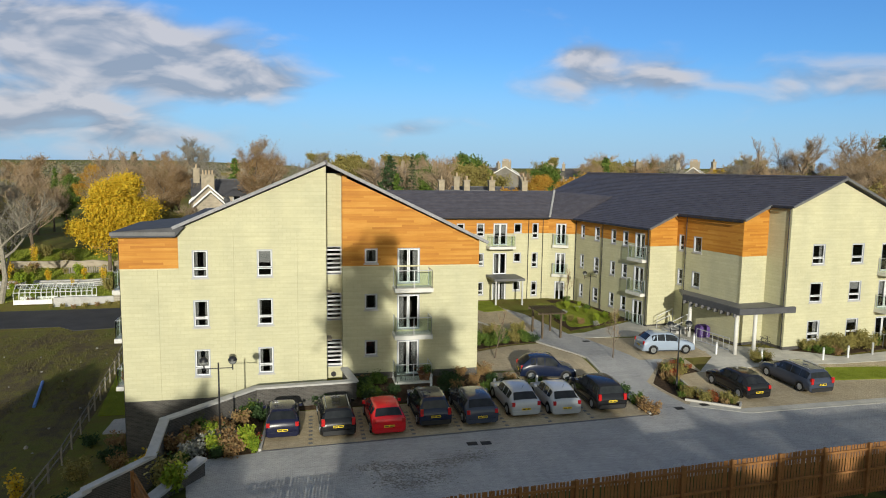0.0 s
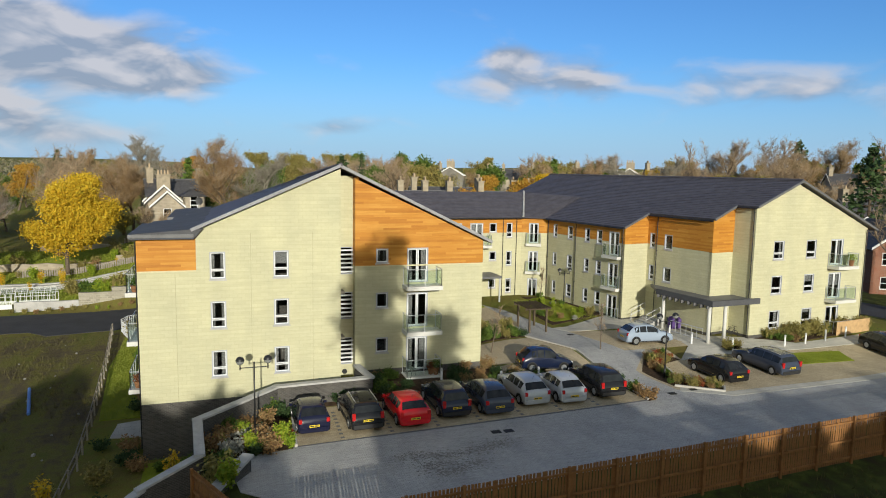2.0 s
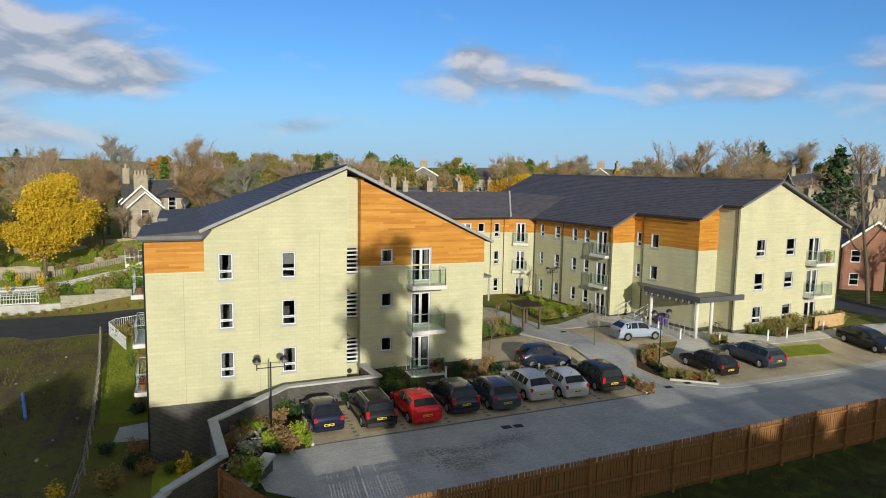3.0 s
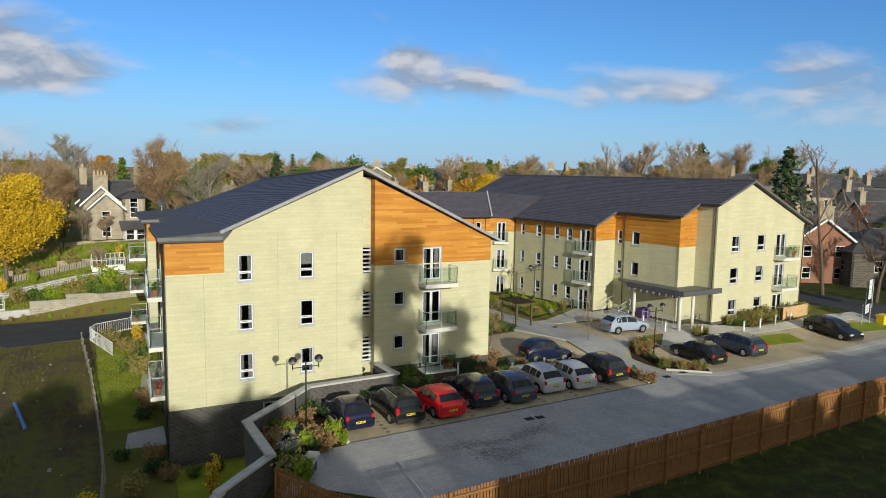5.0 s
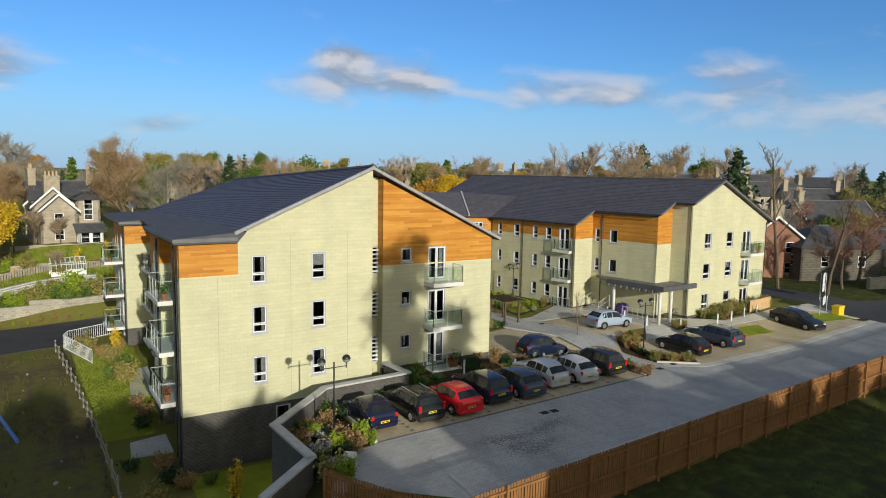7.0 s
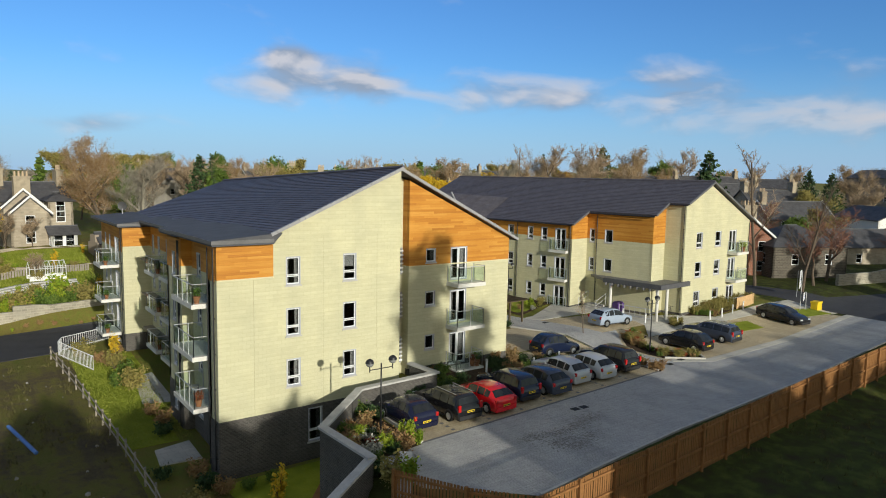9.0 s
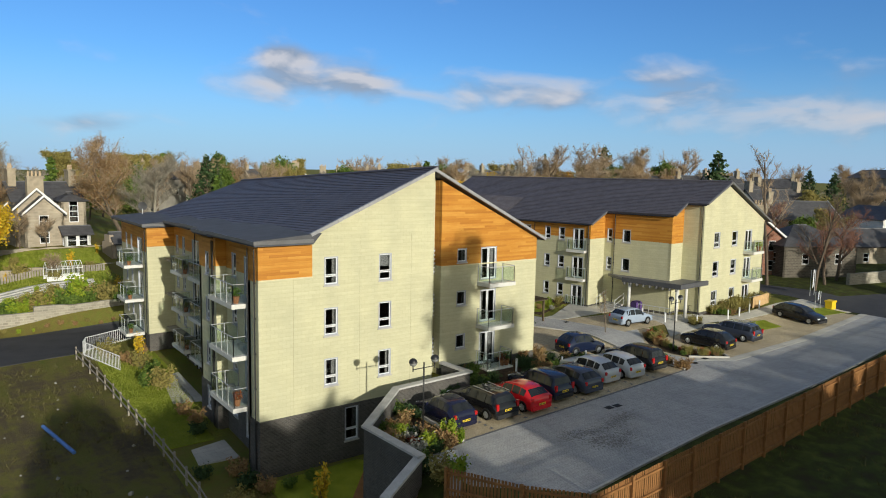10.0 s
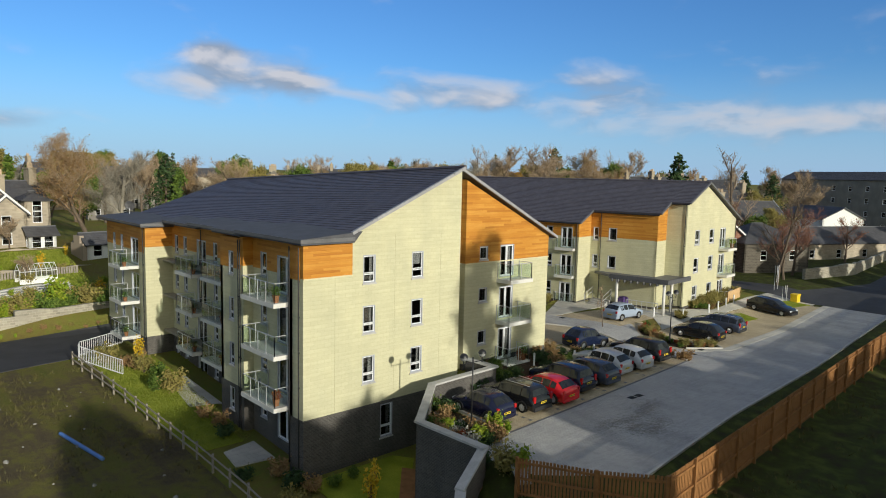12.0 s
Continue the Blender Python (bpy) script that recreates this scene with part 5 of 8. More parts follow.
for i, (x, y) in enumerate(((27.0, 42.0), (29.5, 40.4), (34.4, 40.2), (36.6, 40.3), (39, 40.6), (41.5, 40.9), (26.6, 44.2), (9.2, 38.0), (5.4, 38.6), (12.0, 38.3))):
    bollard(x, y, i != 4)


def sign(x, y, w, h, top, label):
    z = ground_z(x, y)
    T = thing("sign", label, "sign")
    bm = bmesh.new()
    for s in (-0.4, 0.4):
        tube(bm, (x + s * w, y + 0.05, z - 0.1), (x + s * w, y + 0.05, z + top), 0.035, 8)
    part("post", bm, "metal_grey", T)
    bm = bmesh.new()
    box(bm, x - w / 2, x + w / 2, y - 0.02, y + 0.015, z + top - h, z + top)
    bmesh.ops.rotate(bm, verts=bm.verts, cent=(x, y, 0), matrix=Matrix.Rotation(0.35, 3, "Z"))
    p = part("board", bm, "sign_white", T)
    for k in range(3):
        bm = bmesh.new()
        box(bm, x - w * 0.36, x + w * (0.1 + 0.12 * k), y - 0.028, y - 0.0235, z + top - h * (0.25 + 0.25 * k) - 0.03, z + top - h * (0.25 + 0.25 * k) + 0.03)
        bmesh.ops.rotate(bm, verts=bm.verts, cent=(x, y, 0), matrix=Matrix.Rotation(0.35, 3, "Z"))
        part("bar", bm, "blue_plastic", T)


sign(48.9, 38.4, 1.5, 0.8, 1.9, "white sign board with dark bars on two posts")
sign(54.5, 41.5, 1.3, 2.0, 3.0, "tall white site sign on posts by the street")
bm = bmesh.new()
box(bm, 50.3, 51.3, 37.6, 38.3, ground_z(50.8, 38), ground_z(50.8, 38) + 0.75)
box(bm, 50.25, 51.35, 37.55, 38.35, ground_z(50.8, 38) + 0.753, ground_z(50.8, 38) + 0.92)
bmesh.ops.bevel(bm, geom=bm.edges[:], offset=0.03, segments=1)
tagged(part("grit_bin", bm, "yellow_plastic"), "yellow plastic grit bin beside the street", "grit bin")


def pergola():
    x0, y0, x1, y1 = 16.0, 48.0, 17.5, 50.2
    T = thing("pergola", "open dark timber pergola over the courtyard path", "pergola")
    for x in (x0, x1):
        for y in (y0, y1):
            bm = bmesh.new()
            box(bm, x - 0.07, x + 0.07, y - 0.07, y + 0.07, 0.3, 2.65)
            part("post", bm, "dark_timber", T)
    for y in (y0, y1):
        bm = bmesh.new()
        box(bm, x0 - 0.4, x1 + 0.4, y - 0.04, y + 0.04, 2.65, 2.78)
        part("beam", bm, "dark_timber", T)
    for k in range(8):
        x = x0 - 0.2 + k * (x1 - x0 + 0.4) / 7
        bm = bmesh.new()
        box(bm, x - 0.03, x + 0.03, y0 - 0.4, y1 + 0.4, 2.783, 2.87)
        part("rafter", bm, "dark_timber", T)


pergola()
# entrance steps with rails, covered trolley, timber screen
T = thing("steps", "concrete entrance steps with metal handrails", "steps")
for k in range(4):
    bm = bmesh.new()
    box(bm, 26.9 + k * 0.3, 27.2 + k * 0.3, 47.6, 49.6, 0.3, 0.85 + 0.15 * k)
    part("step", bm, "concrete_cap", T)
for y in (47.5, 49.7):
    for h in (0.55, 1.0):
        bm = bmesh.new()
        tube(bm, (26.7, y, 0.8 + h), (28.1, y, 1.4 + h), 0.03, 8)
        part("handrail", bm, "metal_grey", T)
    for x, z in ((26.7, 0.7), (28.1, 1.3)):
        bm = bmesh.new()
        tube(bm, (x, y, z), (x, y, z + 1.05), 0.025, 8)
        part("post", bm, "metal_grey", T)
bm = bmesh.new()
box(bm, 28.4, 29.3, 46.2, 46.9, 0.78, 1.62)
box(bm, 28.5, 29.2, 46.25, 46.85, 1.623, 1.72)
bmesh.ops.bevel(bm, geom=bm.edges[:], offset=0.06, segments=2)
tagged(part("covered_trolley", bm, "purple_cloth"), "trolley under a dark purple cover near the entrance", "trolley")
picket_rail("handrail", [(27.6, 45.4), (28.3, 42.4)], 1.0, "metal_grey", "metal guard rail under the canopy", 0.5, 0.02)
T = thing("timber_screen", "low pale timber garden screen by the gable", "fence")
for k in range(34):
    bm = bmesh.new()
    x, y = 41.0 + k * 0.13, 41.3 + k * 0.018
    box(bm, x - 0.05, x + 0.05, y - 0.012, y + 0.012, 0.62, 1.75 + 0.02 * (k % 2))
    part("board", bm, "timber_pale", T)
for z in (0.9, 1.5):
    bm = bmesh.new()
    vs = box(bm, 40.95, 45.45, 41.32, 41.38, z, z + 0.09)
    for v in vs:
        v.co.y += (v.co.x - 41.0) * 0.138
    part("rail", bm, "timber_pale", T)


def bicycle(x, y, turn):
    T = thing("bicycle", "dark bicycle leaning by the canopy post", "bicycle", m=pose(x, y, ground_z(x, y) + 0.04, 0, 8, turn))
    for cx in (0, 1.02):
        bm = bmesh.new()
        n = 20
        for k in range(n):
            a, b = k * math.tau / n, (k + 1) * math.tau / n
            tube(bm, (cx + math.cos(a) * 0.33, 0, 0.34 + math.sin(a) * 0.33), (cx + math.cos(b) * 0.33, 0, 0.34 + math.sin(b) * 0.33), 0.02, 5)
        part("wheel", bm, "black_metal", T)
    bm = bmesh.new()
    for a, b in (((0, 0, .34), (.35, 0, .85)), ((.35, 0, .85), (.48, 0, .3)), ((.35, 0, .82), (.9, 0, .88)), ((.48, 0, .3), (.9, 0, .85)), ((1.02, 0, .34), (.88, 0, .98)), ((0, 0, .34), (.48, 0, .3))):
        tube(bm, a, b, 0.02, 6)
    part("frame", bm, "iron", T)
    bm = bmesh.new()
    box(bm, .22, .46, -.07, .07, .9, .95)
    part("saddle", bm, "black_metal", T)
    bm = bmesh.new()
    tube(bm, (.86, -.28, 1.0), (.86, .28, 1.0), 0.018, 6)
    part("handlebar", bm, "black_metal", T)


bicycle(30.7, 42.6, 5)
# the blue pipe left lying on the field
bm = bmesh.new()
zp = lambda x, y: ground_z(x, y) + 0.09
for a, b in (((-20.6, 52.6), (-19.6, 48.0)),):
    for k in range(1):
        p, q = a, b
        tube(bm, (*p, zp(*p)), (*q, zp(*q)), 0.11, 8)
tagged(part("plastic_pipe", bm, "blue_plastic"), "length of blue plastic pipe lying on rough ground", "pipe")

# ---- cars ----
plain("tyre", (0.018, 0.018, 0.018), 0.9, 0, 0.2, 0.2)
plain("rim", (0.42, 0.43, 0.45), 0.35, 0.8, 0.5, 0.1)
plain("trim", (0.022, 0.022, 0.024), 0.6, 0, 0.4, 0.2)
plain("plate_yellow", (0.80, 0.58, 0.03), 0.5, 0, 0.4, 0.03)
plain("lamp_red", (0.45, 0.012, 0.012), 0.2, 0, 0.6, 0.1)
plain("lamp_clear", (0.75, 0.77, 0.80), 0.12, 0.2, 0.6, 0.05)


def paint(name, c):
    bright = min(c) > 0.3
    q = plain(name, c, 0.32 if bright else 0.25, 0.15 if bright else 0.0, 0.4 if bright else 0.2, 0.06, 3.0)
    q.b.inputs["Coat Weight"].default_value = 0.7
    q.b.inputs["Coat Roughness"].default_value = 0.03


for n_, c_ in (("paint_navy", (0.010, 0.012, 0.035)), ("paint_black", (0.012, 0.012, 0.014)), ("paint_red", (0.60, 0.012, 0.018)), ("paint_blueblack", (0.012, 0.018, 0.045)), ("paint_grey", (0.045, 0.055, 0.085)),
               ("paint_silver", (0.46, 0.48, 0.52)), ("paint_blue", (0.010, 0.016, 0.042)), ("paint_iceblue", (0.30, 0.36, 0.46))):
    paint(n_, c_)


def sil(L_, H, form):
    """Stations along a car from its tail: x, roof line, half width of the roof as a share, waist."""
    t = 0.06 if form == "estate" else 0.02
    tail = 0.30 if form == "estate" else 0.60
    return [(0.00, 0.60, 0.86, 0.52), (0.035, 0.90, 0.88, 0.82), (0.10 + t, 0.99, 0.86, 0.93), (tail + t, H - 0.12, 0.70, 0.94), (tail + 0.35, H - 0.03, 0.73, 0.94), (L_ * 0.36, H, 0.75, 0.93), (L_ * 0.50, H - 0.02, 0.75, 0.92),
            (L_ * 0.58, H - 0.08, 0.73, 0.91), (L_ * 0.735, 0.98, 0.86, 0.90), (L_ * 0.85, 0.90, 0.84, 0.84), (L_ * 0.95, 0.78, 0.76, 0.72), (L_ * 0.99, 0.62, 0.66, 0.55), (L_, 0.45, 0.60, 0.38)]


def car(name, label, coat, L_=4.0, W=1.72, H=1.47, form="hatch", rails=False):
    T = thing(name, label, "car", "parked cars")
    st = sil(L_, H, form)

    def half(k):
        return W / 2 * (0.93 if k in (0, 11) else 0.87 if k == 12 else 1.0)

    def ring(k):
        x, zt, wr, zb = st[k]
        w = half(k)
        return [(x, w * 0.86, 0.2), (x, w * 0.985, 0.28), (x, w, min(0.55, zb)), (x, w * 0.985, zb), (x, w * wr, max(zt - 0.035, zb + 0.005)), (x, w * wr * 0.75, zt), (x, 0, zt + 0.012)]
    bm = bmesh.new()
    rows = []
    for k in range(len(st)):
        r = ring(k)
        rows.append([bm.verts.new((p[1], p[0], p[2])) for p in r] + [bm.verts.new((-p[1], p[0], p[2])) for p in r[-2::-1]])
    for a, b in zip(rows, rows[1:]):
        for i in range(len(a) - 1):
            bm.faces.new((a[i], a[i + 1], b[i + 1], b[i]))
    bm.faces.new(rows[0][::-1])
    bm.faces.new(rows[-1])
    for a, b in zip(rows, rows[1:]):
        bm.faces.new((a[0], b[0], b[-1], a[-1]))
    bmesh.ops.recalc_face_normals(bm, faces=bm.faces)
    body = part("body", bm, coat, T, smooth=True)

    def at(x, j):
        for k in range(len(st) - 1):
            if st[k][0] <= x <= st[k + 1][0]:
                f = (x - st[k][0]) / (st[k + 1][0] - st[k][0])
                p, q = Vector(ring(k)[j]), Vector(ring(k + 1)[j])
                v = p.lerp(q, f)
                return Vector((v.y, v.x, v.z))

    # side windows lie on the slope between waist and roof
    cabin0, cabin1 = st[3][0] + 0.1, L_ * 0.58 - 0.06
    cuts = [cabin0 - 0.12, cabin0 + (cabin1 - cabin0) * (0.26 if form == "estate" else 0.2), cabin0 + (cabin1 - cabin0) * 0.6, L_ * 0.665]
    for s in (1, -1):
        for c0, c1 in zip(cuts, cuts[1:]):
            bm = bmesh.new()
            n = 4
            top, bot = [], []
            for i in range(n + 1):
                x = c0 + 0.035 + (c1 - c0 - 0.07) * i / n
                lo, hi = at(x, 3), at(x, 4)
                a, b = lo.lerp(hi, 0.08), lo.lerp(hi, 0.90)
                off = Vector((0.012, 0, 0.004))
                top.append(bm.verts.new(((b.x + off.x) * s, b.y, b.z)))
                bot.append(bm.verts.new(((a.x + off.x) * s, a.y, a.z)))
            for i in range(n):
                f = (bot[i], bot[i + 1], top[i + 1], top[i])
                bm.faces.new(f if s < 0 else f[::-1])
            part("side_window", bm, "car_dark_glass", T)
    # screens
    for nm, k0, k1, f0, f1, off in (("rear_window", 2, 3, 0.12, 0.93, Vector((0, -0.014, 0.008))), ("windscreen", 7, 8, 0.08, 0.90, Vector((0, 0.01, 0.014)))):
        bm = bmesh.new()
        a, b = ring(k0), ring(k1)
        rws = []
        for f in (f0, (f0 + f1) / 2, f1):
            c = [Vector(p).lerp(Vector(q), f) for p, q in zip(a, b)]
            pts = [Vector((c[4].y * 0.97, c[4].x, c[4].z + 0.012)), Vector((c[5].y, c[5].x, c[5].z)), Vector((0, c[6].x, c[6].z))]
            pts += [Vector((-p.x, p.y, p.z)) for p in pts[1::-1]]
            rws.append([bm.verts.new(p + off) for p in pts])
        for p, q in zip(rws, rws[1:]):
            for i in range(4):
                bm.faces.new((p[i], p[i + 1], q[i + 1], q[i]))
        part(nm, bm, "car_dark_glass", T, smooth=True)
    w = W / 2
    for s in (1, -1):
        bm = bmesh.new()
        box(bm, min(s * w * 0.76, s * w * 0.955), max(s * w * 0.76, s * w * 0.955), -0.012, 0.10, 0.72, 0.93 if form != "estate" else 1.08)
        bmesh.ops.bevel(bm, geom=bm.edges[:], offset=0.02, segments=1)
        part("tail_light", bm, "lamp_red", T)
        bm = bmesh.new()
        box(bm, min(s * w * 0.5, s * w * 0.9), max(s * w * 0.5, s * w * 0.9), L_ * 0.945, L_ * 0.985, 0.56, 0.70)
        bmesh.ops.bevel(bm, geom=bm.edges[:], offset=0.02, segments=1)
        part("headlight", bm, "lamp_clear", T)
        bm = bmesh.new()
        x0 = s * (w + 0.02)
        box(bm, min(x0, x0 + s * 0.16), max(x0, x0 + s * 0.16), L_ * 0.62, L_ * 0.66, 0.93, 1.07)
        bmesh.ops.bevel(bm, geom=bm.edges[:], offset=0.02, segments=1)
        part("wing_mirror", bm, coat, T)
        for y in (L_ * 0.185, L_ * 0.81):
            bm = bmesh.new()
            tube(bm, (s * (w - 0.19), y, 0.31), (s * (w + 0.012), y, 0.31), 0.31, 22)
            wh = part("wheel", bm, "tyre", T)
            bm = bmesh.new()
            tube(bm, (s * (w + 0.008), y, 0.31), (s * (w + 0.02), y, 0.31), 0.20, 10)
            for q in range(5):
                a = q * math.tau / 5
                tube(bm, (s * (w + 0.02), y, 0.31), (s * (w + 0.024), y + math.cos(a) * 0.19, 0.31 + math.sin(a) * 0.19), 0.025, 4)
            part("rim", bm, "rim", wh)
            bm = bmesh.new()
            n = 14
            hoops = []
            for q in range(n + 1):
                a = math.pi * q / n
                hoops.append([bm.verts.new((s * (w + dx), y + math.cos(a) * r, 0.31 + math.sin(a) * r)) for dx, r in ((0.02, 0.322), (0.02, 0.37), (-0.03, 0.37), (-0.03, 0.322))])
            for ha, hb in zip(hoops, hoops[1:]):
                for k in range(4):
                    bm.faces.new((ha[k], ha[(k + 1) % 4], hb[(k + 1) % 4], hb[k]))
            bmesh.ops.recalc_face_normals(bm, faces=bm.faces)
            part("wheel_arch", bm, "trim", T)
        bm = bmesh.new()
        box(bm, min(s * w * 0.97, s * (w + 0.008)), max(s * w * 0.97, s * (w + 0.008)), L_ * 0.28, L_ * 0.72, 0.21, 0.29)
        part("sill_trim", bm, "trim", T)
        if rails:
            bm = bmesh.new()
            tube(bm, (s * w * 0.66, L_ * 0.12, H + 0.03), (s * w * 0.66, L_ * 0.52, H + 0.04), 0.018, 6)
            part("roof_rail", bm, "metal_grey", T)
    bm = bmesh.new()
    box(bm, -w * 0.88, w * 0.88, -0.035, 0.12, 0.24, 0.46)
    bmesh.ops.bevel(bm, geom=bm.edges[:], offset=0.03, segments=2)
    part("rear_bumper", bm, coat if form == "hatch" else "trim", T)
    bm = bmesh.new()
    box(bm, -w * 0.80, w * 0.80, L_ - 0.09, L_ + 0.03, 0.22, 0.42)
    bmesh.ops.bevel(bm, geom=bm.edges[:], offset=0.03, segments=2)
    part("front_bumper", bm, "trim", T)
    bm = bmesh.new()
    zp_ = 0.50 if form == "hatch" else 0.62
    box(bm, -0.26, 0.26, -0.05, -0.036, zp_, zp_ + 0.115)
    pl_ = part("number_plate", bm, "plate_yellow", T)
    for k in range(2):
        bm = bmesh.new()
        box(bm, -0.22 + k * 0.25, -0.03 + k * 0.25, -0.0545, -0.0505, zp_ + 0.03, zp_ + 0.085)
        part("bar", bm, "trim", pl_)
    bm = bmesh.new()
    tube(bm, (0, L_ * 0.2, H - 0.02), (0, L_ * 0.16, H + 0.22), 0.008, 5)
    part("aerial", bm, "trim", T)
    return T


q = Nodes("car_dark_glass", 0.06, 0, 0.4)
q.color(q.ramp(q.noise(q.coord(), 2.0, 2.0), [(0.3, (0.010, 0.012, 0.014)), (0.7, (0.028, 0.03, 0.034))]))


def put_car(ob, x, y, head):
    """Stands a car with the middle of its tail over x, y; head: the way it points, in degrees from north, anticlockwise."""
    f = Vector((-math.sin(radians(head)), math.cos(radians(head))))
    z = ground_z(x, y) + 0.035
    z1 = ground_z(x + f.x * 4, y + f.y * 4) + 0.035
    ob.matrix_basis = pose(x, y, z, math.degrees(math.atan2(z1 - z, 4)), 0, head)


put_car(car("hatchback_car", "small navy hatchback with a yellow rear plate in the end bay", "paint_navy", 3.6, 1.65, 1.47), -3.2, 33.35, 1)
put_car(car("estate_car", "black estate car with roof rails in a parking bay", "paint_black", 4.5, 1.77, 1.50, "estate", True), -0.45, 33.05, 1)
put_car(car("hatchback_car", "bright red hatchback in a parking bay", "paint_red", 4.0, 1.75, 1.46), 2.1, 32.95, 2)
put_car(car("estate_car", "very dark blue people carrier in a parking bay", "paint_blueblack", 4.2, 1.74, 1.56, "estate"), 4.65, 33.55, 1)
put_car(car("hatchback_car", "dark blue-grey hatchback in a parking bay", "paint_grey", 4.4, 1.80, 1.48), 7.15, 33.35, 1)
put_car(car("hatchback_car", "silver hatchback in a parking bay", "paint_silver", 4.0, 1.72, 1.47), 9.85, 34.1, 2)
put_car(car("hatchback_car", "pale silver hatchback with a dark rear window in a bay", "paint_silver", 4.0, 1.70, 1.47), 12.15, 33.85, 0)
put_car(car("estate_car", "black off-road estate car in the last bay of the row", "paint_black", 4.3, 1.8, 1.58, "estate"), 15.0, 34.1, 0)
put_car(car("hatchback_car", "small dark blue hatchback beside the long building", "paint_blue", 3.6, 1.68, 1.55), 11.4, 40.1, -97)
put_car(car("hatchback_car", "ice-blue hatchback parked by the entrance canopy", "paint_iceblue", 3.9, 1.68, 1.49), 21.6, 43.3, -95)
put_car(car("hatchback_car", "black hatchback beside the red shrub bed", "paint_black", 4.0, 1.74, 1.47), 24.65, 34.3, 3)
put_car(car("estate_car", "dark blue estate car in the bays by the gable", "paint_grey", 4.6, 1.82, 1.50, "estate", True), 29.35, 34.6, 3)
put_car(car("saloon_car", "black car with its nose towards the drive", "paint_black", 4.6, 1.80, 1.45), 41.9, 39.3, 176)

# ---- plants ----
def leafy(name, cols, rough=0.7):
    """Leaves: colour varies from leaf to leaf and from plant to plant."""
    q = Nodes(name, rough, 0, 0.25)
    g = q.n("ShaderNodeNewGeometry")
    f = q.val("ADD", q.val("MULTIPLY", g.outputs["Random Per Island"], 0.6), q.val("ADD", q.val("MULTIPLY", q.noise(q.coord(), 0.7, 3.0), 0.25), q.val("MULTIPLY", q.rnd(), 0.2)))
    k = len(cols)
    q.color(q.ramp(f, [(0.15 + 0.7 * i / (k - 1), c) for i, c in enumerate(cols)]))
    q.b.inputs["Transmission Weight"].default_value = 0.0
    return q


leafy("leaf_yellow", [(0.42, 0.24, 0.012), (0.60, 0.38, 0.02), (0.50, 0.38, 0.03)])
leafy("leaf_russet", [(0.20, 0.11, 0.05), (0.29, 0.175, 0.075), (0.27, 0.195, 0.085)])
leafy("leaf_orange", [(0.30, 0.13, 0.02), (0.42, 0.22, 0.03), (0.36, 0.25, 0.04)])
leafy("leaf_olive", [(0.16, 0.14, 0.045), (0.24, 0.21, 0.06), (0.28, 0.22, 0.07)])
leafy("tuft", [(0.06, 0.05, 0.018), (0.10, 0.09, 0.028), (0.13, 0.11, 0.04)])
leafy("leaf_green", [(0.045, 0.08, 0.014), (0.085, 0.14, 0.022), (0.13, 0.18, 0.032)])
leafy("leaf_bright", [(0.10, 0.17, 0.012), (0.20, 0.28, 0.02), (0.28, 0.30, 0.03)])
leafy("blade", [(0.14, 0.17, 0.022), (0.20, 0.235, 0.03), (0.25, 0.26, 0.045)])
leafy("leaf_dark", [(0.018, 0.040, 0.015), (0.036, 0.070, 0.023), (0.055, 0.09, 0.028)])
leafy("leaf_red", [(0.22, 0.03, 0.015), (0.32, 0.07, 0.025), (0.26, 0.12, 0.04)])
leafy("leaf_grey", [(0.20, 0.21, 0.18), (0.30, 0.30, 0.26), (0.36, 0.35, 0.30)])
leafy("twig_brown", [(0.25, 0.18, 0.12), (0.34, 0.25, 0.165), (0.39, 0.30, 0.20)])
leafy("twig_grey", [(0.17, 0.15, 0.12), (0.26, 0.235, 0.19), (0.32, 0.29, 0.24)])
leafy("twig_red", [(0.19, 0.09, 0.06), (0.26, 0.12, 0.08), (0.28, 0.16, 0.11)])
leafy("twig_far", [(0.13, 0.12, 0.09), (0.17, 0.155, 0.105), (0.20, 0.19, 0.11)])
plain("bark", (0.13, 0.10, 0.075), 0.9, 0, 0.15, 0.35, 4.0)
plain("bark_pale", (0.27, 0.245, 0.2), 0.9, 0, 0.15, 0.3, 4.0)


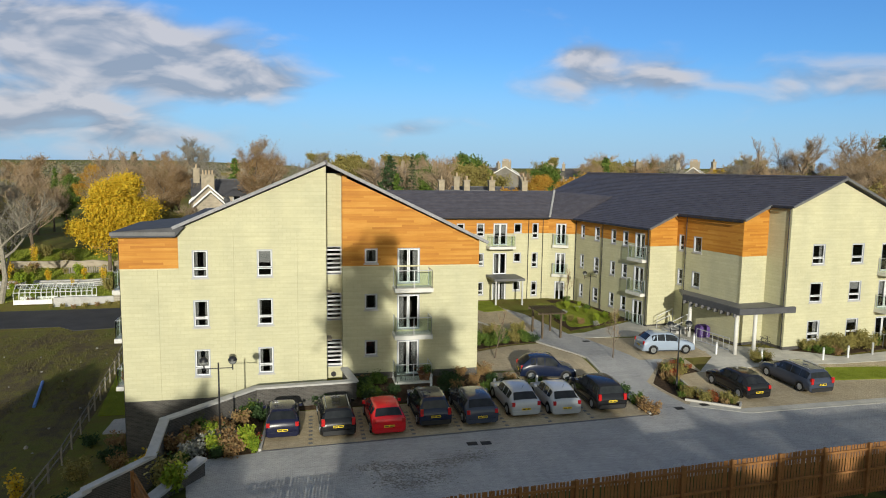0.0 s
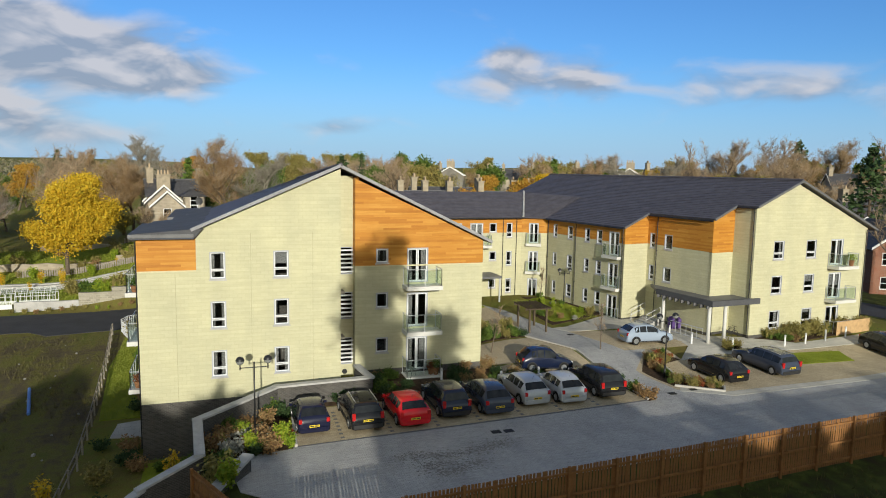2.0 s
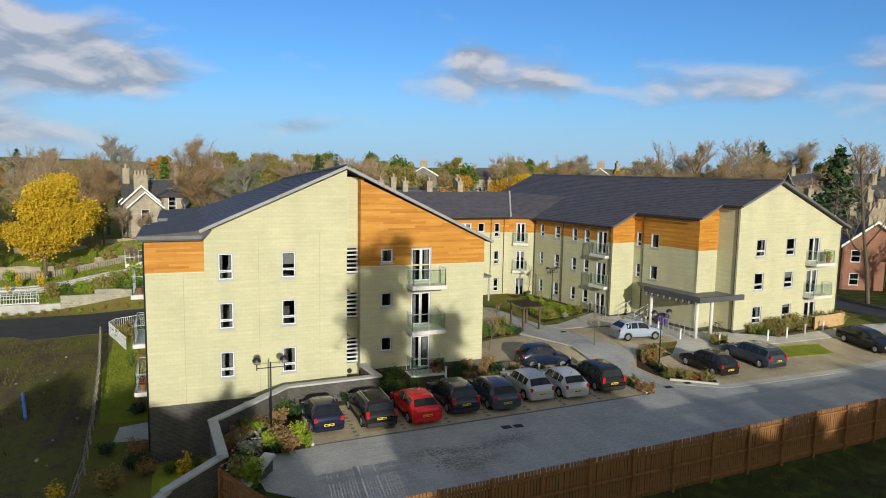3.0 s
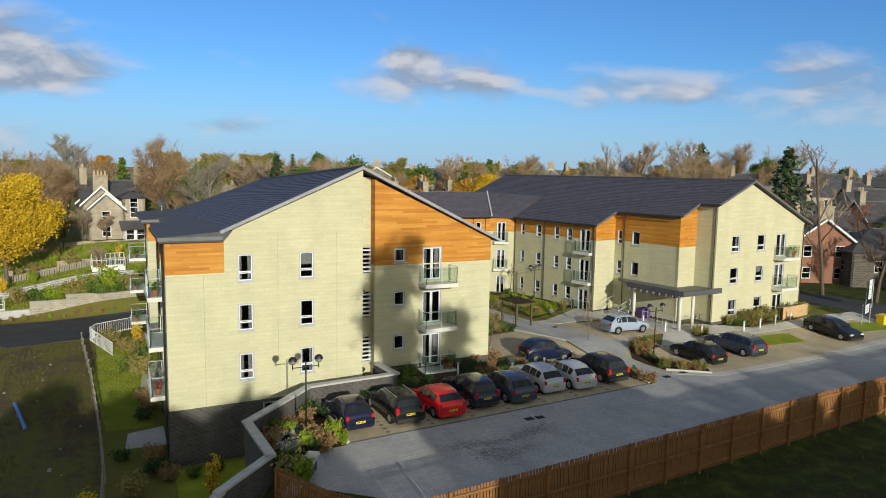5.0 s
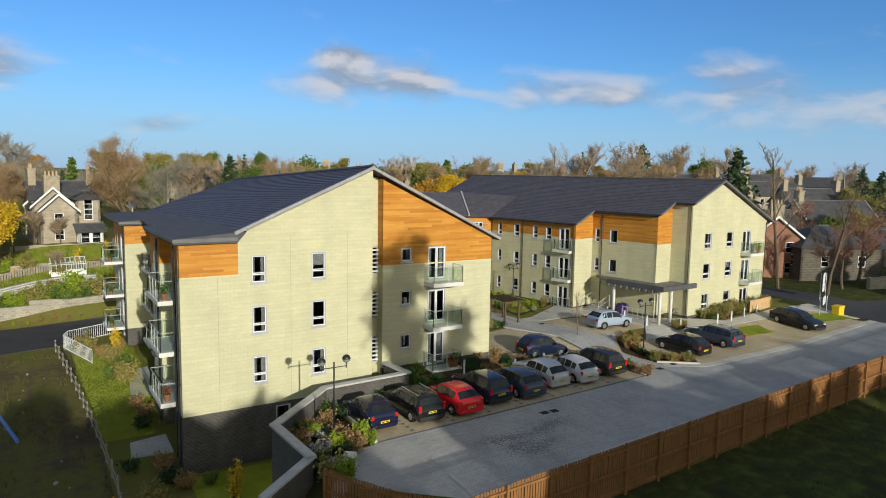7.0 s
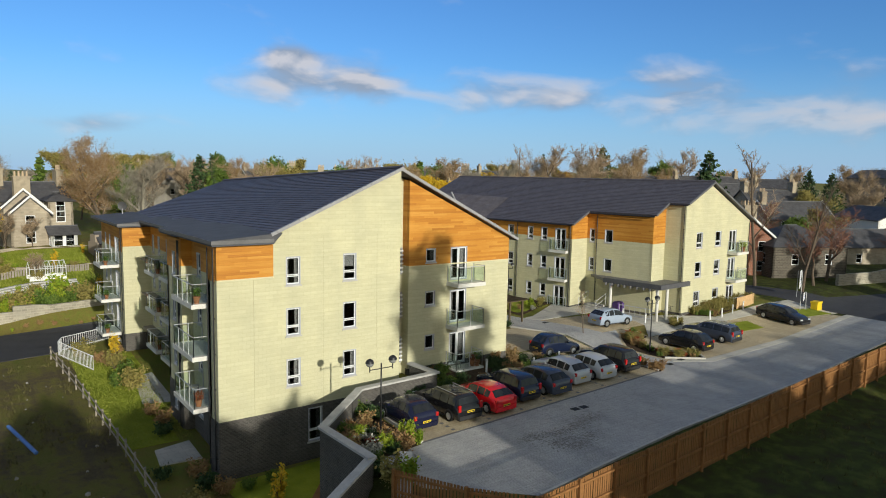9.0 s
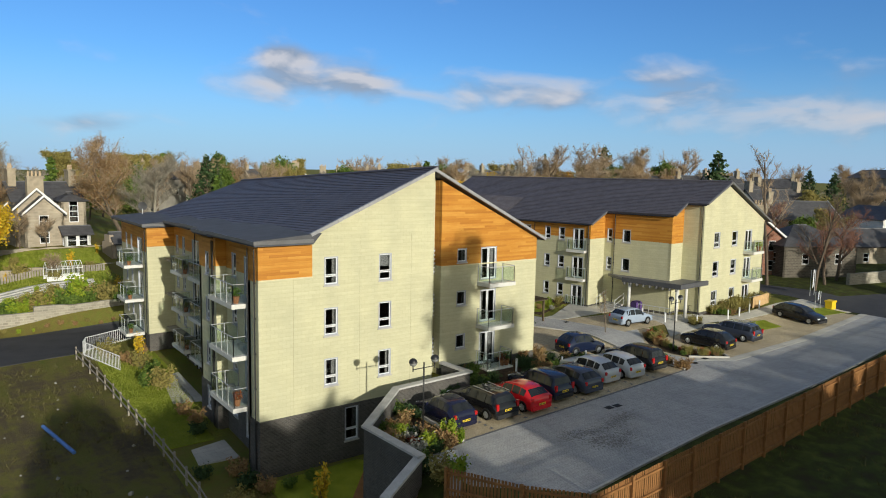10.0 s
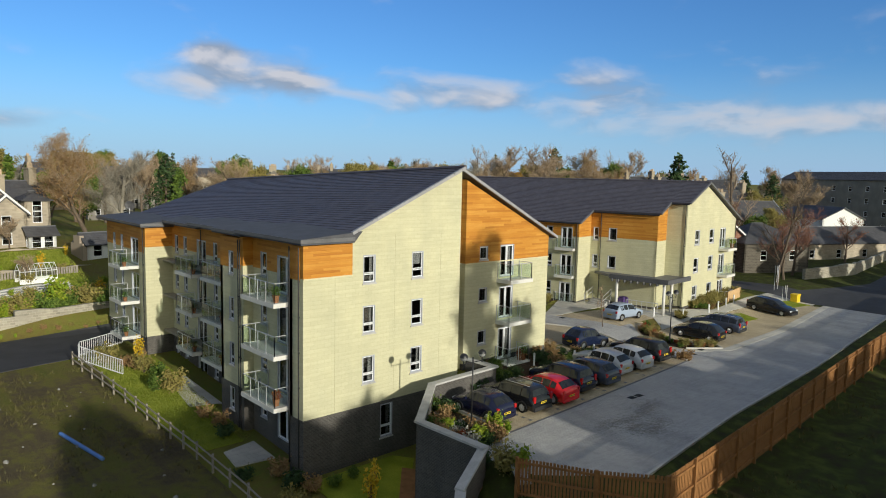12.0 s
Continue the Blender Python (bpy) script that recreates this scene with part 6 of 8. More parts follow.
class Soup:
    """Collects triangles and quads quickly."""

    def __init__(self):
        self.v, self.f = [], []

    def tube(self, a, b, r0, r1, seg=5):
        d = b - a
        if d.length < 1e-6:
            return
        q = d.to_track_quat("Z", "Y")
        n = len(self.v)
        for p, r in ((a, r0), (b, r1)):
            for k in range(seg):
                w = q @ Vector((math.cos(k * math.tau / seg) * r, math.sin(k * math.tau / seg) * r, 0))
                self.v.append((p.x + w.x, p.y + w.y, p.z + w.z))
        for k in range(seg):
            j = (k + 1) % seg
            self.f.append((n + k, n + j, n + seg + j, n + seg + k))

    def leaf(self, p, s, rg, flat=0.0):
        a = Vector((rg.gauss(0, 1), rg.gauss(0, 1), rg.gauss(0, 1) * (1 - flat))).normalized()
        b = a.cross(Vector((rg.gauss(0, 1), rg.gauss(0, 1), rg.gauss(0, 1)))).normalized()
        n = len(self.v)
        for u, w in ((-1, -0.2), (0, -0.62), (1, 0.1), (0.1, 0.62)):
            self.v.append(tuple(p + a * u * s + b * w * s))
        self.f.append((n, n + 1, n + 2, n + 3))

    def twig(self, a, b, w, rg):
        """A thin three-cornered sliver."""
        s = (b - a).cross(Vector((rg.gauss(0, 1), rg.gauss(0, 1), rg.gauss(0, 1)))).normalized() * w
        n = len(self.v)
        self.v += [tuple(a - s), tuple(a + s), tuple(b)]
        self.f.append((n, n + 1, n + 2))

    def mesh(self, name, material):
        me = bpy.data.meshes.new(name)
        me.from_pydata(self.v, [], self.f)
        me.materials.append(MATS[material])
        return me


def grow(h, spread, rg, levels=3, first=0.28, up=0.55, kids=(7, 5, 4), bow=0.12, girth=0.022):
    """Limbs of a broad-leaved tree: a list of (a, b, r0, r1, level)."""
    out = []

    def limb(p, d, length, r, lv):
        n = 4 if lv < 2 else 2
        q, dd = p, d.copy()
        pts = [q]
        for i in range(n):
            dd = (dd + Vector((rg.gauss(0, bow), rg.gauss(0, bow), rg.gauss(0, bow * 0.6) + (0.05 if lv else 0)))).normalized()
            q2 = q + dd * length / n
            ra, rb = r * (1 - 0.62 * i / n), r * (1 - 0.62 * (i + 1) / n)
            out.append((q, q2, ra, rb, lv))
            q = q2
            pts.append(q)
        if lv < levels:
            k = kids[min(lv, len(kids) - 1)]
            for j in range(k):
                f = (first if lv == 0 else 0.3) + (1 - (first if lv == 0 else 0.3)) * (j + rg.random()) / k
                i = min(n - 1, int(f * n))
                base = pts[i].lerp(pts[i + 1], f * n - i)
                az = rg.random() * math.tau + j * 2.4
                side = Vector((math.cos(az), math.sin(az), 0))
                nd = (side * (1.0 if lv == 0 else 0.8) + dd * (up if lv == 0 else 0.6) + Vector((0, 0, up * 0.6 + rg.uniform(-0.15, 0.25)))).normalized()
                ln = (spread * (1.15 - 0.55 * f) if lv == 0 else length * rg.uniform(0.45, 0.68))
                limb(base, nd, ln * rg.uniform(0.8, 1.15), r * (0.42 if lv == 0 else 0.5), lv + 1)
    limb(Vector((0, 0, -0.3)), Vector((0, 0, 1)), h * 0.86, h * girth + 0.05, 0)
    return out


def make_tree(name, label, h, spread, crown, material, seed, leaf=0.3, per=26, twigs=10, bark="bark", levels=3, group="trees", twig_mat=None, kids=(8, 5, 4), up=0.55, girth=0.02, first=0.28, bow=0.12):
    """crown: 'leaf', 'bare' or 'mixed'."""
    rg = random.Random(seed)
    T = thing(name, label, "tree", group)
    limbs = grow(h, spread, rg, levels, first, kids=kids, up=up, girth=girth, bow=bow)
    tr, br, lf = Soup(), Soup(), Soup()
    for a, b, r0, r1, lv in limbs:
        if lv <= 1:
            tr.tube(a, b, r0, r1, 7 if lv == 0 else 5)
        else:
            br.tube(a, b, max(r0, 0.018), max(r1, 0.012), 3)
        if lv >= 2 or (lv == 1 and crown != "bare"):
            if crown in ("leaf", "mixed"):
                n = per if crown == "leaf" else per // 3
                n = int(n * (0.5 if lv == 1 else 1.0))
                L_ = (b - a).length
                for k in range(n):
                    p = a.lerp(b, rg.random()) + Vector((rg.gauss(0, 1), rg.gauss(0, 1), rg.gauss(0, 0.8))) * (0.28 * L_ + 0.3)
                    lf.leaf(p, leaf * rg.uniform(0.6, 1.3), rg)
            if crown in ("bare", "mixed") and lv >= 2:
                L_ = (b - a).length
                d = (b - a).normalized()
                for k in range(twigs):
                    p = a.lerp(b, rg.random())
                    e = (d * 0.6 + Vector((rg.gauss(0, 0.6), rg.gauss(0, 0.6), rg.gauss(0.25, 0.5)))).normalized()
                    q = p + e * L_ * rg.uniform(0.5, 1.3)
                    br.twig(p, q, 0.016, rg)
                    for s in range(2):
                        m_ = p.lerp(q, rg.uniform(0.3, 0.9))
                        e2 = (e + Vector((rg.gauss(0, 0.5), rg.gauss(0, 0.5), rg.gauss(0.1, 0.4)))).normalized()
                        br.twig(m_, m_ + e2 * L_ * rg.uniform(0.25, 0.6), 0.011, rg)
    for nm, sp, mt in (("trunk", tr, bark), ("branch_head", br, twig_mat or bark), ("crown", lf, material)):
        if sp.v:
            ob_ = new(nm, sp.mesh(nm, mt))
            ob_.parent = T
            if nm != "trunk":
                tagged(ob_, kind="stuff")
    return T


def make_conifer(name, label, h, r, material, seed, group="conifers", sparse=False):
    rg = random.Random(seed)
    T = thing(name, label, "tree", group)
    tr, lf = Soup(), Soup()
    tr.tube(Vector((0, 0, -0.3)), Vector((0, 0, h * 0.97)), h * 0.018 + 0.06, 0.03, 7)
    tiers = int(h / (0.55 if not sparse else 0.9))
    for i in range(tiers):
        f = (i + 0.6) / tiers
        z = h * (0.08 + 0.92 * f)
        rr = r * (1 - f) ** 0.8 + 0.15
        for k in range(int(9 + 8 * (1 - f))):
            az = rg.random() * math.tau
            ln = rr * rg.uniform(0.6, 1.1)
            d = Vector((math.cos(az), math.sin(az), rg.uniform(-0.35, 0.05)))
            tr.tube(Vector((0, 0, z)), Vector((0, 0, z)) + d * ln * 0.8, 0.03, 0.012, 3)
            for s in range(7 if not sparse else 4):
                p = Vector((0, 0, z)) + d * ln * rg.uniform(0.25, 1.0) + Vector((rg.gauss(0, 0.14), rg.gauss(0, 0.14), rg.gauss(0, 0.16)))
                lf.leaf(p, rg.uniform(0.14, 0.34), rg, 0.4)
    new("trunk", tr.mesh("trunk", "bark")).parent = T
    new("crown", lf.mesh("crown", material)).parent = T
    return T


def stand(ob, x, y, turn=0.0, s=1.0, dz=0.0, z=None):
    zz = (ground_z(x, y) if z is None else z) + dz
    ob.matrix_basis = pose(x, y, zz, 0, 0, turn) @ Matrix.Scale(s, 4)
    return ob


def copy_at(ob, x, y, turn=0.0, s=1.0, z=None, sz=1.0, dz=0.0):
    c = copy_thing(ob, Matrix())
    c.matrix_basis = pose(x, y, (ground_z(x, y) if z is None else z) + dz, 0, 0, turn) @ Matrix.Diagonal((s, s, s * sz, 1))
    return c


YEL = make_tree("tree", "broad tree in full golden yellow leaf", 11, 4.6, "leaf", "leaf_yellow", 3, 0.145, 190, kids=(12, 6, 4), up=0.45, bow=0.06, first=0.2)
RUS = make_tree("tree", "tall beech with thin russet autumn leaves", 15, 5.6, "mixed", "leaf_russet", 5, 0.085, 84, 14, kids=(9, 6, 4), twig_mat="twig_brown")
ORA = make_tree("tree", "tree in orange autumn leaf", 12, 4.0, "leaf", "leaf_orange", 8, 0.19, 40)
OLI = make_tree("tree", "tree in dull olive-brown late leaf", 13, 5.0, "leaf", "leaf_olive", 9, 0.2, 36)
GRE = make_tree("tree", "rounded tree still in green leaf", 9, 3.8, "leaf", "leaf_green", 12, 0.2, 44)
BAR = make_tree("tree", "leafless pale-barked tree with fine twigs", 16, 6.0, "bare", "leaf_olive", 14, twigs=13, bark="bark_pale", twig_mat="twig_grey", kids=(9, 6, 5))
BRO = make_tree("tree", "leafless brown tree with a dense head of twigs", 14, 5.4, "bare", "leaf_olive", 15, twigs=14, twig_mat="twig_brown", kids=(9, 6, 5))
RED = make_tree("tree", "small street tree with a reddish haze of twigs", 9, 3.6, "mixed", "twig_red", 16, 0.07, 10, 4, twig_mat="twig_red")
SLIM = make_tree("tree", "tall thin leafless street tree with whippy limbs", 16, 3.0, "bare", "leaf_olive", 17, twigs=5, twig_mat="twig_brown", kids=(7, 4, 3), up=1.1, girth=0.009)
FIR = make_conifer("conifer", "tall dark fir with a pointed top", 18, 3.2, "leaf_dark", 21, sparse=True)
CYP = make_conifer("conifer", "dense dark green conifer with a broad base", 11, 4.4, "leaf_dark", 22)
CY2 = make_conifer("conifer", "slim mid-green cypress with a pointed top", 9, 1.5, "leaf_green", 23)

# named trees of the middle distance
stand(YEL, -24.6, 87.5, 20, 0.9, z=1.2)
stand(BAR, -33.0, 78.0, 10, 0.85, z=-1.0)
stand(RUS, -4.9, 106.0, 0, 0.94, z=2.6)
copy_at(BAR, -0.4, 104.5, 70, 0.82, z=2.2)
copy_at(BAR, -19.5, 122, 200, 0.9, z=3.5)
copy_at(RUS, -24.5, 108, 140, 0.72, z=2.0)
stand(BRO, -36, 96, 30, 0.8, z=0.5)
copy_at(BRO, -28.5, 108, 210, 0.95, z=1.0)
stand(CYP, 72.0, 64.5, 0, 1.42, z=2.0)
stand(FIR, 150, 178, 0, 1.08, z=2.5)
stand(RED, 63.5, 44.0, 0, 0.85)
copy_at(RED, 69, 45.0, 120, 1.0)
for x, y, k, t_, s in ((93, 45.5, RED, 70, 0.8), (95, 57, OLI, 10, 0.6), (88, 58, GRE, 40, 0.7), (120, 70, OLI, 5, 0.8), (104, 74, CYP, 5, 0.8), (128, 58, YEL, 60, 0.6), (136, 66, BRO, 70, 0.8), (150, 80, CYP, 0, 1.3), (160, 78, BRO, 0, 1.0), (84, 60.5, RED, 0, 1.0)):
    copy_at(k, x, y, t_, s)
stand(SLIM, 56.5, 47.8, 0, 1.15)
STR = make_tree("tree", "leafless street tree with forking limbs and dark bark", 13, 3.6, "bare", "leaf_olive", 19, twigs=3, twig_mat="bark", kids=(6, 4, 3), up=0.9, girth=0.011, bow=0.06)
stand(STR, 57.7, 42.7, 0, 1.0)
stand(CY2, -12.1, 114, 0, 1.3, z=3)
copy_at(CY2, -9.4, 117, 60, 1.15, z=3)
copy_at(CYP, 16, 135, 30, 1.2, z=3)
copy_at(FIR, 23, 150, 70, 0.78, z=3)
stand(ORA, 40.5, 100, 0, 0.95, z=1.5)
copy_at(ORA, 32, 99, 80, 0.8, z=1.5)
copy_at(YEL, 44, 97, 90, 0.9, z=2.0)
stand(OLI, 72, 152, 0, 1.05, z=2.0)
stand(GRE, 52, 118, 0, 1.0, z=3.0)
copy_at(CY2, 54, 117, 10, 1.5, z=2.5)
copy_at(BAR, 84, 148, 30, 0.95, z=2.0)
copy_at(YEL, 100, 150, 30, 1.0, z=2.0)
copy_at(BRO, 104, 142, 0, 1.05, z=2.0)
copy_at(BRO, 118, 128, 130, 1.05, z=2.0)
copy_at(RUS, 92, 96, 40, 0.9, z=2)
copy_at(RUS, 101, 100, 240, 0.95, z=2)
copy_at(OLI, 84, 92, 30, 0.85, z=2)
copy_at(BRO, -17.4, 100.2, 40, 0.3)
copy_at(BRO, -14.6, 100.6, 140, 0.24)
copy_at(OLI, -19.6, 99.5, 80, 0.34)
copy_at(BRO, -15.6, 86.9, 20, 0.2)
copy_at(SLIM, 112, 150, 40, 1.4, z=2)
copy_at(BRO, 126, 152, 60, 1.35, z=2)
copy_at(CYP, 149, 150, 60, 1.95, z=2)
copy_at(BRO, 138, 147, 160, 1.4, z=2)
copy_at(RUS, 160, 142, 250, 1.35, z=2)
copy_at(BRO, 168, 134, 20, 1.35, z=2)

# hedges and woods further off
rgt = random.Random(77)
KIND = [(RUS, 4), (OLI, 3), (BRO, 5), (BAR, 3), (ORA, 1), (GRE, 2), (CYP, 1), (CY2, 1)]
POOL = [k for k, n in KIND for _ in range(n)]
for i in range(190):
    az = radians(-34 + 118 * (i + rgt.random()) / 190)
    d = rgt.choice((rgt.uniform(125, 190), rgt.uniform(170, 300), rgt.uniform(220, 420)))
    x, y = -14 + math.sin(az) * d, 5 + math.cos(az) * d
    if x > 95 and y < 110:
        continue
    k = rgt.choice(POOL)
    drop = -2.0 if az < radians(-12) else 0.0
    top = 13.4 + d * rgt.choice((rgt.uniform(-0.012, 0.008), rgt.uniform(0.004, 0.02))) + drop
    h = {RUS: 15, OLI: 13, BRO: 14, BAR: 16, ORA: 12, GRE: 9, CYP: 11, CY2: 9}[k]
    s = min(1.5, max(0.6, (top - ground_z(x, y)) / h))
    copy_at(k, x, y, rgt.uniform(0, 360), s, z=top - h * s)
for i in range(46):                       # trees about the gardens to the north-west
    x, y = rgt.uniform(-75, -20), rgt.uniform(74, 135)
    if (abs(x + 23) < 7 and y < 96) or (x > -34 and y < 106):
        continue
    k = rgt.choice([BRO, OLI, GRE, RUS, BAR, CYP])
    s = rgt.uniform(0.5, 0.8)
    copy_at(k, x, y, rgt.uniform(0, 360), s)

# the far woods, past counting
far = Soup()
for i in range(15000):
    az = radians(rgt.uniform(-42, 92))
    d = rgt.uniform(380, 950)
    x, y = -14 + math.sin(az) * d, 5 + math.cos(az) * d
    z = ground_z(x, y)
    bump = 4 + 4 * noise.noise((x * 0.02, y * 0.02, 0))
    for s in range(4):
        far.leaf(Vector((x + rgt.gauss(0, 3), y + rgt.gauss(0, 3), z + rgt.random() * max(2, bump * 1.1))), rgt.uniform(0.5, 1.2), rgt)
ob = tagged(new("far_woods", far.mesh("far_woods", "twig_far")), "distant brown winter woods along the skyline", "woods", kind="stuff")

# unseen trees around the viewpoint, placed to lay long shadows over the site
SHD = make_tree("tree", "dense broad tree out of view, placed to cast shade", 15, 2.9, "leaf", "leaf_olive", 35, 0.55, 34, kids=(10, 6, 4), group="shelter belt")
SHC = make_conifer("conifer", "broad dark conifer out of view, placed to cast shade", 19, 4.6, "leaf_dark", 33, group="shelter belt")
SHP = make_tree("tree", "tall tree with a bare trunk and a thin high crown", 24, 2.4, "leaf", "leaf_olive", 38, 0.24, 2, kids=(10, 6, 4), group="shelter belt", first=0.70, bow=0.035)
SHB = make_tree("tree", "broad upright tree out of view, placed to cast shade", 15, 2.9, "leaf", "leaf_olive", 36, 0.5, 20, kids=(10, 6, 4), group="shelter belt", bow=0.03)
stand(SHP, -4.3, -20.0, 15, 1.10, z=-0.5)
copy_at(SHP, -6.0, -19.0, 130, 1.17, z=-0.5)
copy_at(SHP, 0.3, -20.0, 250, 0.95, z=-0.5)
stand(SHB, -1.4, -16.5, 0, 1.02, z=-0.6)
for x, y, s_ in ((0.6, -15.5, 1.0), (2.2, -18.0, 1.04), (4.4, -16.5, 1.02), (-17.8, -20.0, 1.06), (-15.6, -20.0, 1.06), (66, 8, 1.0), (72, 5, 1.0), (79, 9, 1.05), (86, 7, 1.0), (94, 10, 1.05), (102, 8, 1.0), (111, 12, 1.0)):
    copy_at(SHB, x, y, x * 50, s_, z=-0.6)
stand(SHC, 6.0, -20.0, 0, 0.78, z=-0.5)
stand(SHD, 2.2, -15.0, 0, 0.96, z=-0.6)
for x, y, s, k in ((4.6, -17, 0.93, SHD), (7.4, -15, 0.95, SHD), (9.6, -18, 0.97, SHD), (11.8, -16, 0.95, SHD), (0.9, -18, 0.96, SHD), (5.6, -12, 0.86, SHD), (10.4, -12, 0.86, SHD),
                   (2.8, -22.5, 1.03, SHD), (7.2, -22.5, 1.03, SHD), (10.8, -22.5, 1.03, SHD), (-16.7, -21, 1.2, SHD), (-17.8, -17, 1.1, SHD), (-20.4, -20, 1.2, SHD), (-22.6, -18, 1.06, SHD), (-24.0, -18, 0.94, SHD), (-30.5, -18, 0.9, SHD), (-35.5, -19, 0.8, SHD), (-44, -20, 0.86, SHD), (-27.2, -17, 0.92, SHD), (-33.0, -16, 0.88, SHD), (-39.5, -18, 0.9, SHD), (-48.5, -19, 0.9, SHD), (-53, -21, 0.85, SHD), (15.5, -24, 1.0, SHD), (19, -25, 1.04, SHD), (22.5, -26, 1.08, SHD), (25.5, -28, 1.08, SHD), (29, -26, 0.98, SHD), (32.5, -28, 0.77, SHD), (36, -27, 0.76, SHD), (40, -29, 0.8, SHD), (43.5, -27, 0.77, SHD), (47, -28, 0.78, SHD), (51, -29, 0.8, SHD), (-24.5, -22, 0.98, SHD), (-29.5, -23, 0.96, SHD), (-36.5, -22, 0.94, SHD), (-42, -23, 0.95, SHD), (-57, -22, 0.9, SHD)):
    copy_at(k, x, y, x * 37, s, z=-0.6)


# shrubs and border plants
def make_shrub(name, label, r, h, mats, seed, leaf=0.08, n=900, group="border shrubs"):
    rg = random.Random(seed)
    T = thing(name, label, "shrub", group)
    st, lf = Soup(), Soup()
    for k in range(12):
        a = rg.random() * math.tau
        e = Vector((math.cos(a) * r * rg.uniform(0.3, 0.9), math.sin(a) * r * rg.uniform(0.3, 0.9), h * rg.uniform(0.5, 0.95)))
        st.tube(Vector((0, 0, -0.05)), e * 0.5 + Vector((0, 0, h * 0.1)), 0.016, 0.011, 3)
        st.tube(e * 0.5 + Vector((0, 0, h * 0.1)), e, 0.011, 0.004, 3)
        for j in range(n // 12):
            p = e * rg.uniform(0.35, 1.05) + Vector((rg.gauss(0, r * 0.16), rg.gauss(0, r * 0.16), rg.gauss(0, h * 0.13)))
            p.z = max(p.z, 0.04)
            lf.leaf(p, leaf * rg.uniform(0.6, 1.4), rg)
    new("stem", st.mesh("stem", "bark")).parent = T
    fo = tagged(new("foliage", lf.mesh("foliage", mats)), kind="stuff")
    fo.parent = T
    return T


SH = {
    "green": make_shrub("shrub", "dark green leafy border shrub in the bed", 0.7, 0.9, "leaf_green", 41),
    "dark": make_shrub("shrub", "low dark evergreen shrub in shade", 0.8, 0.8, "leaf_dark", 42),
    "red": make_shrub("shrub", "small shrub turned deep red for autumn", 0.55, 0.75, "leaf_red", 43, 0.07, 700),
    "yellow": make_shrub("shrub", "upright shrub with yellow-green leaves", 0.5, 1.1, "leaf_bright", 44, 0.08, 700),
    "grey": make_shrub("shrub", "rounded grey-leaved lavender bush", 0.6, 0.6, "leaf_grey", 45, 0.05, 900),
    "rust": make_shrub("shrub", "rust-brown shrub in autumn leaf", 0.7, 0.9, "leaf_russet", 46, 0.07, 800),
    "olive": make_shrub("shrub", "straggling shrub with olive-green leaves", 0.9, 1.2, "leaf_olive", 47, 0.08, 900),
    "gold": make_shrub("shrub", "slender sapling with gold leaves", 0.4, 1.7, "leaf_yellow", 48, 0.07, 420),
}
used = set()


def shrub(kind, x, y, s=1.0, z=None):
    b = SH[kind]
    t = (x * 97 + y * 31) % 360
    if kind not in used:
        used.add(kind)
        return stand(b, x, y, t, s, 0.04, z)
    return copy_at(b, x, y, t, s, z=z, dz=0.04)


def inside(p, poly):
    x, y = p
    hit = False
    for (xa, ya), (xb, yb) in zip(poly, poly[1:] + poly[:1]):
        if (ya > y) != (yb > y) and x < (xb - xa) * (y - ya) / (yb - ya) + xa:
            hit = not hit
    return hit


rgs = random.Random(19)
for (n_, poly), mixk, count, smin, smax in ((BEDS[0], ["red", "green", "rust", "yellow", "grey", "rust", "dark"], 30, 0.55, 1.0), (BEDS[1], ["dark", "dark", "green", "dark", "rust"], 60, 0.5, 0.85), (BEDS[2], ["red", "rust", "red", "green", "olive"], 34, 0.4, 0.65),
                                            (BEDS[3], ["olive", "rust", "olive", "green"], 34, 0.6, 1.0), (BEDS[4], ["dark", "green", "green", "olive"], 44, 0.5, 0.9), (BEDS[5], ["olive", "green", "rust", "yellow", "grey"], 20, 0.4, 0.65), (BEDS[6], ["olive", "green"], 6, 0.4, 0.6)):
    xs, ys = [p[0] for p in poly], [p[1] for p in poly]
    n, tries = 0, 0
    while n < count and tries < 4000:
        tries += 1
        p = (rgs.uniform(min(xs), max(xs)), rgs.uniform(min(ys), max(ys)))
        if inside(p, poly) and not (3.0 < p[0] < 6.0 and 38.7 < p[1]):
            shrub(rgs.choice(mixk), *p, rgs.uniform(smin, smax))
            n += 1
shrub("yellow", -4.9, 32.7, 1.1)
shrub("grey", -7.2, 32.1, 1.3)
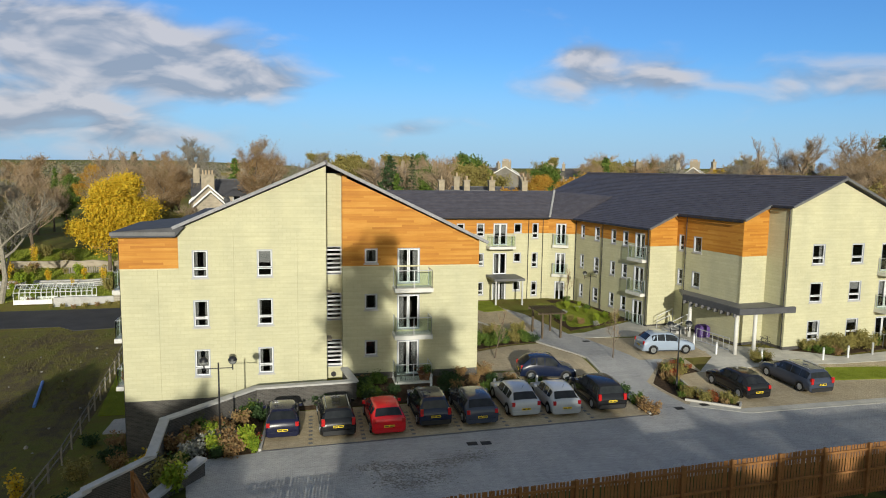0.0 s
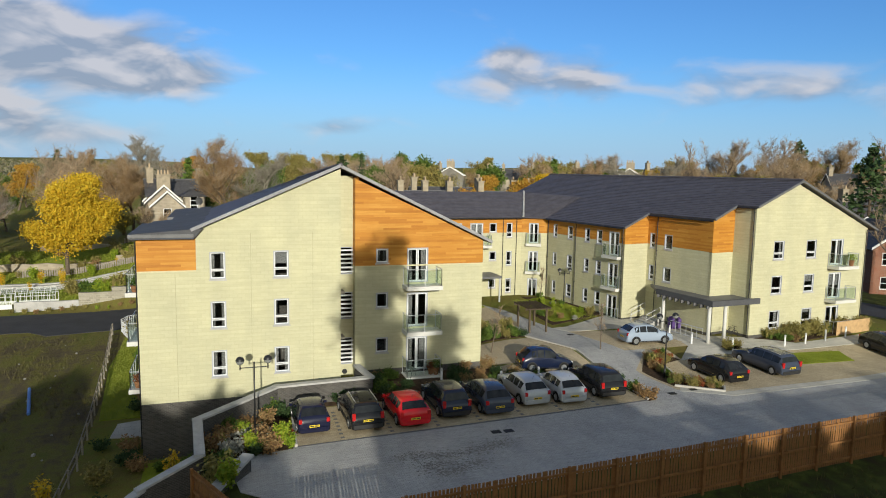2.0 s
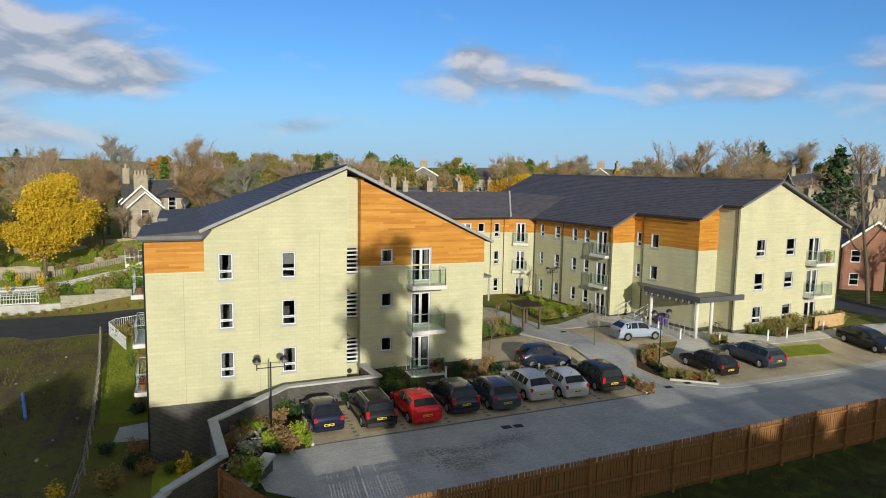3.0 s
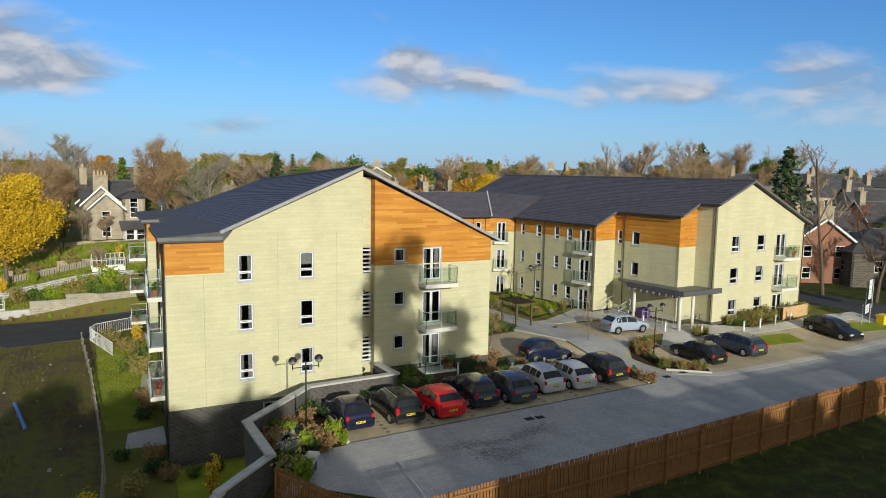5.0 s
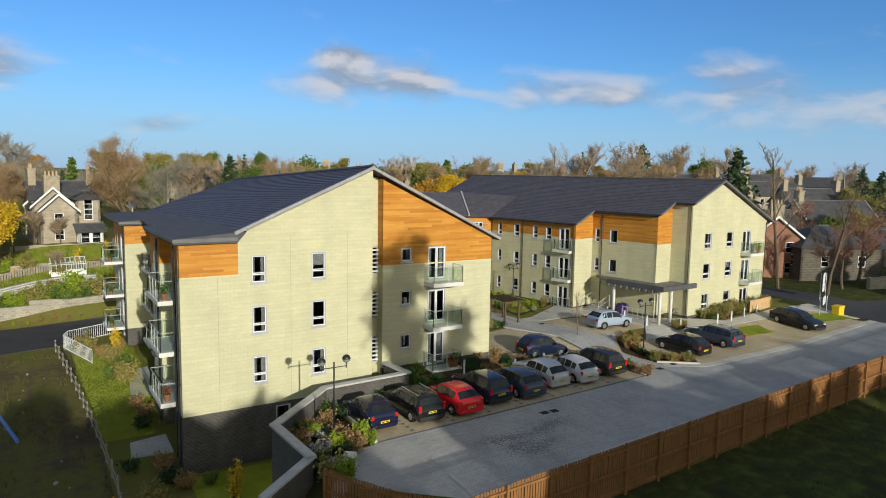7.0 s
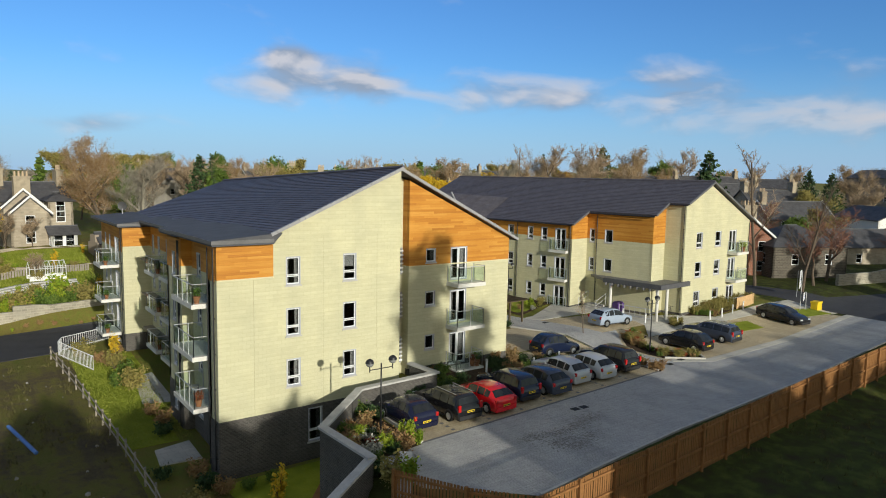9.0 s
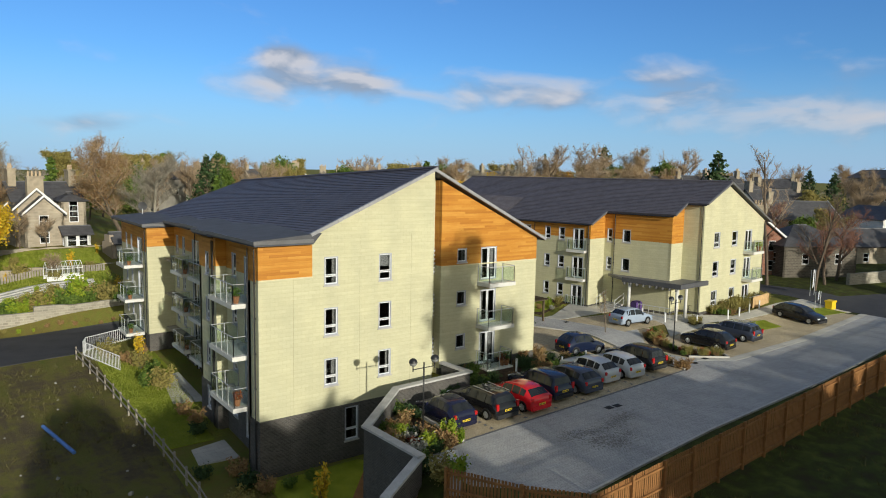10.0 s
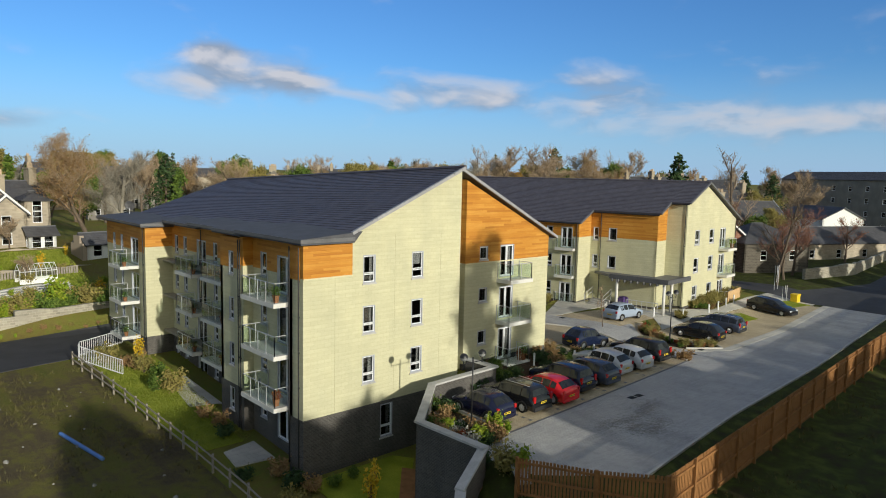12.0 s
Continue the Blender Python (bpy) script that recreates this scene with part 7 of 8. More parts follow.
for x, y, k, s in ((-13.2, 60.5, "olive", 1.1), (-12.6, 59.2, "green", 1.0), (-13.6, 56.6, "green", 1.3), (-12.9, 55.7, "olive", 1.2), (-12.7, 63.3, "gold", 1.2), (-13.8, 62.6, "rust", 0.9), (-12.3, 64.2, "rust", 0.8), (-13.4, 61.6, "rust", 1.0), (-14.9, 63.8, "olive", 1.2),
                   (-12.9, 50.4, "rust", 0.9), (-12.6, 48.6, "rust", 1.0), (-12.9, 47.2, "dark", 0.9), (-12.8, 41.0, "rust", 1.0), (-12.9, 39.6, "dark", 1.0), (-12.2, 38.6, "rust", 0.9), (-11.0, 38.4, "green", 0.7), (-9.6, 38.6, "green", 0.6), (-14.0, 37.5, "olive", 0.9), (-14.4, 41.8, "dark", 0.8),
                   (-13.6, 34.2, "dark", 1.1), (-12.8, 32.2, "green", 0.9), (-13.9, 30.5, "olive", 1.1), (-10.4, 36.0, "gold", 1.3), (-7.9, 29.2, "olive", 1.0), (-7.5, 28.7, "yellow", 1.2), (-8.1, 30.4, "dark", 0.9), (-9.4, 27.3, "dark", 0.8), (-15.9, 35.0, "gold", 1.2), (-16.3, 36.5, "olive", 0.7), (-7.8, 31.0, "green", 0.8)):
    shrub(k, x, y, s)
for x, y, s in ((-14.6, 79.3, 2.3), (-16.5, 79.0, 1.6), (-13.0, 79.6, 1.6), (-19.0, 79.0, 1.3), (-21.0, 79.2, 1.7)):
    shrub("yellow" if s > 2 else "green", x, y, s)


def thicket(name, label, spots):
    """Many shrubs grown together past counting, in one mesh."""
    verts, faces, slot, order = [], [], [], []
    for kind, x, y, s_ in spots:
        src = next(c for c in SH[kind].children if c.name.startswith("foliage")).data
        mat_ = src.materials[0]
        if mat_ not in order:
            order.append(mat_)
        m = pose(x, y, ground_z(x, y) + 0.03, 0, 0, (x * 97 + y * 31) % 360) @ Matrix.Scale(s_, 4)
        n = len(verts)
        verts += [tuple(m @ v.co) for v in src.vertices]
        faces += [tuple(n + k for k in p.vertices) for p in src.polygons]
        slot += [order.index(mat_)] * len(src.polygons)
    me = bpy.data.meshes.new(name)
    me.from_pydata(verts, [], faces)
    for mat_ in order:
        me.materials.append(mat_)
    me.polygons.foreach_set("material_index", slot)
    return tagged(new(name, me), label, "shrubs", kind="stuff")


spots = [(rgs.choice(["olive", "olive", "yellow", "rust", "yellow", "gold", "gold"]), rgs.uniform(-48, -9), rgs.uniform(77.5, 97), rgs.uniform(0.6, 1.4)) for k in range(90)]
spots += [(rgs.choice(["yellow", "green", "olive", "yellow", "green"]), -21.0 + k * 0.26, rgs.uniform(77.7, 80.4), rgs.uniform(0.9, 1.5)) for k in range(46)]
spots += [(rgs.choice(["olive", "yellow", "rust"]), -27.5 + k * 1.1, rgs.uniform(75.6, 76.0), rgs.uniform(0.3, 0.5)) for k in range(16)]
thicket("garden_shrubs", "overgrown green and gold garden shrubs above the rubble wall", spots)
# young trees staked in the courtyard beds
for x, y in ((11.0, 44.0), (19.1, 42.3), (23.0, 60.0)):
    copy_at(SLIM, x, y, x * 50, 0.24)

plain("field_stone", (0.26, 0.25, 0.23), 0.9, 0, 0.2, 0.2)
# loose stones and tufts on the rough field
rgm = random.Random(52)
bm = bmesh.new()
for i in range(130):
    x, y = rgm.uniform(-40, -16.5), rgm.uniform(22, 63)
    r = rgm.choice((0.05, 0.06, 0.08, 0.16)) * rgm.uniform(0.7, 1.4)
    ret = bmesh.ops.create_icosphere(bm, subdivisions=1, radius=r, matrix=Matrix.Translation((x, y, ground_z(x, y) + r * 0.2)))
    for v in ret["verts"]:
        v.co += Vector((rgm.gauss(0, r * 0.15), rgm.gauss(0, r * 0.15), rgm.gauss(0, r * 0.1)))
tagged(part("stones", bm, "field_stone"), "scattered pale stones on rough ground", "stones", kind="stuff")
tu = Soup()
for i in range(9000):
    if rgm.random() < 0.75:
        x, y = rgm.uniform(-45, -15.6), rgm.uniform(18, 64)
    else:
        x, y = rgm.uniform(-6, 60), rgm.uniform(10, 25.5)
    if noise.noise((x * 0.25, y * 0.25, 5.0)) < -0.05:
        continue
    z = ground_z(x, y)
    for s in range(3):
        a = Vector((x + rgm.gauss(0, 0.1), y + rgm.gauss(0, 0.1), z))
        tu.twig(a, a + Vector((rgm.gauss(0, 0.09), rgm.gauss(0, 0.09), rgm.uniform(0.1, 0.32))), 0.025, rgm)
tagged(new("grass_tufts", tu.mesh("grass_tufts", "tuft")), "tufts of rough yellowing grass", "grass", kind="stuff")

turf = Soup()
for n_, x0, x1, y0, y1, h0 in ((16000, -46, -9.5, 77.8, 91.5, 0.16), (14000, -46, -9.5, 93.0, 99.3, 0.14), (12000, -15.8, -11.6, 46, 65, 0.08), (2500, 19.8, 24.6, 51.5, 60, 0.08), (1500, 31.8, 37.8, 36.8, 38.9, 0.07)):
    for i in range(n_):
        x, y = rgm.uniform(x0, x1), rgm.uniform(y0, y1)
        if x0 == -15.8 and x < -15.2 - 0.04 * (y - 46):
            continue
        a = Vector((x, y, ground_z(x, y) + 0.05))
        turf.twig(a, a + Vector((rgm.gauss(0, 0.04), rgm.gauss(0, 0.04), h0 * rgm.uniform(0.6, 1.3))), h0 * 0.25, rgm)
tagged(new("lawn_grass", turf.mesh("lawn_grass", "blade")), "short green blades of mown lawn grass", "grass", kind="stuff")

# ---- houses round about ----
def house(label, x, y, turn, w, d, eave, rise, walls="house_stone", roof="slate", hip=False, chim=1, wins=((0.25, 0.3), (0.75, 0.3)), z=None, name="house", cross=False, barge=False, group="village houses"):
    """A plain house: walls with real windows, a pitched roof, chimneys with pots. The ridge runs along its width."""
    zz = ground_z(x, y) - 0.3 if z is None else z
    T = thing(name, label, "house", group, m=pose(x, y, zz, 0, 0, turn))
    c = [(-w / 2, -d / 2), (w / 2, -d / 2), (w / 2, d / 2), (-w / 2, d / 2)]
    o = 0.35
    for i in range(4):
        r = Run(c[i], c[(i + 1) % 4])
        hs = []
        for fu, fz in wins:
            u, zc = fu * r.len, fz * eave
            hs.append((u - 0.55, u + 0.55, zc + 0.3, zc + 1.75))
        gable = (i % 2 == 1) and not hip
        top = [(0, eave), (r.len / 2, eave + rise), (r.len, eave)] if gable else eave
        wall(r, T, walls, 0, top, hs if i in (0, 3, 1) else [], 0.3)
        for h in hs if i in (0, 3, 1) else []:
            bm = bmesh.new()
            frame_bars(bm, r, *h, -0.16, -0.06, 0.09)
            box(bm, h[0], h[1], -0.15, -0.07, (h[2] + h[3]) / 2 - 0.03, (h[2] + h[3]) / 2 + 0.03, r.m)
            wd = part("window", bm, "white_upvc", T)
            pane("pane", r, h[0] + 0.09, h[1] - 0.09, h[2] + 0.09, h[3] - 0.09, -0.11, wd)
        if gable and barge:
            for ua, za, ub, zb in ((-0.3, eave - 0.2, r.len / 2, eave + rise + 0.05), (r.len + 0.3, eave - 0.2, r.len / 2, eave + rise + 0.05)):
                bm = bmesh.new()
                vs = [bm.verts.new(r.m @ Vector(v)) for v in ((ua, 0.37, za), (ub, 0.37, zb), (ub, 0.37, zb + 0.28), (ua, 0.37, za + 0.28), (ua, 0.42, za), (ub, 0.42, zb), (ub, 0.42, zb + 0.28), (ua, 0.42, za + 0.28))]
                for f in ((3, 2, 1, 0), (4, 5, 6, 7), (0, 1, 5, 4), (1, 2, 6, 5), (2, 3, 7, 6), (3, 0, 4, 7)):
                    bm.faces.new([vs[k] for k in f])
                part("bargeboard", bm, "white_paint", T)
    ex = w / 2 + o
    ey = d / 2 + o
    rz = eave + rise + 0.08
    ez = eave - rise * o / (d / 2) + 0.08
    hx = ex - ey if hip else ex
    tiled(T, ((-ex, -ey, ez), (ex, -ey, ez), (hx, 0, rz), (-hx, 0, rz)), roof, 0.3)
    tiled(T, ((ex, ey, ez), (-ex, ey, ez), (-hx, 0, rz), (hx, 0, rz)), roof, 0.3)
    if hip:
        for s in (1, -1):
            tiled(T, ((s * ex, -s * ey, ez), (s * ex, s * ey, ez), (s * hx, 0.001 * s, rz), (s * hx, -0.001 * s, rz)), roof, 0.3)
    bm = bmesh.new()
    tube(bm, (-hx, 0, rz), (hx, 0, rz), 0.1, 6)
    part("ridge", bm, "lead", T)
    for k in range(chim):
        cx = (-w / 2 + 0.5) if k == 0 else (w / 2 - 0.5) if k == 1 else 0
        bm = bmesh.new()
        box(bm, cx - 0.45, cx + 0.45, -0.9, 0.9, eave, rz + 1.5)
        box(bm, cx - 0.55, cx + 0.55, -1.0, 1.0, rz + 1.503, rz + 1.68)
        ch = part("chimney", bm, "chimney_stone", T)
        for j in range(4):
            bm = bmesh.new()
            tube(bm, (cx, -0.66 + j * 0.44, rz + 1.68), (cx, -0.66 + j * 0.44, rz + 2.3), 0.13, 8, 0.10)
            part("chimney_pot", bm, "pot", ch)
    slab_poly(T, [(-w / 2 + .35, -d / 2 + .35), (w / 2 - .35, -d / 2 + .35), (w / 2 - .35, d / 2 - .35), (-w / 2 + .35, d / 2 - .35)], eave * 0.5 - 0.1, eave * 0.5, "dark_room", "floor_slab")
    return T


plain("chimney_stone", (0.33, 0.28, 0.21), 0.9, 0, 0.2, 0.25, 2.0)
plain("pot", (0.46, 0.35, 0.24), 0.85, 0, 0.2, 0.2)
W4 = ((0.22, 0.12), (0.78, 0.12), (0.22, 0.6), (0.78, 0.6))
# the villa with white gables
house("grey stone villa with slate roofs and tall chimneys", -13.9, 109.5, 8, 8.0, 6.5, 6.2, 2.2, chim=2, wins=W4, z=3.2)
house("gabled front wing of the stone villa with white bargeboards", -14.9, 104.6, 98, 5.0, 4.3, 4.7, 2.0, chim=0, wins=((0.5, 0.15), (0.5, 0.58)), z=3.2, barge=True)
house("lesser gable of the stone villa with white bargeboards", -15.4, 106.2, 98, 4.4, 4.8, 5.2, 2.3, chim=1, wins=((0.5, 0.15), (0.5, 0.58)), z=3.2, barge=True)
house("tall narrow stair wing of the stone villa", -11.3, 105.4, 8, 2.9, 3.6, 6.3, 0.9, hip=True, chim=0, wins=((0.5, 0.12), (0.5, 0.5), (0.5, 0.72)), z=3.2)
house("small white conservatory wing beside the villa", -11.2, 102.4, 8, 3.0, 2.2, 1.9, 0.8, walls="white_paint", chim=0, wins=((0.28, -0.02), (0.72, -0.02)), z=3.5)
# garden shed and cottage past the lawn
cot = house("white-walled garden cottage with a dark roof and a brick end", -6.2, 96.4, 12, 4.2, 2.8, 2.1, 1.1, walls="white_paint", chim=0, wins=((0.3, 0.1),), z=2.6)
bm = bmesh.new()
box(bm, -2.62, -2.12, -1.38, 1.38, 0.0, 2.1)
box(bm, -2.62, -2.12, -0.7, 0.7, 2.103, 3.0)
part("brick_end", bm, "red_brick", cot, "red brick end wall")
# terraces on the rise behind
for i, (x, y, t, w) in enumerate(((24.0, 104, -8, 9), (29.0, 108, -10, 12), (37.5, 103, -12, 9), (62, 118, -16, 12), (80, 150, -18, 14), (100, 152, -20, 14), (118, 146, -22, 14), (138, 140, -24, 14), (52, 122, -14, 9))):
    house("stone terrace house with slate roof and chimney pots", x, y, t, w, 8.5, 7.0, 2.9, chim=2 if i % 3 else 3, wins=W4, z=0.4 + 0.5 * (i % 2))
# houses beyond the street
house("low stone bungalow with a hipped slate roof", 72.0, 51.5, -28, 11, 9, 4.5, 2.4, walls="rubble_dark", hip=True, chim=0, wins=((0.3, 0.36), (0.75, 0.36)), z=0.6)
house("red brick gabled house with pale bargeboards", 66.5, 57.5, 62, 10, 7, 5.6, 2.6, walls="red_brick", chim=1, wins=W4, z=0.4, barge=True)
house("long low stone building with a slate roof along the street", 103, 50.5, -24, 24, 8, 3.2, 2.4, walls="house_stone", chim=0, wins=((0.12, 0.1), (0.37, 0.1), (0.62, 0.1), (0.87, 0.1)), z=0.4)
house("pale harled cottage with a chimney", 88, 70, -20, 10, 8, 5.2, 2.4, walls="harl", chim=1, wins=W4, z=0.8)
house("brown-roofed house with a white dormer gable", 101, 66, -30, 12, 8, 5.0, 3.0, walls="harl", roof="slate", chim=1, wins=W4, z=2.0, barge=True)
house("pale harled villa with twin chimneys", 97, 84, -25, 11, 9, 6.0, 2.6, walls="harl", chim=2, wins=W4, z=1.4)
house("white-gabled shed with a grey roof", 124, 60, 55, 14, 9, 4.0, 2.2, walls="white_paint", chim=0, wins=((0.5, 0.2),), z=2.8)
house("stone house with a slate roof and chimney", 116, 78, -28, 12, 8, 6.0, 2.8, chim=2, wins=W4, z=3.0)
house("long grey four-storey block of flats with a low roof", 188, 70, -110, 46, 11, 14.0, 2.2, walls="harl", chim=0, wins=tuple((0.06 + 0.11 * k, f) for k in range(9) for f in (0.02, 0.26, 0.51, 0.75)), z=1.2, name="apartment_block")
house("stone house with a slate roof among trees", 132, 96, -30, 14, 8, 6.4, 3.0, chim=2, wins=W4, z=3.5)


# ---- garden walls and greenhouse by the side road ----
def rough_wall(pts, h, material, label):
    W = thing("garden_wall", label, "wall")
    for a, b in zip(pts, pts[1:]):
        r = Run(a, b)
        z = min(ground_z(*a), ground_z(*b))
        n = max(1, int(r.len / 1.5))
        rg_ = random.Random(int(a[0] * 10))
        wall(r, W, material, z - 0.5, [(r.len * i / n, z + h + rg_.uniform(-0.12, 0.12)) for i in range(n + 1)], [], 0.4)


rough_wall([(-21.6, 76.5), (-18.5, 76.6), (-9.0, 77.4)], 1.3, "rubble", "rough old rubble stone garden wall")
rough_wall([(-27.4, 76.3), (-21.62, 76.5)], 1.05, "concrete_cap", "pale rendered garden wall by the side road")
rough_wall([(66.5, 42.4), (80, 40.4), (112, 43.2)], 1.7, "rubble", "old rubble wall along the street")
for k in range(4):                        # broad pale steps climbing across the slope
    strip_box("garden_step", [(-46, 82.6 + k * 0.75), (-24, 83.3 + k * 0.75), (-12, 84.0 + k * 0.75)], 0.5, -0.1, 0.16 + 0.02 * k, "concrete_cap", "pale concrete edging of the garden terrace", "terrace step")
rough_wall([(-46, 91.0), (-20, 91.8), (-8, 93.0)], 0.9, "house_stone", "long stone boundary wall across the gardens")
rough_wall([(-30, 99.4), (-20, 99.8), (-8, 100.6)], 0.8, "house_stone", "low stone wall below the villa")
sheet("lawn", [(-60, 92.0), (-34, 92.2), (-10, 93.6), (-9, 99.6), (-34, 98.9), (-60, 98)], 0.06, "lawn", "sloping garden lawn below the villa", "lawn")
sheet("lawn", [(-60, 80.4), (-30, 80.4), (-21, 78.0), (-11, 78.4), (-10, 92.0), (-30, 90.6), (-60, 90)], 0.06, "lawn", "rough green garden beyond the side road", "lawn")
sheet("path", [(-46, 82.5), (-24, 83.2), (-12, 83.9), (-12, 86.3), (-24, 85.6), (-46, 84.9)], 0.07, "flags", "pale garden path between the beds", "path")
T = thing("garden_fence", "weathered slatted garden fence across the gardens", "fence")
for k in range(80):
    x = -30 + k * 0.25
    y = 88.6 + (x + 30) * 0.07
    bm = bmesh.new()
    z = ground_z(x, y)
    box(bm, x - 0.09, x + 0.09, y - 0.02, y + 0.02, z - 0.1, z + 0.8)
    part("slat", bm, "grey_wood", T)


def greenhouse(x, y, turn, w, d):
    z = ground_z(x, y)
    T = thing("greenhouse", "white-framed glass greenhouse in the gardens", "greenhouse", m=pose(x, y, z, 0, 0, turn))
    bm = bmesh.new()
    n = 7
    for k in range(n + 1):
        u = -w / 2 + w * k / n
        for s in (-1, 1):
            tube(bm, (u, s * d / 2, 0), (u, s * d / 2, 1.25), 0.03, 4)
            tube(bm, (u, s * d / 2, 1.25), (u, 0, 1.95), 0.03, 4)
    for s in (-1, 1):
        tube(bm, (-w / 2, s * d / 2, 1.25), (w / 2, s * d / 2, 1.25), 0.035, 4)
    tube(bm, (-w / 2, 0, 1.95), (w / 2, 0, 1.95), 0.035, 4)
    part("frame", bm, "white_paint", T)
    for s in (-1, 1):
        for k in range(n):
            u0, u1 = -w / 2 + w * k / n + 0.03, -w / 2 + w * (k + 1) / n - 0.03
            for a, b in (((s * d / 2, 0.5), (s * d / 2, 1.22)), ((s * d / 2, 1.28), (0.02 * s, 1.93))):
                bm = bmesh.new()
                bm.faces.new([bm.verts.new(v) for v in ((u0, a[0], a[1]), (u1, a[0], a[1]), (u1, b[0], b[1]), (u0, b[0], b[1]))])
                p = part("pane", bm, "rail_glass", T)
                p.visible_shadow = False
        bm = bmesh.new()
        box(bm, -w / 2, w / 2, s * d / 2 - 0.06, s * d / 2 + 0.06, 0, 0.48)
        part("base_wall", bm, "white_paint", T)


greenhouse(-14.6, 87.6, 5, 3.4, 1.6)
greenhouse(-29.6, 77.9, 3, 3.6, 2.0)
greenhouse(-25.7, 78.0, 3, 3.6, 1.9)

# roofs and chimneys of the village on the far rise
rgv = random.Random(5)
for i in range(20):
    a = radians(8 + 2.75 * i + rgv.uniform(-0.6, 0.6))
    d = rgv.uniform(185, 250)
    x, y = -15 + d * math.sin(a), 2 + d * math.cos(a)
    rise = rgv.uniform(2.2, 3.2)
    g = ground_z(x, y) - 0.3
    house("pale stone village house with a slate roof and chimneys", x, y, -math.degrees(a) + rgv.choice((0, 90, 20)), rgv.uniform(9, 13), rgv.uniform(7, 8.5), max(5.0, 13.6 + d * rgv.uniform(0.001, 0.007) - rise - g), rise,
          walls=rgv.choice(("house_stone", "harl", "harl")), chim=2, wins=W4, z=g, barge=rgv.random() < 0.5, group="houses on the far rise")

# ---- things on the balconies and by the doors ----
plain("terracotta", (0.36, 0.15, 0.08), 0.8, 0, 0.2, 0.2)
plain("chair_grey", (0.16, 0.18, 0.17), 0.5, 0.2, 0.4, 0.2)


def planter(x, y, z, s, kind):
    T = thing("planter", "terracotta pot with a small leafy plant on a balcony", "plant pot", "balcony planters")
    bm = bmesh.new()
    tube(bm, (x, y, z), (x, y, z + 0.34 * s), 0.13 * s, 12, 0.19 * s)
    tube(bm, (x, y, z + 0.342 * s), (x, y, z + 0.39 * s), 0.21 * s, 12)
    part("pot", bm, "terracotta", T)
    rg = random.Random(int(x * 31 + z * 7))
    lf = Soup()
    for k in range(130):
        lf.leaf(Vector((x + rg.gauss(0, 0.13 * s), y + rg.gauss(0, 0.13 * s), z + (0.42 + rg.random() * 0.4) * s)), 0.06 * s, rg)
    ob = tagged(new("foliage", lf.mesh("foliage", kind)), kind="stuff")
    ob.parent = T


def garden_chair(x, y, z, turn):
    T = thing("garden_chair", "dark metal garden chair on a balcony", "chair", "balcony chairs", m=pose(x, y, z, 0, 0, turn))
    bm = bmesh.new()
    box(bm, -0.22, 0.22, -0.22, 0.22, 0.42, 0.46)
    part("seat", bm, "chair_grey", T)
    for k in range(5):
        bm = bmesh.new()
        box(bm, -0.2 + k * 0.09, -0.16 + k * 0.09, 0.2, 0.225, 0.462, 0.9)
        part("back_slat", bm, "chair_grey", T)
    for sx in (-0.19, 0.19):
        for sy in (-0.19, 0.19):
            bm = bmesh.new()
            tube(bm, (sx, sy, 0), (sx, sy, 0.42), 0.018, 6)
            part("leg", bm, "chair_grey", T)


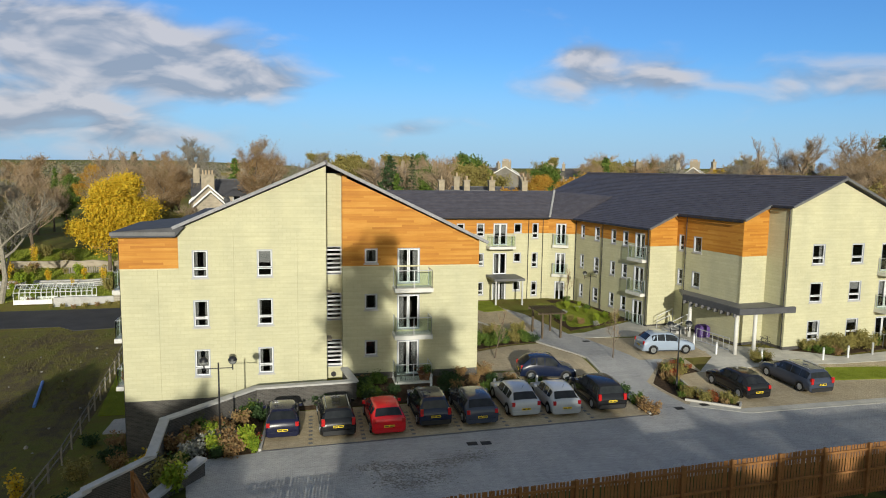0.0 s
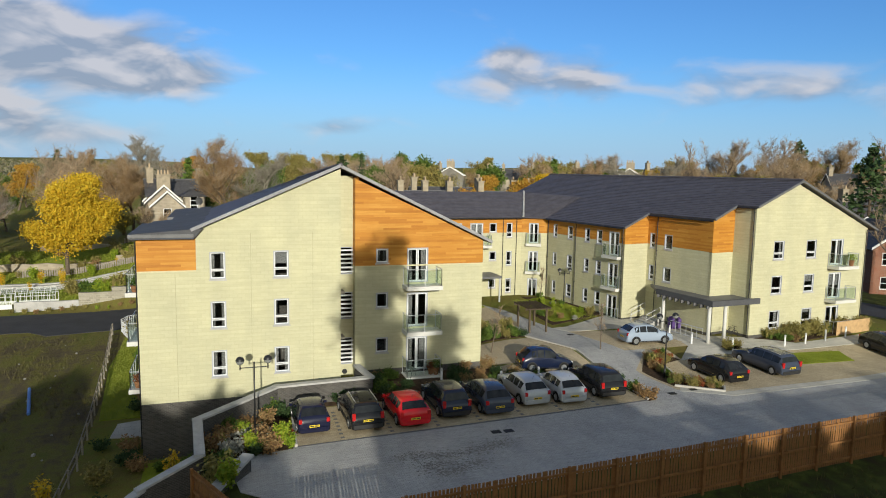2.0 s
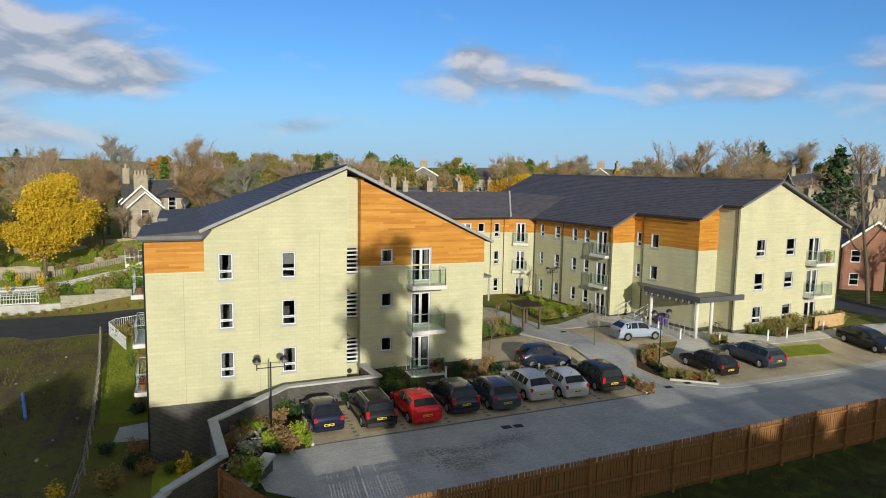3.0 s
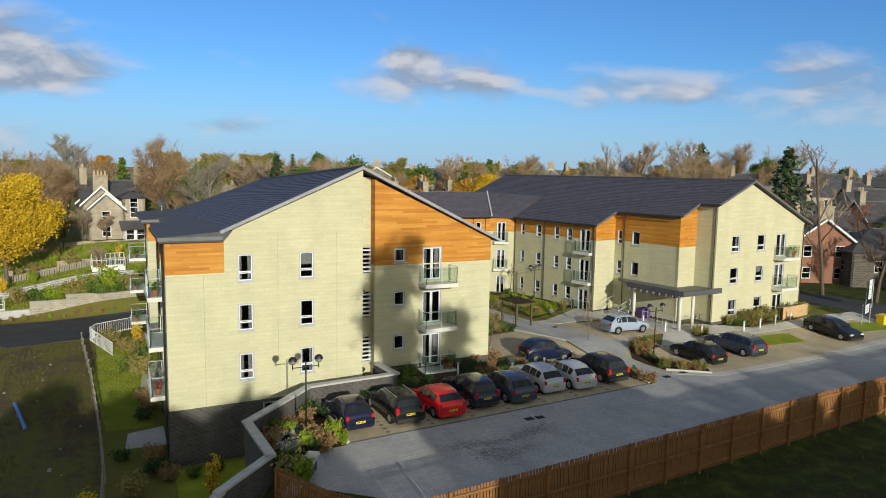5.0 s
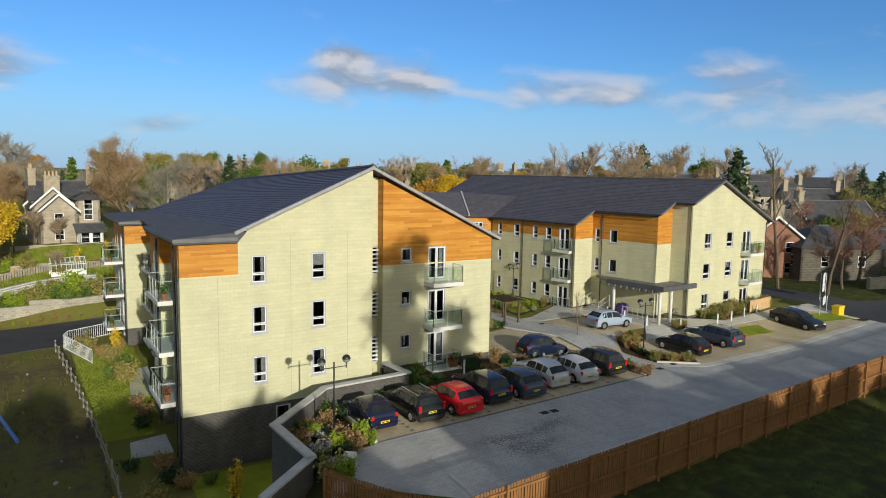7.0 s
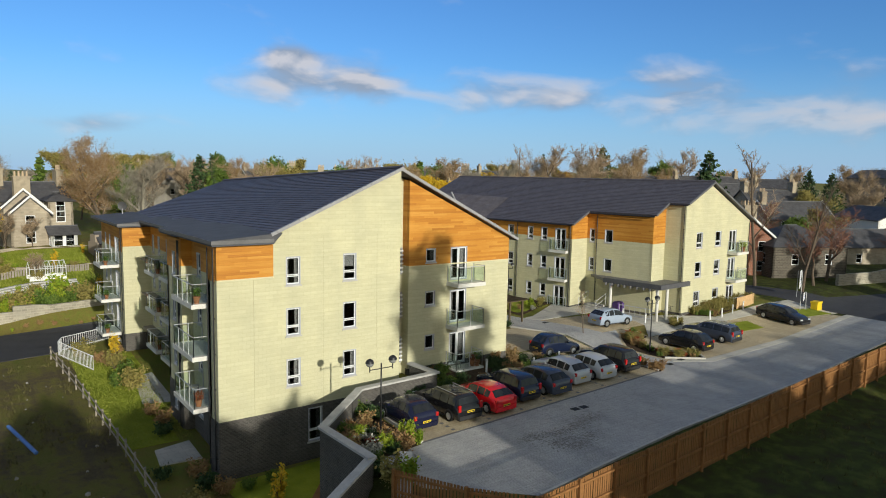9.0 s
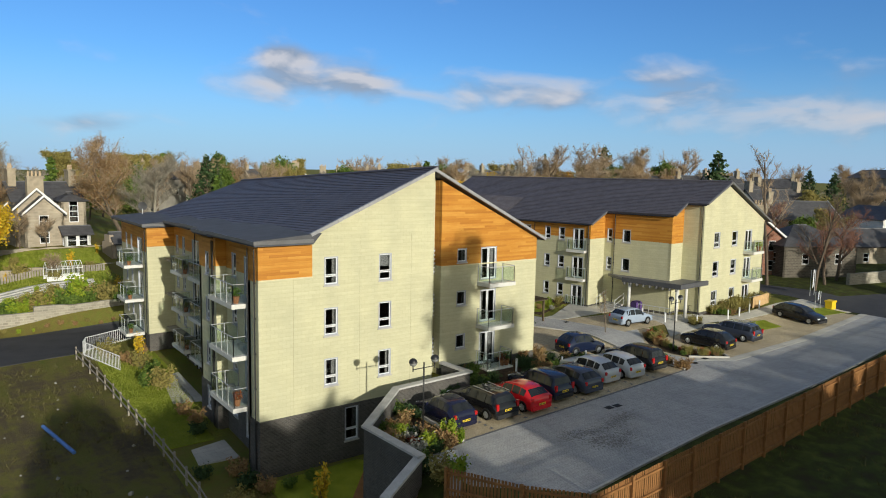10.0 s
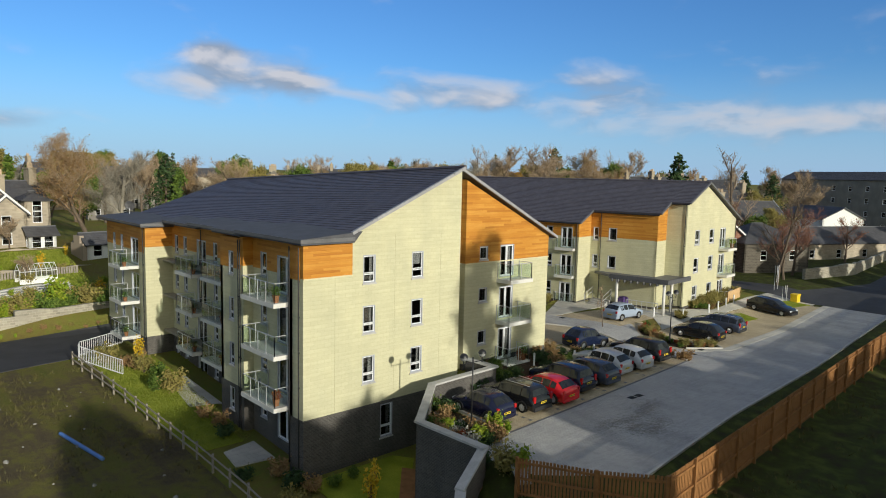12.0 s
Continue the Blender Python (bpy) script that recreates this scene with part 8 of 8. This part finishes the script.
def small_table(x, y, z, label="round garden table on a balcony"):
    T = thing("garden_table", label, "table", m=pose(x, y, z))
    bm = bmesh.new()
    tube(bm, (0, 0, 0.68), (0, 0, 0.71), 0.33, 18)
    part("tabletop", bm, "chair_grey", T)
    bm = bmesh.new()
    tube(bm, (0, 0, 0.02), (0, 0, 0.68), 0.03, 8)
    part("pedestal", bm, "chair_grey", T)
    bm = bmesh.new()
    tube(bm, (0, 0, 0), (0, 0, 0.02), 0.2, 14)
    part("foot", bm, "chair_grey", T)


for lv, d in ((6.52, 0), (3.65, 0), (0.78, 0)):
    z1 = lv - 0.034 * (43.4 - GF)
    z2 = lv - 0.034 * (53.25 - GF)
    z3 = lv - 0.034 * (58.5 - GF)
    z4 = lv - 0.034 * (67.7 - GF)
    if lv != 3.65:
        garden_chair(-11.9, 44.4, z1, 80)
        planter(-12.4, 42.0, z1, 1.0, "leaf_red" if lv < 1 else "leaf_green")
    small_table(-10.3, 53.3, z2)
    garden_chair(-10.2, 54.2, z2, 150)
    planter(-10.8, 52.2, z2, 0.9, "leaf_red")
    planter(-10.6, 57.5, z3, 0.9, "leaf_olive")
    garden_chair(-10.1, 58.8, z3, 40)
    planter(-12.5, 66.7, z4, 0.9, "leaf_green")
    garden_chair(-12.2, 68.2, z4, 60)
for z in (0.78,):
    planter(5.0, 39.6, z, 1.0, "leaf_red")
    planter(5.3, 39.5, z, 1.1, "leaf_green")
    garden_chair(3.75, 39.7, z, 30)
pot = Run(loc(5.1, GB(5.1)), loc(18.0, GB(18.0))).m @ Vector((10.3, 0.7, 6.33))
planter(pot.x, pot.y, pot.z, 1.2, "leaf_bright")
# satellite dish on the low roof
T = thing("satellite_dish", "grey satellite dish on the low flat roof", "satellite dish", m=pose(-9.6, 74.2, 9.35, 0, 0, 150))
bm = bmesh.new()
tube(bm, (0, 0, -0.1), (0, 0, 0.5), 0.03, 8)
part("mast", bm, "metal_grey", T)
bm = bmesh.new()
rings = [[bm.verts.new((math.cos(k * math.tau / 16) * r, -0.12 + r * r * 0.5, 0.75 + math.sin(k * math.tau / 16) * r)) for k in range(16)] for r in (0.08, 0.25, 0.42)]
for a, b in zip(rings, rings[1:]):
    for k in range(16):
        bm.faces.new((a[k], a[(k + 1) % 16], b[(k + 1) % 16], b[k]))
bm.faces.new(rings[0])
bmesh.ops.solidify(bm, geom=bm.faces[:], thickness=0.02)
part("dish", bm, "lead", T)
